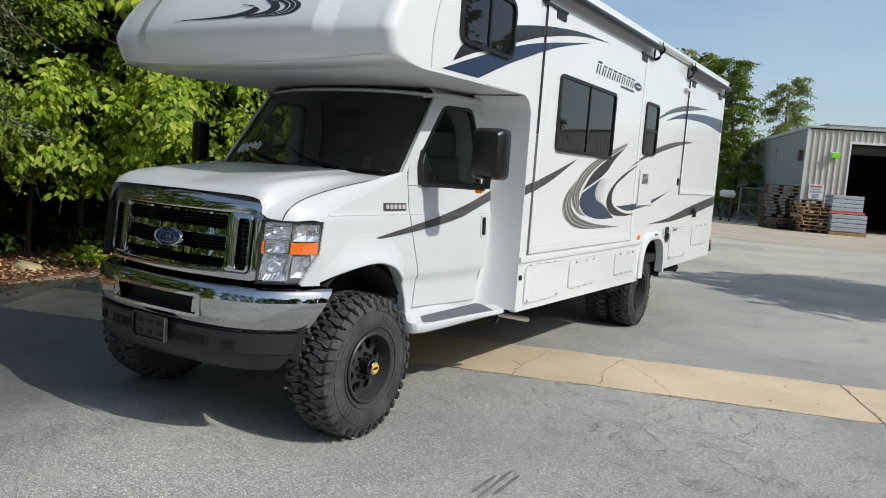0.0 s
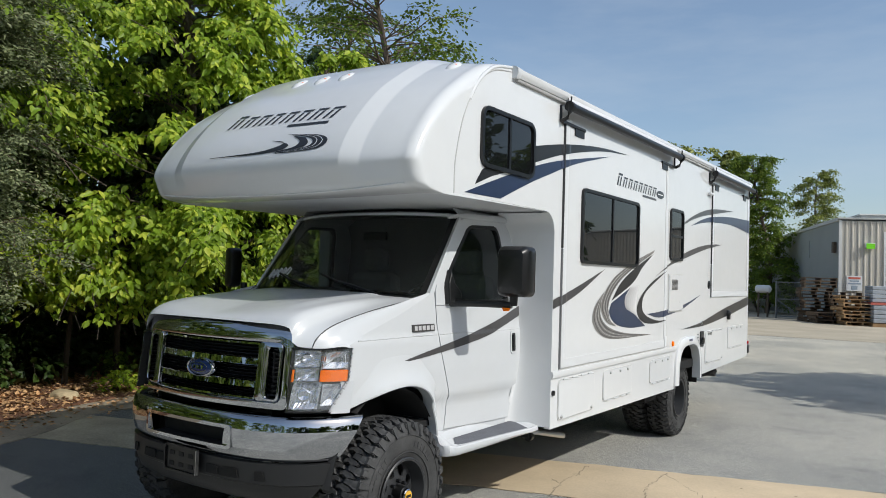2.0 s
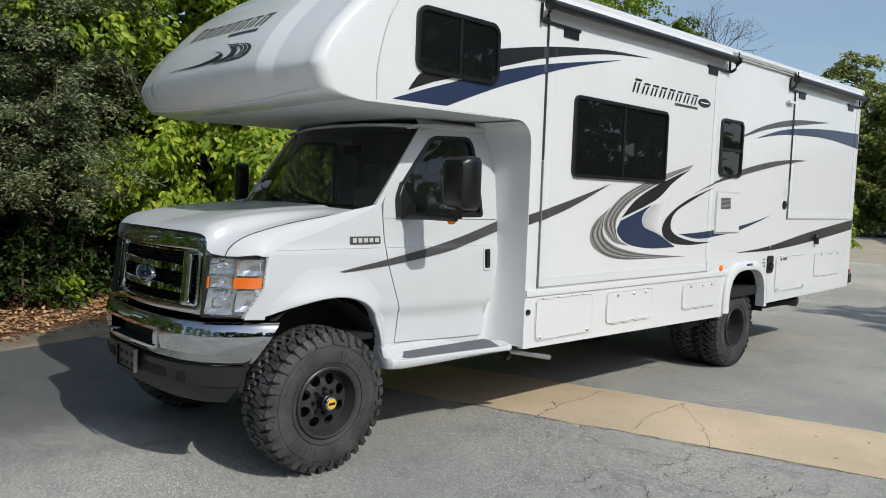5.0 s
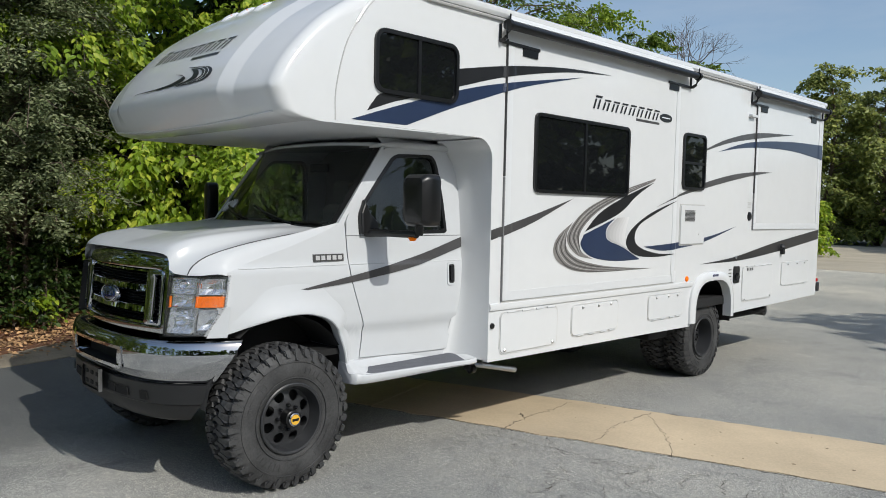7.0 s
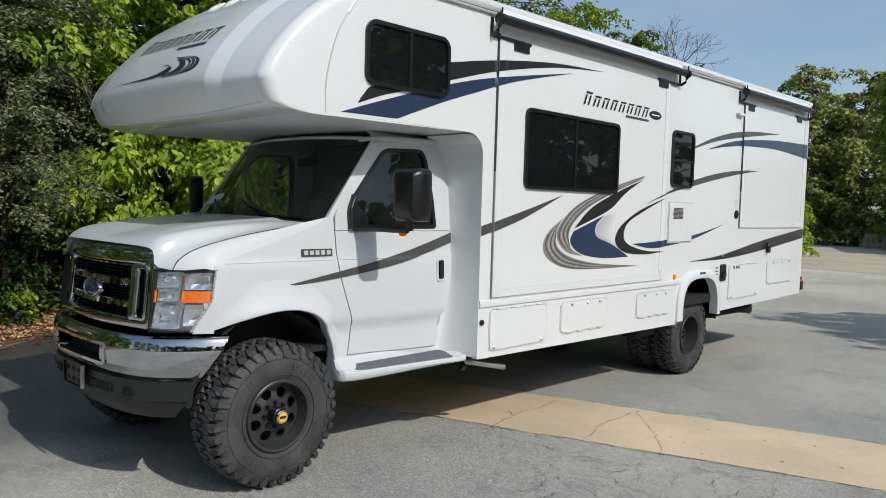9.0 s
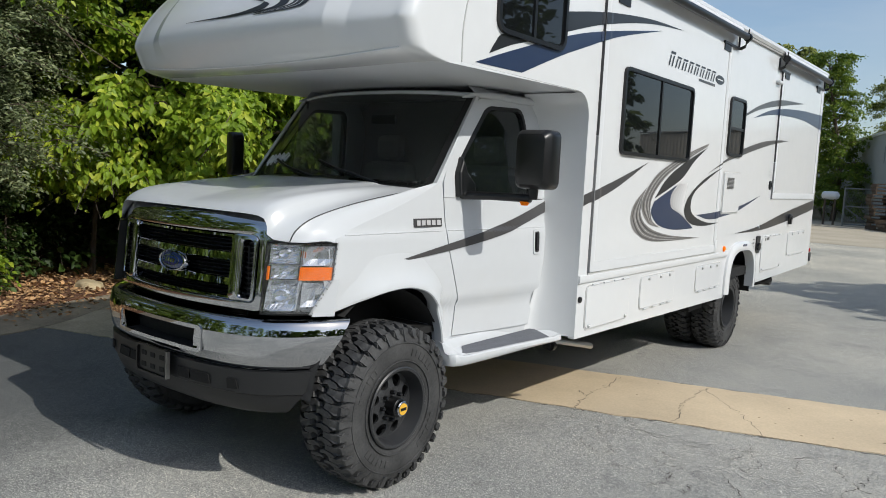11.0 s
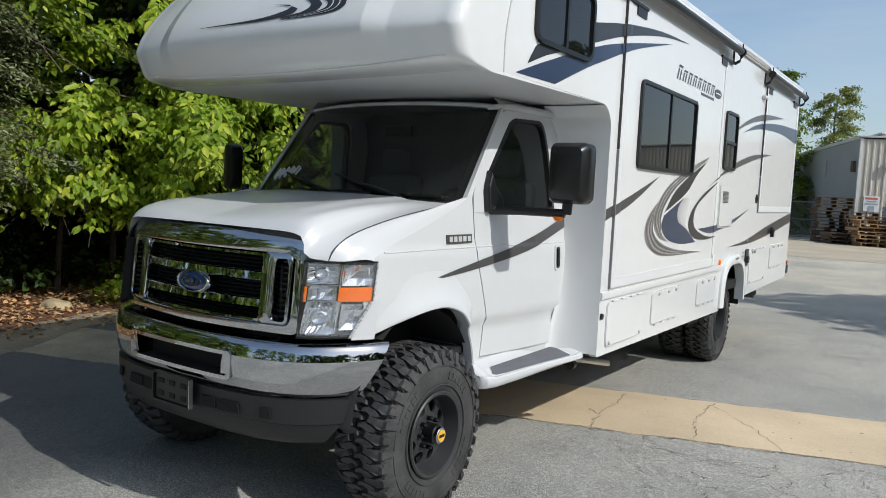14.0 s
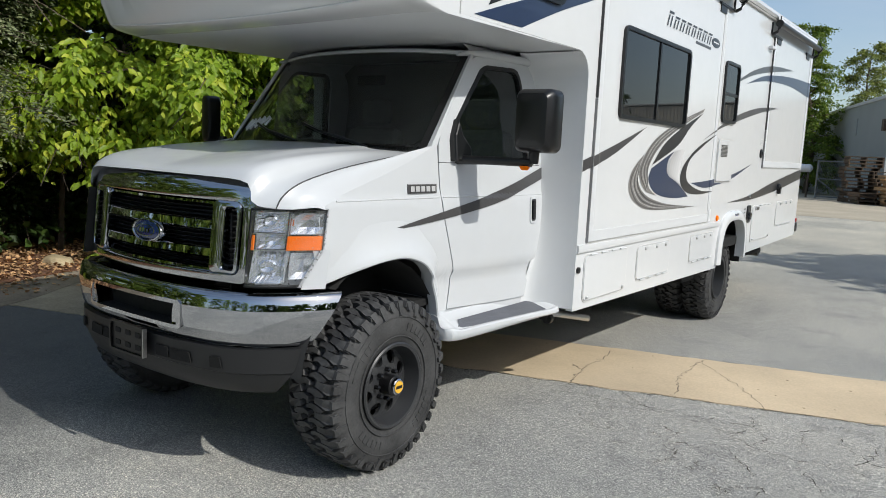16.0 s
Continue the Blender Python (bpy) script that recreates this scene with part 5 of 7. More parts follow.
# ---- the motorhome: windows, slide-outs, hatches ----
def coach_window(y0, y1, z0, z1, r, split, label, vertical=True, side=1):
    """Framed smoked window set on the side wall."""
    place = on_wall if side == 1 else off_wall
    fr = part("window_frame", ring_prism(rounded(y0, y1, z0, z1, r), rounded(y0 + 0.028, y1 - 0.028, z0 + 0.028, z1 - 0.028, max(0.01, r - 0.028)), place, 0.022), BLACK, rv, label, smooth=True)
    bm = prism(rounded(y0 + 0.02, y1 - 0.02, z0 + 0.02, z1 - 0.02, max(0.01, r - 0.02)), lambda u, v, d: place(u, v, 0.003 + d), 0.004)
    part("pane", bm, PANE, fr, "black smoked glass")
    if split is not None:
        if vertical:
            part("mullion", prism([(split - 0.014, z0 + 0.02), (split + 0.014, z0 + 0.02), (split + 0.014, z1 - 0.02), (split - 0.014, z1 - 0.02)], place, 0.016), BLACK, fr)
        else:
            part("mullion", prism([(y0 + 0.02, split - 0.014), (y1 - 0.02, split - 0.014), (y1 - 0.02, split + 0.014), (y0 + 0.02, split + 0.014)], place, 0.016), BLACK, fr)
    return fr


SLIDES = ((1.80, 4.58, 1.12, 3.165), (6.53, 8.76, 1.665, 3.19))
for y0, y1, z0, z1 in SLIDES:
    sl = part("slide_out", prism([(y0, z0), (y1, z0), (y1, z1), (y0, z1)], on_wall, 0.010), WHITE, rv, "white slide-out room panel")
    # The seam is coloured dark only higher up, as shade in the gap.
    part("slide_seam", prism([(y0 - 0.009, 2.105), (y0, 2.105), (y0, z1), (y0 - 0.009, z1)], on_wall, 0.0185), SEAM, sl)
    part("slide_seam_lower", prism([(y0 - 0.009, z0 - 0.004), (y0, z0 - 0.004), (y0, 2.10), (y0 - 0.009, 2.10)], on_wall, 0.0185), SEAM_PALE, sl)
    for a, b, c, d in ((y0, y1, z0, z0 + 0.075), (y0, y0 + 0.075, z0 + 0.08, z1), (y1 - 0.075, y1, z0 + 0.08, z1)):
        part("slide_trim", prism([(a, c), (b, c), (b, d), (a, d)], lambda u, v, k: on_wall(u, v, 0.0105 + k), 0.0035), WHITE_TRIM, sl)
part("slide_seam", prism([(6.53, 1.653), (8.76, 1.653), (8.76, 1.664), (6.53, 1.664)], on_wall, 0.006), SEALANT, rv)
part("slide_seam", prism([(1.80, 1.104), (4.58, 1.104), (4.58, 1.1195), (1.80, 1.1195)], on_wall, 0.006), SEALANT, rv)
for y in (1.80, 4.53):
    part("slide_corner_plate", prism(rounded(y, y + 0.07, 1.125, 1.24, 0.008), lambda u, v, k: on_wall(u, v, 0.0145 + k), 0.004), WHITE_TRIM, rv)


coach_window(0.465, 1.25, 2.60, 3.025, 0.085, 0.865, "black framed bunk window")
w = coach_window(2.155, 3.60, 1.99, 2.645, 0.06, 2.88, "large black framed sliding window")
w.location.x = 0.0105
coach_window(4.69, 5.20, 2.10, 2.70, 0.07, 2.385, "narrow black framed window", vertical=False)
coach_window(2.2, 3.6, 2.0, 2.65, 0.06, 2.9, "large black framed sliding window", side=-1)
# skirt rail and hatches
part("skirt_rail", loft([[on_wall(y, 1.075 + a, b) for a, b in ((-0.03, 0), (-0.026, 0.012), (0, 0.018), (0.026, 0.012), (0.03, 0))] for y in (1.665, 3.2, 5.02)], closed=True, caps=True), WHITE, rv, "white moulded skirt rail", smooth=True)


def hatch(y0, y1, z0, z1, hinge_low):
    h = part("compartment_hatch", prism(rounded(y0 + 0.012, y1 - 0.012, z0 + 0.012, z1 - 0.012, 0.045), on_wall, 0.009), WHITE, rv, "white baggage compartment hatch", bevel=0.003)
    part("hatch_gasket", ring_prism(rounded(y0, y1, z0, z1, 0.055), rounded(y0 + 0.008, y1 - 0.008, z0 + 0.008, z1 - 0.008, 0.048), on_wall, 0.005), GASKET, h)
    zl = z0 + 0.035 if not hinge_low else z1 - 0.035
    for f in (0.22, 0.55, 0.82) if hinge_low else (0.08, 0.9):
        part("latch", lathe([(0.006, 0.013), (0.018, 0.013), (0.022, 0.008)], 12, "x", (HW, y0 + (y1 - y0) * f, zl)), STEEL, h, "small steel thumb latch")
    zh = z1 - 0.006 if not hinge_low else z0 + 0.006
    for f in (0.18, 0.42, 0.66, 0.86):
        yy = y0 + (y1 - y0) * f
        part("hinge", tube([on_wall(yy - 0.05, zh, 0.012), on_wall(yy + 0.05, zh, 0.012)], 0.006, 8), WHITE_TRIM, h)
    return h


for y0, y1, z0, z1, low in ((1.79, 2.56, 0.685, 1.03, False), (2.76, 3.53, 0.725, 1.015, True), (4.08, 4.82, 0.745, 1.01, True), (6.30, 7.24, 0.775, 1.215, False), (7.52, 8.52, 0.90, 1.225, True)):
    hatch(y0, y1, z0, z1, low)
part("round_lock", lathe([(0.0, 0.022), (0.014, 0.022), (0.016, 0.012)], 16, "x", (HW, 1.70, 0.93)), BLACK, rv)
# rear wheel arch flare
rows = []
for k in range(37):
    rows.append([(HW + d, *arch_point(k / 36, g)) for g, d in ((0.075, 0.0), (0.072, 0.022), (0.05, 0.040), (0.0, 0.046), (-0.025, 0.04), (-0.025, -0.06))])
part("rear_wheel_flare", loft(rows), WHITE, rv, "white moulded rear wheel flare", smooth=True)
part("flare_sticker", box(HW + 0.042, HW + 0.0445, 5.43, 5.57, 1.135, 1.16), EMBLEM, rv)
part("marker_lamp", lathe([(0.0, 0.03), (0.012, 0.028), (0.02, 0.014)], 16, "x", (HW, 4.885, 1.135)), ORANGE, rv, "small amber marker lamp", smooth=True)
# furnace cover, ports, filler, stickers
fc = part("furnace_cover", prism(rounded(4.69, 5.23, 1.515, 1.93, 0.012), on_wall, 0.014), WHITE, rv, "white access cover with a louvre", bevel=0.003)
part("cover_edge", ring_prism(rounded(4.675, 5.245, 1.50, 1.945, 0.014), rounded(4.69, 5.23, 1.515, 1.93, 0.012), on_wall, 0.004), SEALANT, fc)
for k in range(9):
    z = 1.762 + k * 0.0135
    part("louvre", prism([(4.775, z), (4.995, z), (4.995, z + 0.008), (4.775, z + 0.008)], lambda u, v, d: on_wall(u, v, 0.0145 + d), 0.004), GREY_VINYL, fc)
part("cover_screw", lathe([(0.014, 0.008), (0.017, 0.006)], 8, "x", (HW, 5.10, 1.62)), STEEL, fc)
part("inlet_port", lathe([(0.0, 0.055), (0.012, 0.052), (0.016, 0.030), (0.010, 0.028)], 20, "x", (HW, 6.44, 1.825)), BLACK, rv, "round black inlet port", smooth=True)
for z in (1.93, 1.96, 1.985):
    part("caution_sticker", box(HW + 0.001, HW + 0.0025, 6.38, 6.47, z, z + 0.012), SEALANT, rv)
part("fuel_recess", prism(rounded(6.05, 6.215, 1.02, 1.225, 0.03), on_wall, 0.012), BLACK, rv, "black filler recess", bevel=0.004)
part("filler_cap", lathe([(0.01, 0.045), (0.035, 0.042), (0.038, 0.02)], 18, "x", (HW, 6.13, 1.10)), BLACK_GLOSS, rv, smooth=True)
for k, z in enumerate((1.06, 1.10, 1.14, 1.18)):
    part("notice_line", box(HW + 0.001, HW + 0.0025, 5.93, 6.0, z, z + 0.014), GREY_VINYL, rv)
part("cable_port", lathe([(0.0, 0.05), (0.03, 0.045), (0.05, 0.02)], 16, "x", (HW, 7.50, 1.415)), BLACK, rv, "black cable hatch", smooth=True)
part("cable_port_tail", box(HW + 0.005, HW + 0.045, 7.46, 7.53, 1.33, 1.40), BLACK, rv, bevel=0.006)
for y in (6.42, 6.50, 6.56):
    part("hatch_sticker", box(HW + 0.010, HW + 0.0115, y, y + 0.045, 1.155, 1.19), GREY_VINYL, rv)
part("spray_port", lathe([(0.0, 0.02), (0.014, 0.02), (0.018, 0.01)], 12, "x", (HW, 6.10, 1.33)), STEEL, rv)
part("scare_lamp", box(HW, HW + 0.05, 6.30, 6.46, 3.02, 3.055), WHITE_TRIM, rv, bevel=0.008)
# rear bumper and lamps
part("rear_bumper", box(-1.2, 1.29, 8.86, 9.0, 0.74, 0.88), BLACK, rv, "black rear bumper", bevel=0.02)
part("rear_lamp", box(1.24, 1.295, 8.86, 8.91, 0.89, 0.94), RED, rv, bevel=0.008)
part("tail_pipe", tube([(0.9, 6.4, 0.52), (1.0, 6.9, 0.55), (1.18, 7.25, 0.60)], 0.04), UNDER, rv)
part("sewer_valve", lathe([(-0.08, 0.075), (0.06, 0.075), (0.07, 0.05)], 16, "x", (1.10, 7.35, 0.58)), BLACK, rv, "black drain outlet", smooth=True)
part("drain_pipe", tube([(0.3, 7.2, 0.62), (1.02, 7.35, 0.58)], 0.05), BLACK, rv)
# levelling jack stowed under the front corner
part("jack", tube([(0.95, 1.62, 0.60), (1.12, 1.78, 0.585), (1.20, 2.10, 0.515)], 0.024), STEEL, rv, "stowed steel levelling jack leg")
part("jack_housing", box(1.02, 1.09, 1.66, 1.74, 0.545, 0.66), UNDER, rv, bevel=0.012)
part("jack_foot", lathe([(-0.02, 0.035), (0.02, 0.035)], 12, "y", (1.08, 1.70, 0.555)), BLACK, rv)
part("fuel_tank", box(-0.1, 0.75, 2.6, 4.2, 0.50, 0.72), UNDER, rv, bevel=0.05)
part("battery_tray", box(0.75, 1.15, 4.35, 4.75, 0.50, 0.75), UNDER, rv, bevel=0.01)
part("axle_spring", box(0.55, 0.65, 4.9, 6.2, 0.45, 0.55), UNDER, rv, bevel=0.01)


# slide-out awnings
def awning(y0, y1):
    z = 3.250 + 0.011 * (y0 - 1.62)
    rise = 0.012
    aw = part("awning_roll", tube([(1.365, y0 + 0.03, z), (1.365, y1 - 0.03, z + rise * (y1 - y0))], 0.033, 16), BLACK, rv, "rolled black awning over a slide-out", smooth=True)
    part("awning_fabric", loft([[(1.325, y, roof_z(y) - 0.012), (1.345, y, z + rise * (y - y0) + 0.044), (1.365, y, z + rise * (y - y0) + 0.041)] for y in (y0 + 0.05, y1 - 0.05)]), WHITE_TRIM, aw)
    for y, e, d in ((y0, 0, 1), (y1, y1 - y0, -1)):
        zz = z + rise * e
        lo, hi = sorted((y + d * 0.02, y + d * 0.48))
        part("awning_end_cap", lathe([(-0.014, 0.030), (-0.014, 0.041), (0.020, 0.043), (0.026, 0.036)], 20, "y", (1.365, y, zz)), BLACK, aw, smooth=True)
        part("awning_arm", tube([(1.365, y, zz + 0.02), (1.364, y, zz - 0.05), (1.345, y, zz - 0.090), (1.31, y, zz - 0.108), (1.287, y, zz - 0.105)], 0.017, 8), BLACK, aw, smooth=True)
        part("awning_bracket", box(1.284, 1.306, lo, hi, zz - 0.125, zz - 0.100), BLACK, aw, bevel=0.004)
        lo, hi = sorted((y + d * 0.27, y + d * 0.46))
        part("bracket_plate", box(1.288, 1.300, lo, hi, zz - 0.185, zz - 0.120), BLACK, aw)
        part("bracket_strut", tube([(1.287, y, zz - 0.108), (1.287, y, zz + 0.02)], 0.012, 6), BLACK, aw)
        part("bracket_pin", tube([(1.365, y + 0.02, zz + 0.03), (1.368, y + 0.02, zz + 0.085)], 0.007, 6), BLACK, aw)


awning(1.71, 4.80)
awning(6.36, 8.80)

# ---- the motorhome: graphics ----
def ribbon(top, low, place, n=40, cols=4):
    """A vinyl shape between two edge curves, a hair's breadth thick."""
    a, b = resample(spline(top, 6), n), resample(spline(low, 6), n)
    bm = bmesh.new()
    rows = []
    for p, q in zip(a, b):
        rows.append([Vector(place(*(p + (q - p) * f))) for f in (k / cols for k in range(cols + 1))])
    return loft(rows, bm=bm)


def stick(d):
    def lay(u, v):
        proud = 0.0
        for y0, y1, z0, z1 in SLIDES:
            if z0 - 0.006 <= v <= z1:
                inside = min(u - y0, y1 - u)
                on = min(1.0, max(0.0, (inside + 0.035) / 0.035))
                inner = 0.0 if v < z0 + 0.09 else min(1.0, max(0.0, (inside - 0.078) / 0.03))
                proud = max(proud, on * 0.0147 - inner * 0.0042)
        return on_wall(u, v, proud + d)
    return lay


GRAPHICS = (
    (CHARCOAL, "black curved stripe", [(1.26, 2.863), (1.82, 2.965), (2.56, 3.055), (3.28, 3.092)], [(1.26, 2.733), (1.82, 2.883), (2.56, 3.020), (3.28, 3.092)]),
    (CHARCOAL, "black curved stripe", [(0.41, 2.47), (0.46, 2.534), (0.55, 2.60), (0.85, 2.61)], [(0.41, 2.47), (0.61, 2.543), (0.72, 2.575), (0.85, 2.61)]),
    (NAVY, "navy curved stripe", [(0.28, 2.403), (0.66, 2.526), (1.28, 2.711), (1.82, 2.835), (2.81, 3.01)], [(0.76, 2.408), (1.20, 2.57), (1.56, 2.687), (2.03, 2.832), (2.81, 3.01)]),
    (GREY_VINYL, "grey tapering stripe", [(1.665, 1.682), (2.15, 1.80), (2.74, 1.957)], [(1.665, 1.603), (2.16, 1.739), (2.74, 1.957)]),
    (TAUPE, "brushed taupe swoosh", [(2.73, 1.749), (2.51, 1.618), (2.46, 1.484), (2.60, 1.372), (2.99, 1.295), (4.09, 1.285)], [(2.73, 1.749), (2.63, 1.617), (2.68, 1.493), (2.90, 1.401), (3.36, 1.332), (4.09, 1.285)]),
    (TAUPE, "brushed taupe swoosh", [(4.14, 2.19), (3.51, 2.046), (2.96, 1.876), (2.69, 1.691), (2.66, 1.568), (2.81, 1.455), (3.06, 1.411)], [(4.11, 2.16), (3.62, 2.02), (3.14, 1.855), (2.88, 1.69), (2.83, 1.564), (2.89, 1.475), (3.06, 1.411)]),
    (CHARCOAL, "black swoosh", [(4.11, 2.149), (3.58, 1.995), (3.16, 1.838), (2.91, 1.66)], [(4.11, 2.149), (3.77, 1.999), (3.48, 1.832), (2.91, 1.66)]),
    (NAVY, "navy swoosh", [(3.41, 1.785), (3.27, 1.69), (3.29, 1.585), (3.55, 1.51), (3.86, 1.39)], [(2.90, 1.635), (2.86, 1.539), (3.03, 1.434), (3.41, 1.383), (3.86, 1.383)]),
    (CHARCOAL, "black crescent", [(4.62, 1.986), (4.05, 1.837), (3.69, 1.67), (3.62, 1.524), (3.81, 1.425), (4.20, 1.397), (4.61, 1.419)], [(4.62, 1.986), (4.16, 1.838), (3.84, 1.714), (3.77, 1.575), (3.91, 1.489), (4.25, 1.429), (4.61, 1.419)]),
    (NAVY, "navy pointed stripe", [(3.93, 1.506), (4.42, 1.525), (5.31, 1.584), (6.09, 1.703)], [(3.93, 1.506), (4.31, 1.457), (4.79, 1.481), (5.31, 1.54), (6.09, 1.703)]),
    (GREY_VINYL, "grey arched stripe", [(4.16, 1.901), (4.68, 2.052), (5.25, 2.194), (5.97, 2.315), (6.61, 2.374), (7.05, 2.388)], [(4.16, 1.901), (4.68, 2.028), (5.26, 2.132), (5.97, 2.249), (6.61, 2.339), (7.05, 2.388)]),
    (GREY_VINYL, "grey arched stripe", [(5.19, 2.553), (5.78, 2.717), (6.56, 2.849), (7.73, 2.919)], [(5.19, 2.534), (5.78, 2.666), (6.56, 2.78), (7.73, 2.919)]),
    (NAVY, "navy arched stripe", [(5.53, 2.551), (6.09, 2.675), (6.65, 2.752), (7.66, 2.824), (8.86, 2.862)], [(5.53, 2.551), (6.09, 2.629), (6.66, 2.676), (7.68, 2.704), (8.86, 2.653)]),
    (CHARCOAL, "black rising stripe", [(5.20, 1.283), (6.07, 1.338), (7.25, 1.486), (8.86, 1.65)], [(5.20, 1.283), (6.23, 1.292), (7.45, 1.377), (8.86, 1.512)]),
)
for mat, lab, top, low in GRAPHICS:
    for s in (1, -1):
        bm = ribbon(top, low, stick(0.0025), 120, 20)
        part("vinyl_graphic", bm if s == 1 else mirrored(bm), mat, rv, lab if s == 1 else "")
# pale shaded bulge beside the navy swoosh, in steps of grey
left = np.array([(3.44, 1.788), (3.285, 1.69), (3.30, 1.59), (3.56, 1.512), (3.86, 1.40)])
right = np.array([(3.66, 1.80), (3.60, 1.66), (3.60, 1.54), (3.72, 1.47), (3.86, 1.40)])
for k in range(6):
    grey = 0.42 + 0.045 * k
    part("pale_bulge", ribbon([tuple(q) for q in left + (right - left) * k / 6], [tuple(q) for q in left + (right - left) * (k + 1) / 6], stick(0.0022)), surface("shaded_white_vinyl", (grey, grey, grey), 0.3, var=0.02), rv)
# brushed streaks in the taupe swooshes
for mat, lab, top, low in GRAPHICS:
    if mat is TAUPE:
        a, b = np.array(top), np.array(resample(spline(low, 6), 60))
        a = np.array(resample(spline(top, 6), 60))
        for f0, f1, m in ((0.10, 0.18, GREY_VINYL), (0.30, 0.34, SILVER_PALE), (0.44, 0.52, GREY_VINYL), (0.62, 0.65, SILVER_PALE), (0.76, 0.86, GREY_VINYL)):
            part("brushed_streak", ribbon([tuple(q) for q in (a + (b - a) * f0)[4:-6:6]], [tuple(q) for q in (a + (b - a) * f1)[4:-6:6]], stick(0.0035)), m, rv)
# stripe over fender and door
for s in (1, -1):
    bm = ribbon([(0.008, 1.257), (0.565, 1.352), (1.10, 1.468), (1.648, 1.622)], [(0.008, 1.257), (0.565, 1.308), (1.10, 1.398), (1.648, 1.543)], lambda u, v: (cab_x(u, v) + 0.006, u, v), 60)
    part("vinyl_graphic", bm if s == 1 else mirrored(bm), GREY_VINYL, rv, "grey tapering stripe")


# plain slanted blocks in place of the lettering
def block_word(n, place, u0, u1, v0, v1, slant, mat, tall_first=True, thick=0.003):
    w = (u1 - u0) / n
    for k in range(n):
        a = u0 + w * k
        h = v1 + (v1 - v0) * (0.22 if tall_first and k == 0 else 0)
        strokes = ((0.0, 0.74, 0.08, 0.26), (0.0, 0.74, 0.52, 0.70), (0.84, 1.0, 0.06, 0.76))
        for lo, hi, f0, f1 in strokes:
            za, zb = v0 + (h - v0) * lo, v0 + (h - v0) * hi
            q = [(a + w * f0 + slant * lo, za), (a + w * f1 + slant * lo, za), (a + w * f1 + slant * hi, zb), (a + w * f0 + slant * hi, zb)]
            bm = bmesh.new()
            bm.faces.new([bm.verts.new(place(u, v, thick)) for u, v in q])
            part("logo_block", bm, mat, rv)


block_word(8, lambda u, v, d: on_wall(u, v, 0.0105 + d), 2.97, 4.15, 2.765, 2.865, 0.05, CHARCOAL)
part("logo_underline", prism([(3.72, 2.725), (4.16, 2.725), (4.16, 2.748), (3.72, 2.748)], lambda u, v, d: on_wall(u, v, 0.0105 + d), 0.002), GREY_VINYL, rv)
ov = [(4.29 + 0.125 * math.cos(a), 2.805 + 0.042 * math.sin(a)) for a in (2 * math.pi * k / 28 for k in range(28))]
part("oval_badge", prism(ov, lambda u, v, d: on_wall(u, v, 0.0105 + d), 0.004), CHARCOAL, rv, "small dark oval badge")
part("badge_bar", prism([(4.21, 2.800), (4.37, 2.800), (4.37, 2.810), (4.21, 2.810)], lambda u, v, d: on_wall(u, v, 0.0145 + d), 0.002), SIGN_WHITE, rv)
block_word(8, on_cap, -0.46, 0.60, 2.862, 2.952, 0.05, CHARCOAL, thick=0.004)
bm = bmesh.new()
loft([[on_cap(x, z, 0.004) for x in np.linspace(0.20, 0.56, 9)] for z in (2.822, 2.84)], bm=bm)
part("logo_underline", bm, CHARCOAL, rv)


def cap_lay(u, v):
    return on_cap(u + 0.10, 2.675 + (v - 2.74) * 0.80, 0.004)


for top, low in (([(-0.56, 2.685), (-0.10, 2.70), (0.10, 2.735), (0.16, 2.775), (0.02, 2.80)], [(-0.56, 2.682), (-0.05, 2.682), (0.16, 2.705), (0.21, 2.75), (0.02, 2.80)]), ([(0.16, 2.845), (0.36, 2.80), (0.42, 2.75), (0.36, 2.71), (0.16, 2.685)], [(0.16, 2.845), (0.45, 2.815), (0.54, 2.755), (0.46, 2.69), (0.10, 2.672)]), ([(0.22, 2.825), (0.30, 2.77), (0.26, 2.72), (0.10, 2.69)], [(0.34, 2.80), (0.38, 2.75), (0.33, 2.71), (0.12, 2.682)])):
    part("cap_graphic", ribbon(top, low, cap_lay, 30), CHARCOAL, rv, "dark curved swoosh")
    if top[0][0] == 0.16:
        a, b = np.array(resample(spline(top, 6), 40)), np.array(resample(spline(low, 6), 40))
        for f0, f1 in ((0.30, 0.36), (0.66, 0.71)):
            part("graphic_line", ribbon([tuple(q) for q in (a + (b - a) * f0)[3:-3:3]], [tuple(q) for q in (a + (b - a) * f1)[3:-3:3]], lambda u, v: tuple(Vector(cap_lay(u, v)) + Vector((0, -0.0015, 0.0010))), 30), SIGN_WHITE, rv)
# clearance lamps on the brow
for x in (-1.03, -0.235, 0.0, 0.235, 1.03):
    p = Vector(on_cap(x, 3.285 if abs(x) < 0.5 else 3.312, 0.0))
    ring = [[(p.x + r * 0.05 * math.cos(a), p.y + 0.012 + r * 0.085 * math.sin(a), p.z - 0.005 + h + 0.55 * r * 0.085 * math.sin(a)) for a in (2 * math.pi * k / 14 for k in range(14))] for r, h in ((1.0, 0.0), (0.9, 0.014), (0.6, 0.028), (0.2, 0.032))]
    lamp = part("clearance_lamp_base", loft(ring, closed=True, caps=True), WHITE, rv, "white teardrop clearance lamp", smooth=True)
    part("amber_lens", lathe([(-0.014, 0.012), (0.002, 0.011), (0.005, 0.004)], 10, "z", (p.x + 0.026, p.y + 0.004, p.z + 0.012)), ORANGE, lamp, smooth=True)

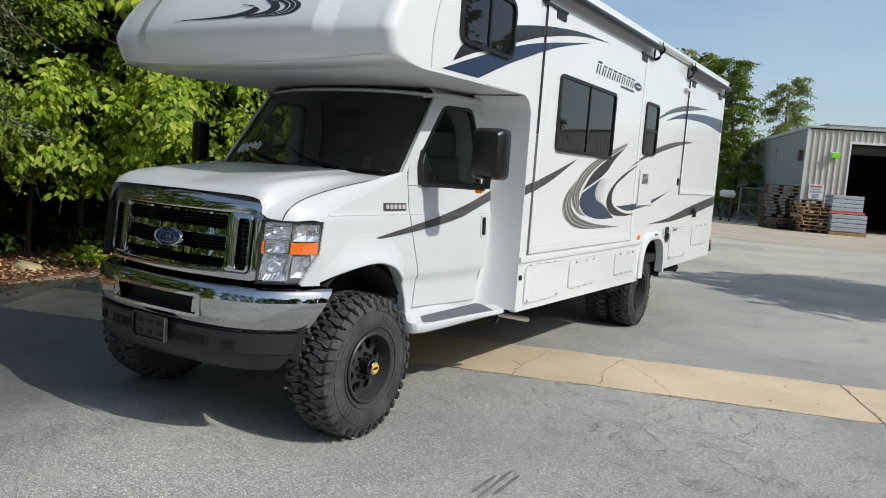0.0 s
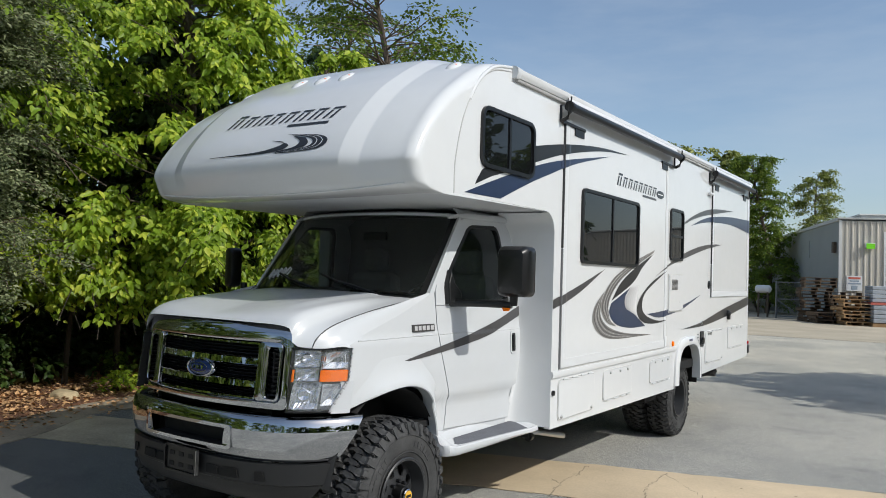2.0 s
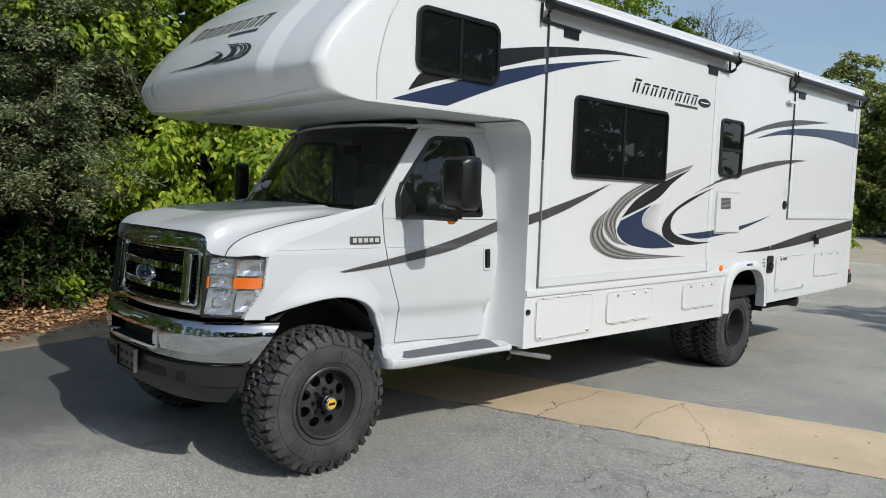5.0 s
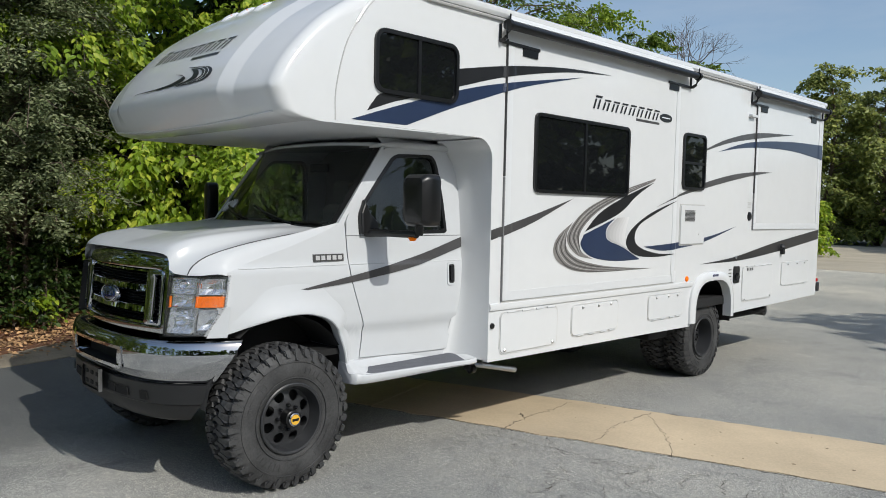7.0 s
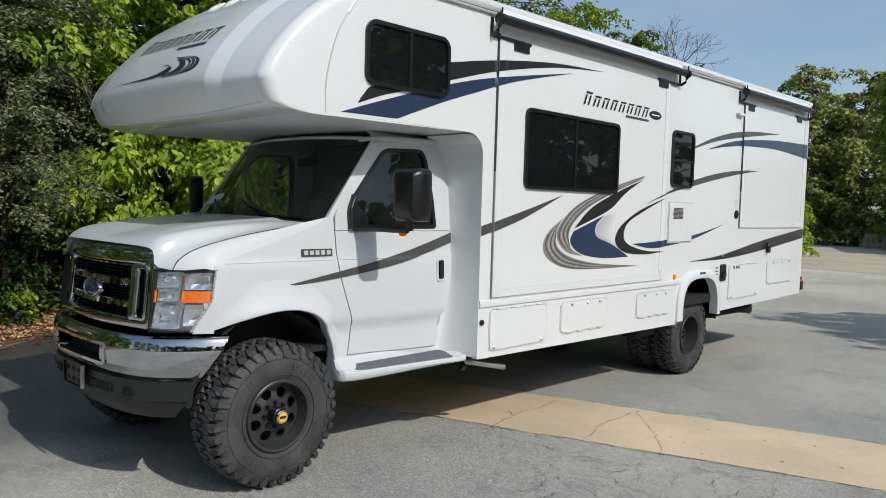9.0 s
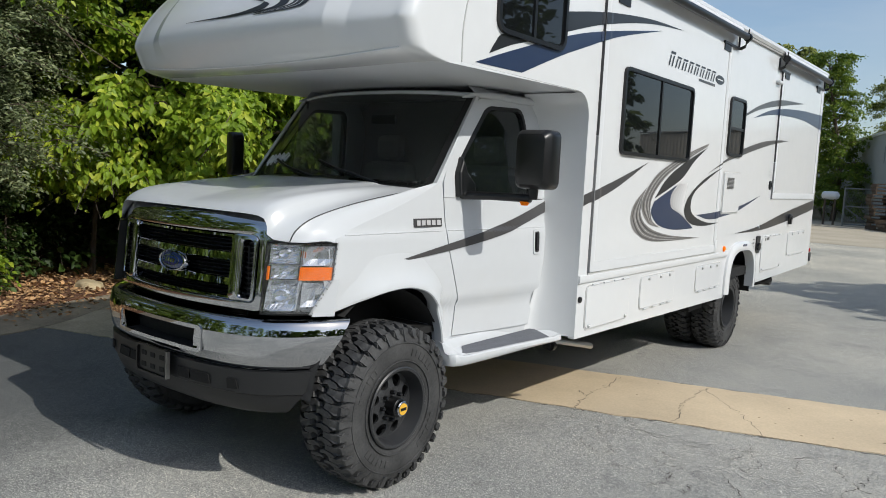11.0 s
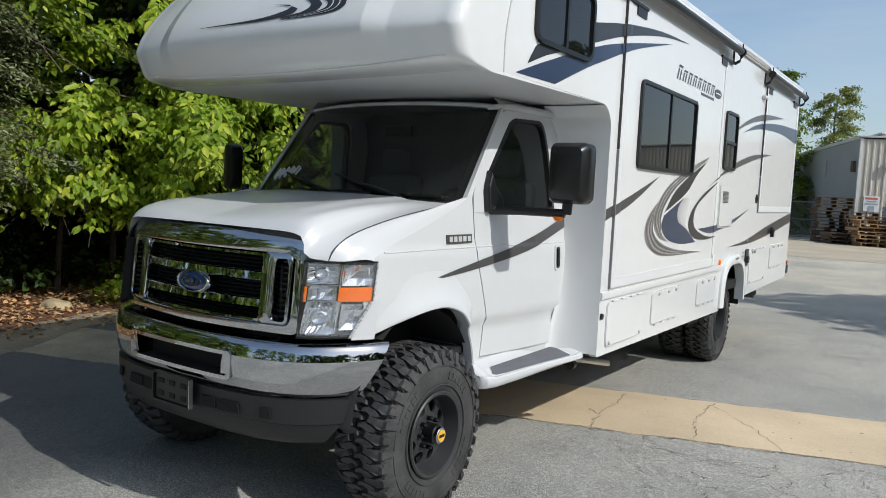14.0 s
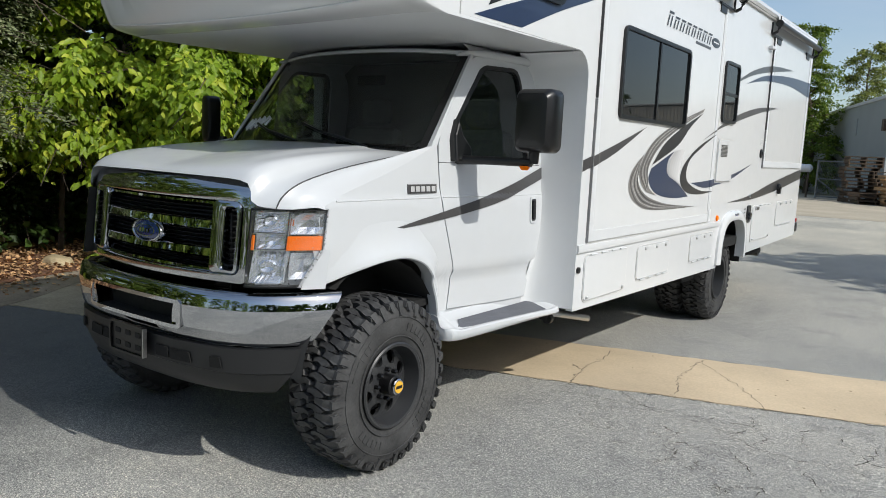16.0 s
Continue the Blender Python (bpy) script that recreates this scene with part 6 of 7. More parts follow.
# ---- the motorhome: cab fittings ----
for s in (1, -1):
    arm = part("mirror_arm", tube([(s * 0.90, 0.72, 1.655), (s * 1.10, 0.75, 1.66), (s * 1.38, 0.79, 1.66)], [0.030, 0.026, 0.026], 10), BLACK, rv, "black mirror arm", smooth=True)
    rings = []
    for y, gx, gz in ((0.715, 0.55, 0.60), (0.725, 0.80, 0.84), (0.76, 0.97, 0.98), (0.80, 1.0, 1.0), (0.875, 1.0, 1.0), (0.885, 0.94, 0.96)):
        out = rounded(-0.122 * gx, 0.122 * gx, -0.178 * gz, 0.178 * gz, 0.045 * min(gx, gz))
        rings.append([(s * (1.395 + u) + s * 0.0, y - 0.03 * u * 3 * 0.3, 1.895 + v) for u, v in out])
    if s == -1:
        turn = Matrix.Translation((-1.53, 0.80, 0)) @ Matrix.Rotation(radians(72), 4, "Z") @ Matrix.Translation((1.395, -0.80, 0))
        rings = [[tuple(turn @ Vector((-1.395 + (q[0] + 1.395) * 0.5, 0.8 + (q[1] - 0.8) * 0.75, q[2] - 0.03))) for q in ring] for ring in rings]
    head = part("door_mirror", loft(rings, closed=True, caps=True), BLACK, rv, "large black towing mirror", smooth=True)
    if s == 1:
        part("mirror_glass", prism(rounded(-0.105, 0.105, -0.16, 0.16, 0.03), lambda u, v, d: (s * (1.395 + u), 0.886 + d, 1.895 + v), 0.003), CHROME, head)
    part("mirror_stalk", tube([(s * 1.385, 0.80, 1.655), (s * 1.39, 0.80, 1.73)], 0.03, 12), BLACK, arm, smooth=True)
    part("mirror_lamp", lathe([(-0.012, 0.02), (0.004, 0.03), (0.012, 0.03)], 12, "z", (s * 1.34, 0.785, 1.628)), ORANGE, arm, smooth=True)
    sail = [(0.655, 1.648), (0.80, 1.648), (0.80, 1.73), (0.735, 1.80), (0.70, 1.90), (0.69, 1.865), (0.66, 1.80)]
    bm = prism(sail, lambda u, v, d: (s * (cab_x(u, v) - 0.006 + d), u, v), 0.05)
    part("mirror_sail", bm, BLACK, rv, "black mirror mounting", bevel=0.012)
    hd = part("door_handle", prism(rounded(1.478, 1.540, 1.258, 1.405, 0.014), lambda u, v, d: (s * (cab_x(u, v) - 0.004 + d), u, v), 0.008), BLACK, rv, "black door handle")
    part("handle_bezel", ring_prism(rounded(1.462, 1.556, 1.242, 1.421, 0.024), rounded(1.478, 1.540, 1.258, 1.405, 0.014), lambda u, v, d: (s * (cab_x(u, v) - 0.003 + d), u, v), 0.010), WHITE_PAINT, hd, smooth=True)
    part("handle_lever", prism(rounded(1.488, 1.518, 1.27, 1.395, 0.012), lambda u, v, d: (s * (cab_x(u, v) + 0.004 + d), u, v), 0.014), BLACK_GLOSS, hd, bevel=0.003)
    part("door_lock", lathe([(0.0, 0.013), (s * 0.008, 0.012), (s * 0.009, 0.006)], 12, "x", (s * 1.008, 1.515, 1.205)), STEEL, rv)
    bd = part("model_badge", prism([(0.265, 1.462), (0.515, 1.462), (0.515, 1.512), (0.265, 1.512)], lambda u, v, d: (s * (cab_x(u, v) - 0.001 + d), u, v), 0.010), GREY_VINYL, rv, "dark grey model badge with silver blocks")
    for k in range(5):
        part("badge_block", prism([(0.281 + 0.046 * k, 1.472), (0.313 + 0.046 * k, 1.472), (0.313 + 0.046 * k, 1.502), (0.281 + 0.046 * k, 1.502)], lambda u, v, d: (s * (cab_x(u, v) + 0.013 + d), u, v), 0.002), SILVER_PALE, bd)
    # wipers
    pa, pb = screen_point(s * 0.30 + 0.30, 0.035), screen_point(s * 0.30 - 0.42, 0.20 if s == 1 else 0.05)
    wip = part("wiper_arm", tube([(screen_point(s * 0.3 + 0.32, 0.0)[0], 0.34, 1.705), tuple(Vector(screen_point(s * 0.3 + 0.05, 0.07)) + Vector((0, -0.03, 0.02))), tuple(Vector(screen_point(s * 0.3 - 0.15, 0.12)) + Vector((0, -0.018, 0.015)))], 0.010, 8), BLACK, rv, "black windscreen wiper", smooth=True)
    part("wiper_blade", tube([tuple(Vector(screen_point(s * 0.3 + 0.12 - 0.06 * k, 0.035 + 0.021 * k)) + Vector((0, -0.012, 0.008))) for k in range(9)], 0.009, 6), BLACK, wip)
# crease along fender and door
for s in (1, -1):
    part("body_crease", tube([(s * (cab_x(y, 1.43) - 0.0035), y, 1.435) for y in np.linspace(-0.30, 0.540, 9)], 0.0055, 8), WHITE_PAINT, rv, smooth=True)
    part("body_crease", tube([(s * (cab_x(y, 1.432) - 0.0035), y, 1.436) for y in np.linspace(0.575, 1.64, 9)], 0.0055, 8), WHITE_PAINT, rv, smooth=True)
    part("rubber_cowl_edge", tube([screen_point(s * k / 8, 0.0) for k in range(9)], 0.012, 6), BLACK, rv)
for k in range(26):
    x = 0.30 + k * 0.018
    part("cowl_louvre", box(x, x + 0.007, 0.30 + 0.14 * (x / 0.84) ** 2, 0.385 + 0.14 * (x / 0.84) ** 2, 1.715, 1.729), BLACK_GLOSS, rv)

# white marker strokes on the glass
for k, (a, b, t0, t1) in enumerate(((-0.86, -0.81, 0.14, 0.27), (-0.80, -0.74, 0.15, 0.27), (-0.73, -0.67, 0.165, 0.28), (-0.66, -0.60, 0.175, 0.29), (-0.59, -0.52, 0.19, 0.29))):
    part("marker_stroke", tube([tuple(Vector(screen_point(a + (b - a) * f, t0 + (t1 - t0) * g)) + Vector((0, -0.004, 0.003))) for f, g in ((0, 0.2), (0.4, 1.0), (0.9, 0.75), (0.6, 0.0))], 0.007, 5), SIGN_WHITE, rv)

# inside the cab
part("dashboard", box(-0.80, 0.80, 0.62, 0.95, 1.35, 1.66), INTERIOR, rv, "dark dashboard", bevel=0.05)
part("cab_floor", box(-0.9, 0.9, 0.3, 1.72, 0.80, 0.84), UNDER, rv)
part("firewall", box(-0.86, 0.86, 0.50, 0.54, 0.84, 1.62), INTERIOR, rv)
for s in (1, -1):
    seat = part("cab_seat", box(s * 0.50 - 0.26, s * 0.50 + 0.26, 1.15, 1.65, 1.10, 1.28), SEAT_MAT, rv, "grey fabric cab seat", bevel=0.06)
    part("seat_back", box(s * 0.50 - 0.25, s * 0.50 + 0.25, 1.50, 1.68, 1.26, 1.86), SEAT_MAT, seat, bevel=0.07)
    part("headrest", box(s * 0.50 - 0.13, s * 0.50 + 0.13, 1.54, 1.66, 1.88, 2.08), SEAT_MAT, seat, bevel=0.05)
wheel_pts = [(0.48 + 0.20 * math.cos(a), 0.98 + 0.08 * math.sin(a), 1.60 + 0.18 * math.sin(a)) for a in (2 * math.pi * k / 24 for k in range(25))]
part("steering_wheel", tube(wheel_pts, 0.016, 8, caps=False), BLACK, rv, "black steering wheel", smooth=True)
part("steering_boss", lathe([(-0.02, 0.06), (0.03, 0.05)], 14, "y", (0.48, 0.98, 1.60)), BLACK, rv)
part("rear_view_mirror", box(-0.12, 0.12, 0.94, 0.97, 2.12, 2.19), BLACK, rv, bevel=0.01)

# ---- warehouse behind the motorhome ----
TILT20 = 20
shed = thing("warehouse", "beige ribbed metal warehouse with an open bay door", "warehouse", at=(-1.7, 50, -0.28), turn=(0, 0, TILT20))
# Near-black colour paints in the shade inside the open bay.
SHED_SHADE = surface("warehouse_interior_shade", (0.05, 0.045, 0.04), 0.9)


def ribbed(x0, x1, z0, z1, mat, name="ribbed_panel"):
    """Sheet metal wall with trapezoid ribs facing the yard."""
    line = []
    x = x0
    while x < x1 - 0.01:
        for dx, y in ((0.0, 0.0), (0.19, 0.0), (0.23, -0.05), (0.30, -0.05), (0.34, 0.0)):
            if x + dx <= x1:
                line.append((x + dx, y))
        x += 0.36
    line.append((x1, 0.0))
    part(name, loft([[(a, b, z) for a, b in line] for z in (z0, z1)]), mat, shed, "beige ribbed wall panel")


ribbed(0.12, 2.58, 0, 6.75, SHEET)
ribbed(2.58, 9.0, 6.02, 6.75, SHEET)
ribbed(9.0, 30.0, 0, 6.75, SHEET)
part("wall_core", box(0, 2.55, 0.03, 0.2, 0, 6.8), SHEET_GREY, shed)
part("wall_core", box(9.05, 30, 0.03, 0.2, 0, 6.8), SHEET_GREY, shed)
part("wall_core", box(2.55, 9.05, 0.03, 0.2, 6.05, 6.8), SHEET_GREY, shed)
part("side_wall", box(0, 0.2, 0.2, 36, 0, 6.8), SHEET_GREY, shed, "plain grey side wall")
part("back_wall", box(0.2, 30, 35.8, 36, 0, 6.8), SHED_SHADE, shed)
part("warehouse_floor", box(0.2, 30, 0.2, 23.8, 0.0, 0.03), SHED_SHADE, shed)
part("inner_wall", box(9.4, 9.6, 0.3, 23, 0.03, 6.7), SHED_SHADE, shed)
part("inner_ceiling", box(0.2, 30, 0.2, 23.8, 6.6, 6.7), SHED_SHADE, shed)
part("corner_trim", box(-0.04, 0.14, -0.07, 0.08, 0, 6.8), ROOF_METAL, shed, "pale corner flashing")
part("door_jamb", box(2.56, 2.66, -0.08, 0.25, 0, 6.1), SIGN_WHITE, shed, "white door jamb")
part("door_head", box(2.66, 9.0, -0.08, 0.25, 5.98, 6.12), SIGN_WHITE, shed)
part("door_roll", lathe([(0, 0.35), (6.2, 0.35)], 20, "x", (2.75, 0.7, 5.7)), SHED_SHADE, shed, "rolled-up bay door")
part("eave_gutter", box(-0.12, 30, -0.16, 0.05, 6.86, 6.94), SHEET_GREY, shed, "pale eave gutter")
part("side_fascia", box(-0.10, 0.1, 0.05, 36.2, 6.78, 6.95), ROOF_METAL, shed)
part("roof", box(-0.1, 30, -0.1, 36.2, 6.94, 6.98), ROOF_METAL, shed)
part("roof_monitor", box(2.6, 6.4, 5.0, 8.0, 7.05, 7.62), SHEET_GREY, shed, "low roof monitor", bevel=0.04)
part("roof_monitor_cap", box(2.5, 6.5, 4.9, 8.1, 7.62, 7.72), ROOF_METAL, shed)
part("wall_box", box(-0.2, -0.02, 0.6, 1.1, 4.75, 5.45), BARK, shed, "brown wall vent")
part("side_vent", box(-0.06, 0.0, 8.0, 8.5, 4.7, 5.9), SHEET_GREY, shed)
lamp = part("wall_lamp", box(1.45, 2.0, -0.30, -0.05, 5.05, 5.35), SIGN_WHITE, shed, "wall lamp with a green diffuser", bevel=0.03)
GREEN = surface("green_diffuser", (0.22, 0.75, 0.02), 0.4, var=0.05)
part("lamp_diffuser", box(1.48, 1.97, -0.33, -0.29, 5.0, 5.33), GREEN, lamp)
sign = part("wall_sign", box(0.42, 1.32, -0.10, -0.06, 2.30, 3.25), SIGN_WHITE, shed, "white notice board on the wall")
part("sign_line", box(0.52, 1.22, -0.115, -0.10, 3.05, 3.17), SIGN_RED, sign)
for z, a, b in ((2.88, 0.60, 1.14), (2.72, 0.50, 1.24), (2.38, 0.70, 1.05)):
    part("sign_line", box(a, b, -0.115, -0.10, z, z + (0.09 if z > 2.5 else 0.25)), SIGN_INK, sign)


# ---- pallets, wrapped blocks and fence by the warehouse ----
def board_mesh(x0, x1, y0, y1, z0, z1):
    me = bpy.data.meshes.new("board")
    bm = box(x0, x1, y0, y1, z0, z1)
    bm.to_mesh(me)
    bm.free()
    return me


S = 1.55
deck = board_mesh(-0.6 * S, 0.6 * S, -0.05 * S, 0.05 * S, 0, 0.022 * S)
stringer = board_mesh(-0.02 * S, 0.02 * S, -0.5 * S, 0.5 * S, 0, 0.09 * S)


def pallet(x, y, z, turn, mat, group):
    ob = thing("pallet", "weathered wooden pallet in a stack" if mat is PALLET_OLD else "fresh wooden pallet in a stack", "pallet", at=(x, y, z), group=group, turn=(0, 0, turn))
    key = deck.name + mat.name
    for k in range(5):
        for zz in (0.0, 0.112 * S):
            if zz == 0.0 and k in (1, 3):
                continue
            o = new("deck_board", deck_by[mat])
            o.parent, o.location = ob, (0, (-0.45 + 0.225 * k) * S, zz)
    for k in (-1, 0, 1):
        o = new("stringer", stringer_by[mat])
        o.parent, o.location = ob, (0.57 * S * k, 0, 0.022 * S)
    return ob


deck_by, stringer_by = {}, {}
for m in (PALLET, PALLET_OLD):
    for src, store in ((deck, deck_by), (stringer, stringer_by)):
        store[m] = src.copy()
        store[m].materials.clear()
        store[m].materials.append(m)
r = np.random.default_rng(11)
for x, y, n, mat, group in ((-2.75, 48.4, 13, PALLET_OLD, "weathered pallets beside the warehouse"), (-1.3, 48.4, 9, PALLET_OLD, "weathered pallets beside the warehouse"), (-1.9, 46.6, 3, PALLET_OLD, "low pallet stack"), (-0.45, 46.0, 8, PALLET, "fresh pallets beside the warehouse")):
    for k in range(n):
        pallet(x + r.normal(0, 0.10), y + r.normal(0, 0.08), 0.137 * S * k + 0.01, TILT20 + r.normal(0, 6), mat, group)


def wrapped(x, y, z, wx, wy, h, turn):
    ob = thing("wrapped_load", "grey film-wrapped block stack on a pallet", "wrapped load", at=(x, y, z), group="wrapped loads by the bay door", turn=(0, 0, turn))
    n = 4
    for k in range(n):
        part("layer", box(-wx / 2, wx / 2, -wy / 2, wy / 2, k * h / n + 0.01, (k + 1) * h / n - 0.01), WRAP, ob, bevel=0.03)
    return ob


wrapped(1.2, 46.0, 0.22, 1.9, 1.7, 1.0, TILT20)
part("load_pallet", box(-1.0, 1.0, -0.9, 0.9, 0, 0.2), PALLET, thing("load_base", "red-brown pallet under a wrapped load", "pallet", at=(1.2, 46.0, 0), turn=(0, 0, TILT20)))
wrapped(1.05, 46.2, 1.38, 1.7, 1.5, 0.95, TILT20)
part("load_pallet", box(-0.95, 0.95, -0.85, 0.85, 0, 0.13), SIGN_RED, thing("load_base", "red pallet between two wrapped loads", "pallet", at=(1.05, 46.2, 1.245), turn=(0, 0, TILT20)))
fence = thing("yard_fence", "galvanised chain-link fence and gate beside the warehouse", "fence", at=(-2.4, 51.0, 0), turn=(0, 0, 178))
for k in range(3):
    part("fence_post", tube([(k * 1.6, 0, 0), (k * 1.6, 0, 2.5)], 0.06, 8), GALV, fence)
for z in (0.15, 1.3, 2.45):
    part("fence_rail", tube([(0, 0, z), (3.2, 0, z)], 0.04, 6), GALV, fence)
part("gate_brace", tube([(1.6, 0, 0.15), (3.2, 0, 1.3)], 0.035, 6), GALV, fence)
wires = bmesh.new()
for k in range(22):
    x = k * 0.145
    tube([(x, 0.03, 0.1), (min(3.2, x + 1.2), 0.03, 2.4)], 0.007, 3, bm=wires)
    tube([(min(3.2, x + 1.2), 0.04, 0.1), (x, 0.04, 2.4)], 0.007, 3, bm=wires)
part("fence_mesh", wires, GALV, fence)["kind"] = "stuff"
tank = thing("white_tank", "small white tank behind the yard fence", "tank", at=(-6.6, 52.0, 0))
part("tank_body", lathe([(-0.55, 0.05), (-0.50, 0.18), (-0.40, 0.27), (0.40, 0.27), (0.50, 0.18), (0.55, 0.05)], 20, "x", (0, 0, 1.95)), SIGN_WHITE, tank, smooth=True)
for x in (-0.3, 0.3):
    part("tank_leg", box(x - 0.03, x + 0.03, -0.2, 0.2, 0, 1.72), BARK, tank)
# concrete blocks at the far edge of the yard
for x, y in ((-11.6, 65.0), (-10.2, 64.8)):
    blk = thing("concrete_block", "grey concrete barrier block at the yard edge", "barrier", at=(x, y, 0.0), group="barrier blocks")
    part("block_body", loft([[(a * w, b * 0.5 * w, z) for a, b in ((-0.7, -1), (0.7, -1), (0.7, 1), (-0.7, 1))] for z, w in ((0, 1.15), (0.25, 1.1), (0.5, 0.85), (1.1, 0.8))], closed=True, caps=True), APRON, blk, bevel=0.03)

# ---- trees ----
def leaf_cloud(name, base, axis, size, material, parent, label="", wide=0.34, seed=1, up_bias=0.7, face=(0.0, 0.0)):
    """Crown of many small leaves: each a folded blade of four faces hung at base along axis."""
    r = np.random.default_rng(seed)
    m = len(base)
    axis = axis / (np.linalg.norm(axis, axis=1)[:, None] + 1e-9)
    ref = np.stack([r.normal(face[0], 0.45, m), r.normal(face[1], 0.45, m), np.full(m, up_bias)], 1)
    side = np.cross(axis, ref)
    side /= np.linalg.norm(side, axis=1)[:, None] + 1e-9
    up = np.cross(side, axis)
    L = size[:, None]
    W = L * wide
    pts = [base,
           base + axis * L * 0.30 + side * W * 0.85 + up * L * 0.05,
           base + axis * L * 0.62 + side * W * 0.75 + up * L * 0.05,
           base + axis * L - up * L * 0.10,
           base + axis * L * 0.62 - side * W * 0.75 + up * L * 0.05,
           base + axis * L * 0.30 - side * W * 0.85 + up * L * 0.05]
    verts = np.stack(pts, 1).reshape(-1, 3)
    idx = np.arange(m)[:, None] * 6
    faces = np.concatenate([idx + np.array([[0, 1, 2, 3]]), idx + np.array([[0, 3, 4, 5]])], 1).reshape(-1, 4)
    mesh = bpy.data.meshes.new(name)
    mesh.vertices.add(len(verts))
    mesh.vertices.foreach_set("co", verts.astype(np.float32).ravel())
    mesh.loops.add(faces.size)
    mesh.loops.foreach_set("vertex_index", faces.astype(np.int32).ravel())
    mesh.polygons.add(len(faces))
    mesh.polygons.foreach_set("loop_start", np.arange(0, faces.size, 4, dtype=np.int32))
    mesh.update()
    mesh.validate()
    mesh.materials.append(material)
    ob = new(name, mesh)
    ob.parent = parent
    ob["kind"] = "stuff"
    return tagged(ob, label) if label else ob


def bough_tree(name, label, at, height, reach, boughs, leaf, material, seed, low=0.2, top_reach=0.35, toward=None, shoots=14, per=8, droop=0.5, bark=None, trunk_r=0.1, wide=0.34, category="tree", group="", airy=1.0, twig=0.35, lift=0.35, face=(0.0, 0.0), hang=1.1, floor=0.06):
    """Trunk, arching boughs and leaf sprays that hang from them in layers."""
    r = np.random.default_rng(seed)
    root = thing(name, label, category, at=at, group=group)
    lean = r.normal(0, 0.04, 2) * height
    ts = np.linspace(0, 1, 8)
    path = [(lean[0] * t * t + 0.03 * height * math.sin(5 * t + seed), lean[1] * t * t, height * 0.93 * t) for t in ts]
    part("trunk", tube(path[:-1], [trunk_r * (1 - 0.88 * t) + 0.008 for t in ts[:-1]], 8), bark or BARK, root, smooth=True)
    wood = bmesh.new()
    bases, axes = [], []
    for b in range(boughs):
        f = low + (1 - low) * (b + r.uniform(0, 1)) / boughs
        g = (f - low) / (1 - low)
        az = r.uniform(0, 2 * math.pi)
        if toward is not None and r.uniform() < 0.55:
            az = toward + r.normal(0, 0.8)
        length = reach * (top_reach + (1 - top_reach) * (1 - g) ** 0.8) * r.uniform(0.55, 1.12)
        t0 = max(0.05, f - 0.10)
        i = t0 * 7
        k = min(6, int(i))
        start = np.array(path[k]) + (np.array(path[k + 1]) - np.array(path[k])) * (i - k)
        d = np.array([math.cos(az), math.sin(az), 0.0])
        rise = lift * length * r.uniform(0.5, 1.3)
        n = 6
        line = []
        for j in range(n + 1):
            u = j / n
            line.append(start + d * length * u + np.array([0, 0, rise * math.sin(1.9 * u) - 0.30 * length * u * u * droop * 2]))
        line = np.array(line)
        line[1:] += r.normal(0, 0.04 * length, (n, 3)) * np.array([1, 1, 0.5])
        tube([tuple(q) for q in line], [max(0.006, trunk_r * 0.28 * (1 - j / n) ** 1.2 * (length / reach)) for j in range(n + 1)], 5, bm=wood, caps=False)
        for s in range(shoots):
            u = r.uniform(0.25, 1.0) ** airy
            j = min(n - 1, int(u * n))
            p = line[j] + (line[j + 1] - line[j]) * (u * n - j)
            a2 = az + r.normal(0, 1.0)
            sd = np.array([math.cos(a2), math.sin(a2), r.normal(0.05, 0.3)])
            sl = twig * r.uniform(0.5, 1.3) * (length / reach) ** 0.4
            m = per
            q = np.linspace(0.1, 1.0, m)[:, None]
            tw = p + sd * sl * q + np.array([0, 0, -1]) * sl * droop * q * q + r.normal(0, 0.025 + 0.1 * sl, (m, 3))
            side = np.array([-sd[1], sd[0], 0]) * np.where(np.arange(m) % 2 == 0, 1, -1)[:, None]
            bases.append(tw)
            axes.append(side * 0.75 + sd * 0.55 + np.array([0, 0, -droop * hang]) + r.normal(0, 0.35, (m, 3)))
    part("branchwork", wood, bark or BARK, root, smooth=True)["kind"] = "stuff"
    base, axis = np.concatenate(bases), np.concatenate(axes)
    keep = base[:, 2] + at[2] > floor + 0.25 * r.uniform(0, 1, len(base))
    base, axis = base[keep], axis[keep]
    if len(base):
        leaf_cloud("crown", base, axis, leaf * r.uniform(0.6, 1.25, len(base)), material, root, wide=wide, seed=seed, face=face)
    return root


BRIGHT = "bright green broadleaf tree with drooping sprays at the yard edge"
OLIVE = "grey-green olive shrub with small leaves at the yard edge"
# nearest row
bough_tree("broadleaf_tree", BRIGHT, (-6.9, 4.1, 0.03), 9.8, 3.0, 125, 0.135, LEAF_BRIGHT, 31, low=0.28, toward=0.0, shoots=26, per=9, airy=0.6, twig=0.30, droop=0.6, trunk_r=0.13, face=(0.75, -0.25), hang=1.5, wide=0.29, group="trees along the yard")
bough_tree("broadleaf_tree", BRIGHT, (-8.2, 0.7, 0.03), 10.6, 3.2, 92, 0.12, LEAF_FRESH, 32, floor=3.4, low=0.36, top_reach=0.6, toward=0.0, shoots=24, per=9, airy=0.6, twig=0.30, droop=0.6, trunk_r=0.13, face=(0.75, -0.25), hang=1.5, wide=0.29, group="trees along the yard")
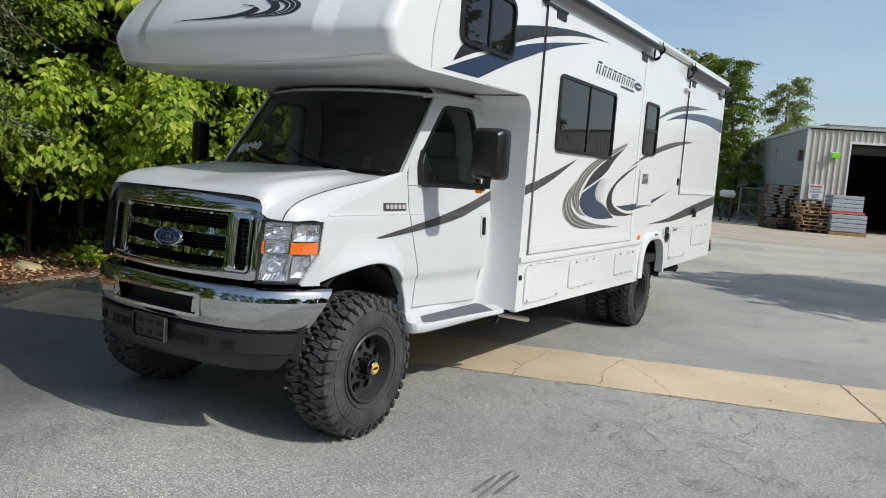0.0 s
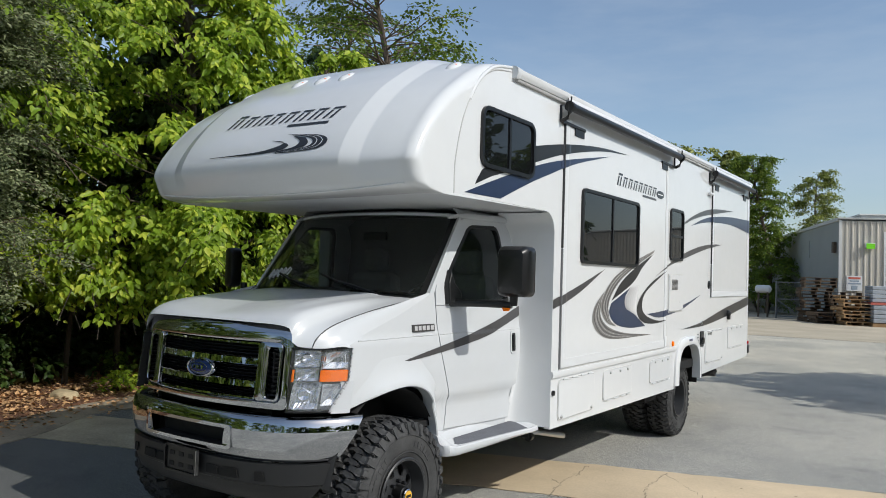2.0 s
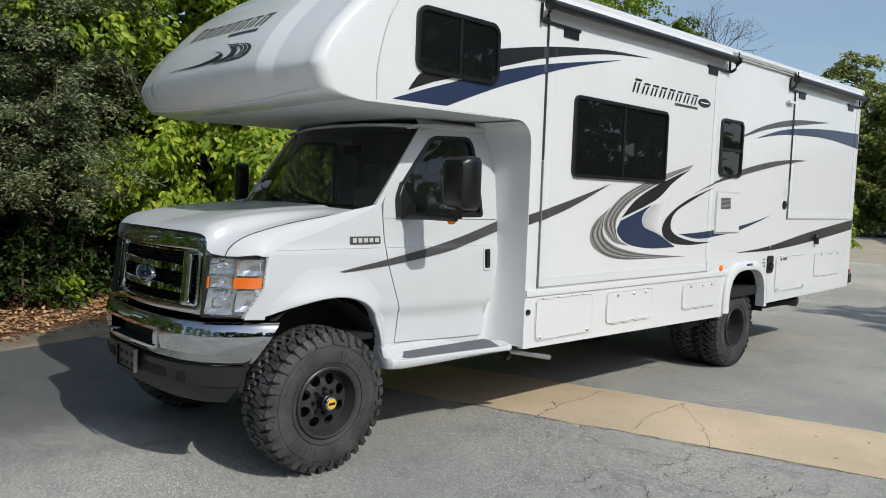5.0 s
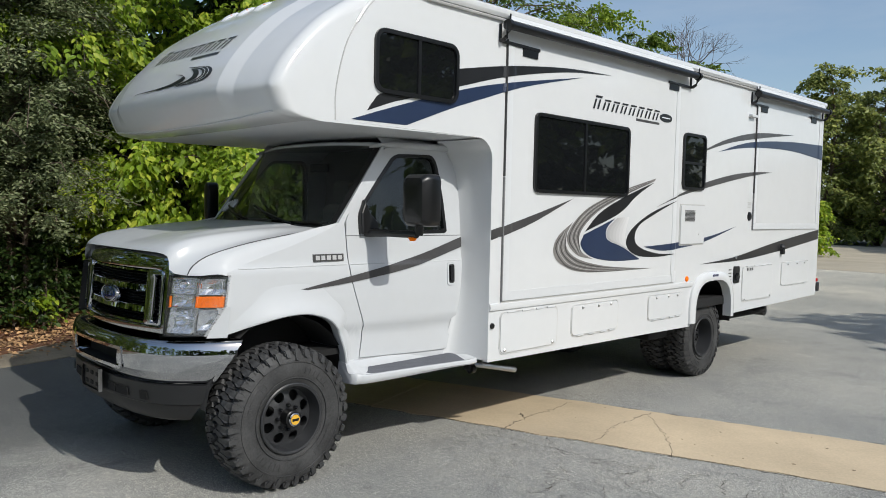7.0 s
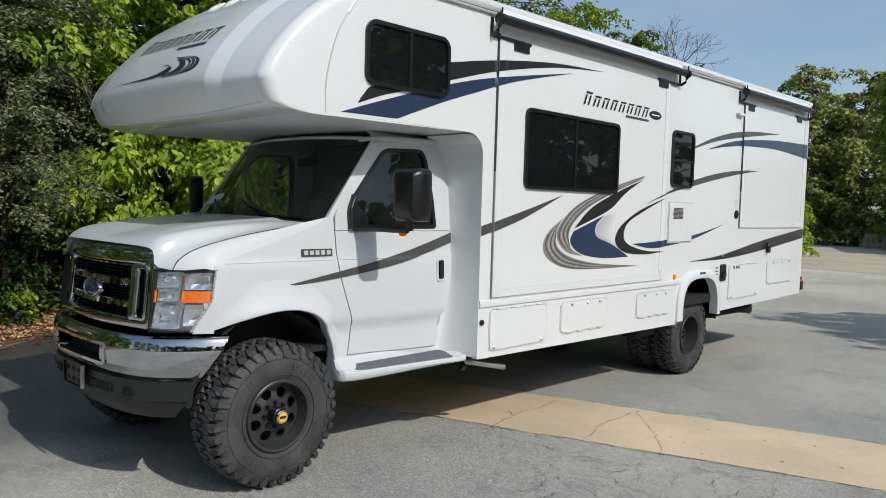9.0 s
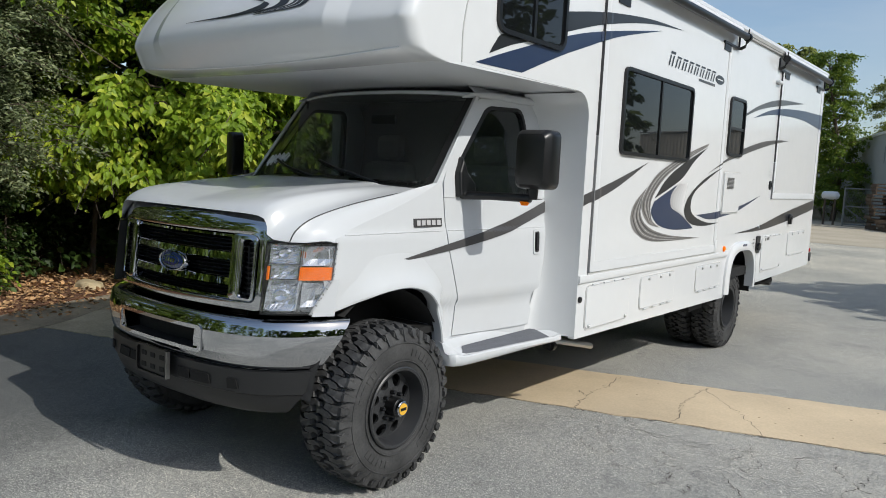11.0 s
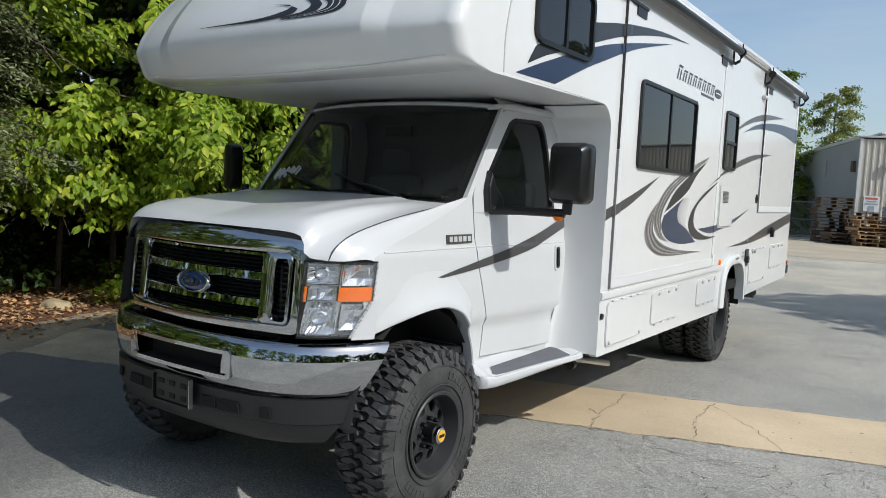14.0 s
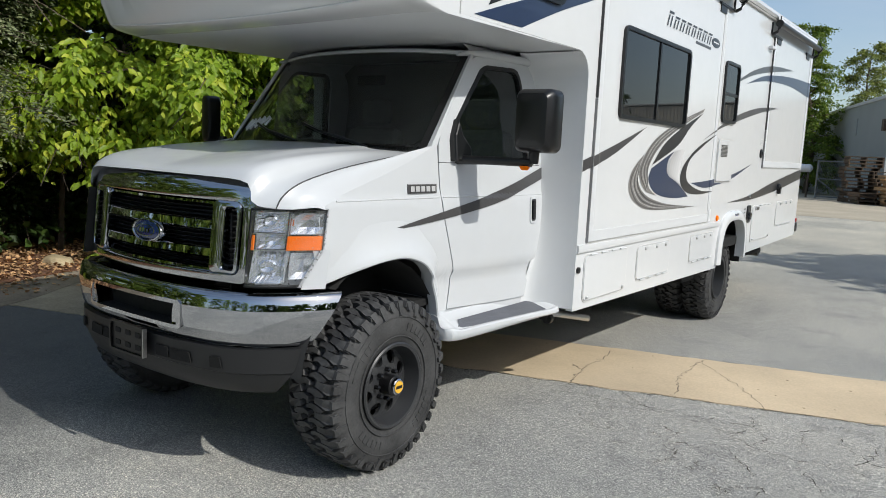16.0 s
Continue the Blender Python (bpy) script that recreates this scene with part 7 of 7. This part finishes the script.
bough_tree("broadleaf_tree", BRIGHT, (-6.8, 7.6, 0.03), 7.6, 2.7, 95, 0.135, LEAF_BRIGHT, 33, low=0.25, toward=0.0, shoots=24, per=9, airy=0.6, twig=0.30, droop=0.6, trunk_r=0.12, face=(0.75, -0.25), hang=1.5, wide=0.29, group="trees along the yard")
bough_tree("broadleaf_tree", BRIGHT, (-7.7, -3.0, 0.03), 10.4, 2.9, 140, 0.13, LEAF_MID, 34, face=(0.6, -0.2), low=0.2, toward=0.3, shoots=13, per=8, droop=0.6, trunk_r=0.12, group="trees along the yard")
bough_tree("olive_shrub", OLIVE, (-6.3, 0.55, 0.03), 6.3, 1.7, 190, 0.064, LEAF_OLIVE, 41, low=0.30, top_reach=0.5, toward=-0.1, shoots=20, per=11, droop=0.25, trunk_r=0.035, wide=0.24, category="shrub", twig=0.26, face=(0.4, -0.1))
bough_tree("olive_shrub", OLIVE, (-6.2, -2.2, 0.03), 4.4, 1.8, 110, 0.062, LEAF_OLIVE, 42, low=0.25, top_reach=0.5, toward=0.3, shoots=18, per=10, droop=0.25, trunk_r=0.035, wide=0.24, category="shrub", twig=0.26, face=(0.4, -0.1))
bough_tree("broadleaf_tree", BRIGHT, (-7.0, 2.4, 0.03), 3.0, 1.7, 36, 0.135, LEAF_BRIGHT, 36, bark=BARK_SHADED, floor=1.4, low=0.5, top_reach=0.7, toward=0.0, shoots=12, per=9, airy=0.6, twig=0.30, droop=0.8, trunk_r=0.04, face=(0.75, -0.25), hang=1.5, wide=0.29, group="trees along the yard")
bough_tree("broadleaf_tree", BRIGHT, (-7.1, 3.3, 0.03), 3.8, 2.0, 64, 0.125, LEAF_BRIGHT, 35, bark=BARK_SHADED, floor=1.0, low=0.33, top_reach=0.6, toward=0.0, shoots=16, per=9, airy=0.6, twig=0.28, droop=0.6, trunk_r=0.05, face=(0.75, -0.25), hang=1.5, wide=0.29, group="trees along the yard")
# backing rows that close sky gaps, their leaf colour darkened to stand for shade
DARKROW = "dense tree behind the front row, leaf colour darkened as shade"
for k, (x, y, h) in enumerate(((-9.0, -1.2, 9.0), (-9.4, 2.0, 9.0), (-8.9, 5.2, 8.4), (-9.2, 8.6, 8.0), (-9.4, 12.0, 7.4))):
    bough_tree("understorey_tree", DARKROW, (x, y, 0.03), h, 2.5, 150, 0.19, LEAF_SHADE_DARK, 60 + k, low=0.05, top_reach=0.5, toward=0.0, shoots=13, per=7, droop=0.5, trunk_r=0.12, group="dark trees behind the front row", twig=0.45)
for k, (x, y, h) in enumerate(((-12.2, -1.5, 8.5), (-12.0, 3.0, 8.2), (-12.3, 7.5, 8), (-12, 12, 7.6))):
    bough_tree("understorey_tree", DARKROW, (x, y, 0.03), h, 3.2, 90, 0.30, LEAF_SHADE_DARK, 70 + k, low=0.03, top_reach=0.55, shoots=12, per=7, droop=0.4, trunk_r=0.15, group="dark trees behind the front row", twig=0.6)
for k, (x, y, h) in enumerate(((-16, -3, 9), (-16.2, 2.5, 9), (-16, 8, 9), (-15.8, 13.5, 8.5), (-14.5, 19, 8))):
    bough_tree("understorey_tree", DARKROW, (x, y, 0.03), h, 3.9, 55, 0.48, LEAF_SHADE_DARK, 300 + k, low=0.02, top_reach=0.6, shoots=11, per=7, droop=0.4, trunk_r=0.15, group="dark trees behind the front row", twig=0.8)
for k, (x, y, h) in enumerate(((-8.2, -5.2, 8.6), (-8.4, -8.2, 9.0), (-6.8, -10.8, 8.6))):
    bough_tree("broadleaf_tree", BRIGHT, (x, y, 0.03), h, 2.8, 80, 0.26, LEAF_MID, 80 + k, low=0.08, top_reach=0.6, toward=0.3, shoots=13, per=7, droop=0.55, trunk_r=0.12, group="trees along the yard", twig=0.5, face=(0.5, 0.0))
# low shoots and vines along the bed
SHOOT = "young green sapling at the edge of the mulch bed, tall ones darkened as shade"
for k, (x, y, h) in enumerate(((-6.3, 0.15, 1.2), (-6.2, 0.55, 0.6), (-6.5, -0.3, 1.7), (-6.9, 0.9, 1.4), (-6.15, 0.7, 1.6), (-6.3, 0.35, 1.5), (-6.6, 1.0, 1.6), (-7.6, 1.8, 1.4), (-6.0, 2.6, 0.3), (-7.3, 3.4, 0.5), (-5.6, -1.1, 0.7), (-6.0, -1.8, 1.2))):
    # Tall saplings take the darkened leaf, as shade under the trees.
    bough_tree("sapling", SHOOT, (x, y, 0.03), h, 0.42, 16, 0.085, LEAF_SHADE_DARK if h > 1.1 else LEAF_BRIGHT if k % 3 else LEAF_MID, 90 + k, low=0.1, shoots=7, per=6, droop=0.4, trunk_r=0.012, category="sapling", group="saplings in the bed", twig=0.14)
# airy trees farther back, seen over the roof
bough_tree("airy_tree", "tall airy tree with thin foliage behind the motorhome", (-8.9, 12.8, 0), 14.6, 4.2, 160, 0.12, LEAF_MID, 101, low=0.42, top_reach=0.45, shoots=13, per=7, droop=0.35, trunk_r=0.16, airy=0.7, twig=0.5)
bough_tree("airy_tree", "tall airy tree with thin foliage behind the motorhome", (-13.5, 15.0, 0), 13.5, 4.0, 110, 0.15, LEAF_MID, 102, low=0.3, top_reach=0.45, shoots=11, per=7, droop=0.35, trunk_r=0.18, airy=0.7, twig=0.5)
bough_tree("roadside_tree", "leafy green tree behind the motorhome", (-8.6, 17.0, 0), 9.6, 3.4, 150, 0.125, LEAF_FRESH, 103, low=0.15, shoots=16, per=7, droop=0.5, trunk_r=0.15, group="trees behind the motorhome")
bough_tree("roadside_tree", "leafy green tree behind the motorhome", (-10.6, 23.0, 0), 10.4, 3.4, 130, 0.155, LEAF_MID, 104, low=0.15, shoots=14, per=7, droop=0.5, trunk_r=0.15, group="trees behind the motorhome")


def bare_tree(at, height, seed):
    """Leafless crown: limbs that fork again and again."""
    r = np.random.default_rng(seed)
    root = thing("bare_tree", "nearly bare tree with fine twigs behind the motorhome", "tree", at=at)
    trunk, twigs = bmesh.new(), bmesh.new()

    def grow(p, d, length, rad, depth):
        mid = p + d * length * 0.5 + r.normal(0, 0.04 * length, 3)
        end = p + d * length
        tube([tuple(p), tuple(mid), tuple(end)], [rad, rad * 0.85, rad * 0.7], 6 if depth > 3 else 4, bm=trunk if depth > 5 else twigs, caps=False)
        if depth == 0:
            return
        for k in range(3 if depth in (6, 4, 3) else 2):
            q = d + r.normal(0, 0.40, 3) + np.array([0, 0, 0.10])
            q /= np.linalg.norm(q)
            grow(end, q, length * r.uniform(0.60, 0.76), rad * 0.62, depth - 1)

    grow(np.zeros(3), np.array([0.02, 0.0, 1.0]), height * 0.38, 0.14, 8)
    part("trunk", trunk, BARK, root, smooth=True)
    part("branchwork", twigs, BARK, root)["kind"] = "stuff"


bare_tree((-10.8, 30.0, 0), 10.2, 8)
for k, (x, y, h) in enumerate(((-15.5, 30, 9.5), (-15, 37, 10), (-16, 45, 11))):
    bough_tree("roadside_tree", "leafy green tree behind the motorhome", (x, y, 0), h, 3.8, 110, 0.26, LEAF_MID, 110 + k, low=0.1, shoots=11, per=7, droop=0.5, trunk_r=0.16, group="trees behind the motorhome", twig=0.5)
# far belt behind the yard
LEAF_FAR = leaf_mat("far_brownish_green_leaf", (0.21, 0.255, 0.062), (0.42, 0.43, 0.11), 0.38)
r = np.random.default_rng(5)
for k, (x, y, h) in enumerate(((-22.5, 66, 14.3), (-18.0, 68, 14.5), (-14.2, 70, 13.0), (-26.5, 64, 15.2), (-20.2, 78, 16), (-16, 76, 15), (-30, 66, 15.6), (-34, 68, 13))):
    bough_tree("far_tree", "tall dense tree at the far edge of the yard", (x, y, 0), h * (1.28 if k % 2 else 1.06), 4.9, 130, 0.38, LEAF_FAR if k % 3 else LEAF_MID, 130 + k, low=0.04, top_reach=0.40, shoots=11, per=7, droop=0.5, trunk_r=0.25, group="far trees", twig=0.9, face=(0.6, -0.2))
bough_tree("roadside_shrub", "bright green shrub behind the motorhome", (-9.4, 40, 0), 3.8, 1.3, 46, 0.22, LEAF_BRIGHT, 148, low=0.05, top_reach=0.5, shoots=10, per=7, droop=0.5, trunk_r=0.06, category="shrub", face=(0.5, -0.2))
bough_tree("far_tree", "tall green tree beside the warehouse", (-8.4, 62, 0), 15.4, 3.3, 170, 0.20, LEAF_MID, 145, low=0.12, top_reach=0.5, shoots=20, per=9, droop=0.5, trunk_r=0.2, group="far trees", twig=0.7)
bough_tree("far_tree", "thin green tree behind the warehouse", (-4.7, 66, 0), 14.2, 2.7, 120, 0.18, LEAF_FAR, 146, low=0.3, top_reach=0.5, shoots=16, per=8, droop=0.4, trunk_r=0.14, group="far trees", twig=0.7, airy=0.7)
bough_tree("far_tree", "thin green tree behind the warehouse", (4.6, 78, 0), 10.6, 2.4, 50, 0.32, LEAF_MID, 147, low=0.3, top_reach=0.5, shoots=7, per=6, droop=0.4, trunk_r=0.14, group="far trees", twig=0.7, airy=0.7)
# trees on the other sides of the yard
for k in range(15):
    a = radians(-62 + k * 8.65)
    x, y = 2 + 31 * math.cos(a) * r.uniform(0.9, 1.1), 6 + 31 * math.sin(a) * r.uniform(0.9, 1.1)
    bough_tree("boundary_tree", "dense green tree across the yard", (x, y, 0), r.uniform(8.5, 11.5), 4.6, 42, 0.70, LEAF_SHADE_DARK if k % 2 else LEAF_MID, 150 + k, low=0.04, top_reach=0.5, shoots=10, per=7, droop=0.5, trunk_r=0.2, group="trees across the yard", twig=0.9)
for k, (x, y, h) in enumerate(((27, 32, 11), (22.5, 36.5, 11), (31, 26, 11))):
    bough_tree("boundary_tree", "dense green tree across the yard", (x, y, 0), h, 4.6, 50, 0.66, LEAF_SHADE_DARK, 260 + k, low=0.04, top_reach=0.5, shoots=10, per=7, droop=0.5, trunk_r=0.2, group="trees across the yard", twig=0.9)
bough_tree("yard_tree", "tall tree whose shade falls across the yard", (12.4, 12.6, 0), 10.5, 4.2, 110, 0.40, LEAF_MID, 171, low=0.45, top_reach=0.5, shoots=10, per=7, droop=0.4, trunk_r=0.2, twig=0.7)

for k, (x, y, h) in enumerate(((-17, -14, 9), (-15, -19, 10), (-11, -24, 11), (-6, -27, 12), (-1, -28, 12.5), (4, -29, 12.5), (9, -28, 12), (14, -26, 10))):
    bough_tree("boundary_tree", "dense green tree across the yard", (x, y, 0), h, 3.8, 64, 0.38, LEAF_MID if k % 2 else LEAF_FRESH, 190 + k, low=0.06, top_reach=0.6, shoots=10, per=7, droop=0.5, trunk_r=0.2, group="trees across the yard", twig=0.7)

# ---- leaf litter and stones on the bed ----
r = np.random.default_rng(9)
n = 15000
xs = r.uniform(-8.0, -4.2, n)
ys = r.uniform(-3.5, 5.0, n)
edge = np.interp(ys, [p[1] for p in bed_edge], [p[0] for p in bed_edge])
ok = xs < edge + 0.36 * r.normal(0.2, 1, n).clip(-1, 2.6)
base = np.stack([xs, ys, np.where(xs < edge, 0.04, 0.016) + r.uniform(0, 0.02, n)], 1)[ok]
ax = np.stack([r.normal(0, 1, len(base)), r.normal(0, 1, len(base)), r.normal(0.12, 0.25, len(base))], 1)
litter = leaf_cloud("leaf_litter", base, ax, r.uniform(0.03, 0.085, len(base)), LITTER, None, wide=0.38, seed=3, up_bias=1.2)
tagged(litter, "scattered dry brown leaves on the mulch", "leaf litter", kind="stuff")


def stone(x, y, sx, sy, sz, seed, label):
    bm = bmesh.new()
    bmesh.ops.create_icosphere(bm, subdivisions=3, radius=1.0)
    for v in bm.verts:
        f = 1 + 0.22 * noise.noise(v.co * 1.6 + Vector((seed, 0, 0))) + 0.08 * noise.noise(v.co * 5)
        v.co = Vector((v.co.x * sx * f, v.co.y * sy * f, max(-0.25, v.co.z) * sz * f))
    ob = part("stone", bm, surface("pale_stone", (0.45, 0.36, 0.22), 0.9, var=0.25, scale=6, bump=0.4), None, smooth=True)
    ob.location = (x, y, 0.04)
    tagged(ob, label, "stone")


stone(-6.1, 1.85, 0.27, 0.17, 0.10, 2.0, "pale tan stone lying on the mulch")
stone(-4.75, -0.55, 0.10, 0.07, 0.05, 6.0, "small pale stone beside the mulch bed")
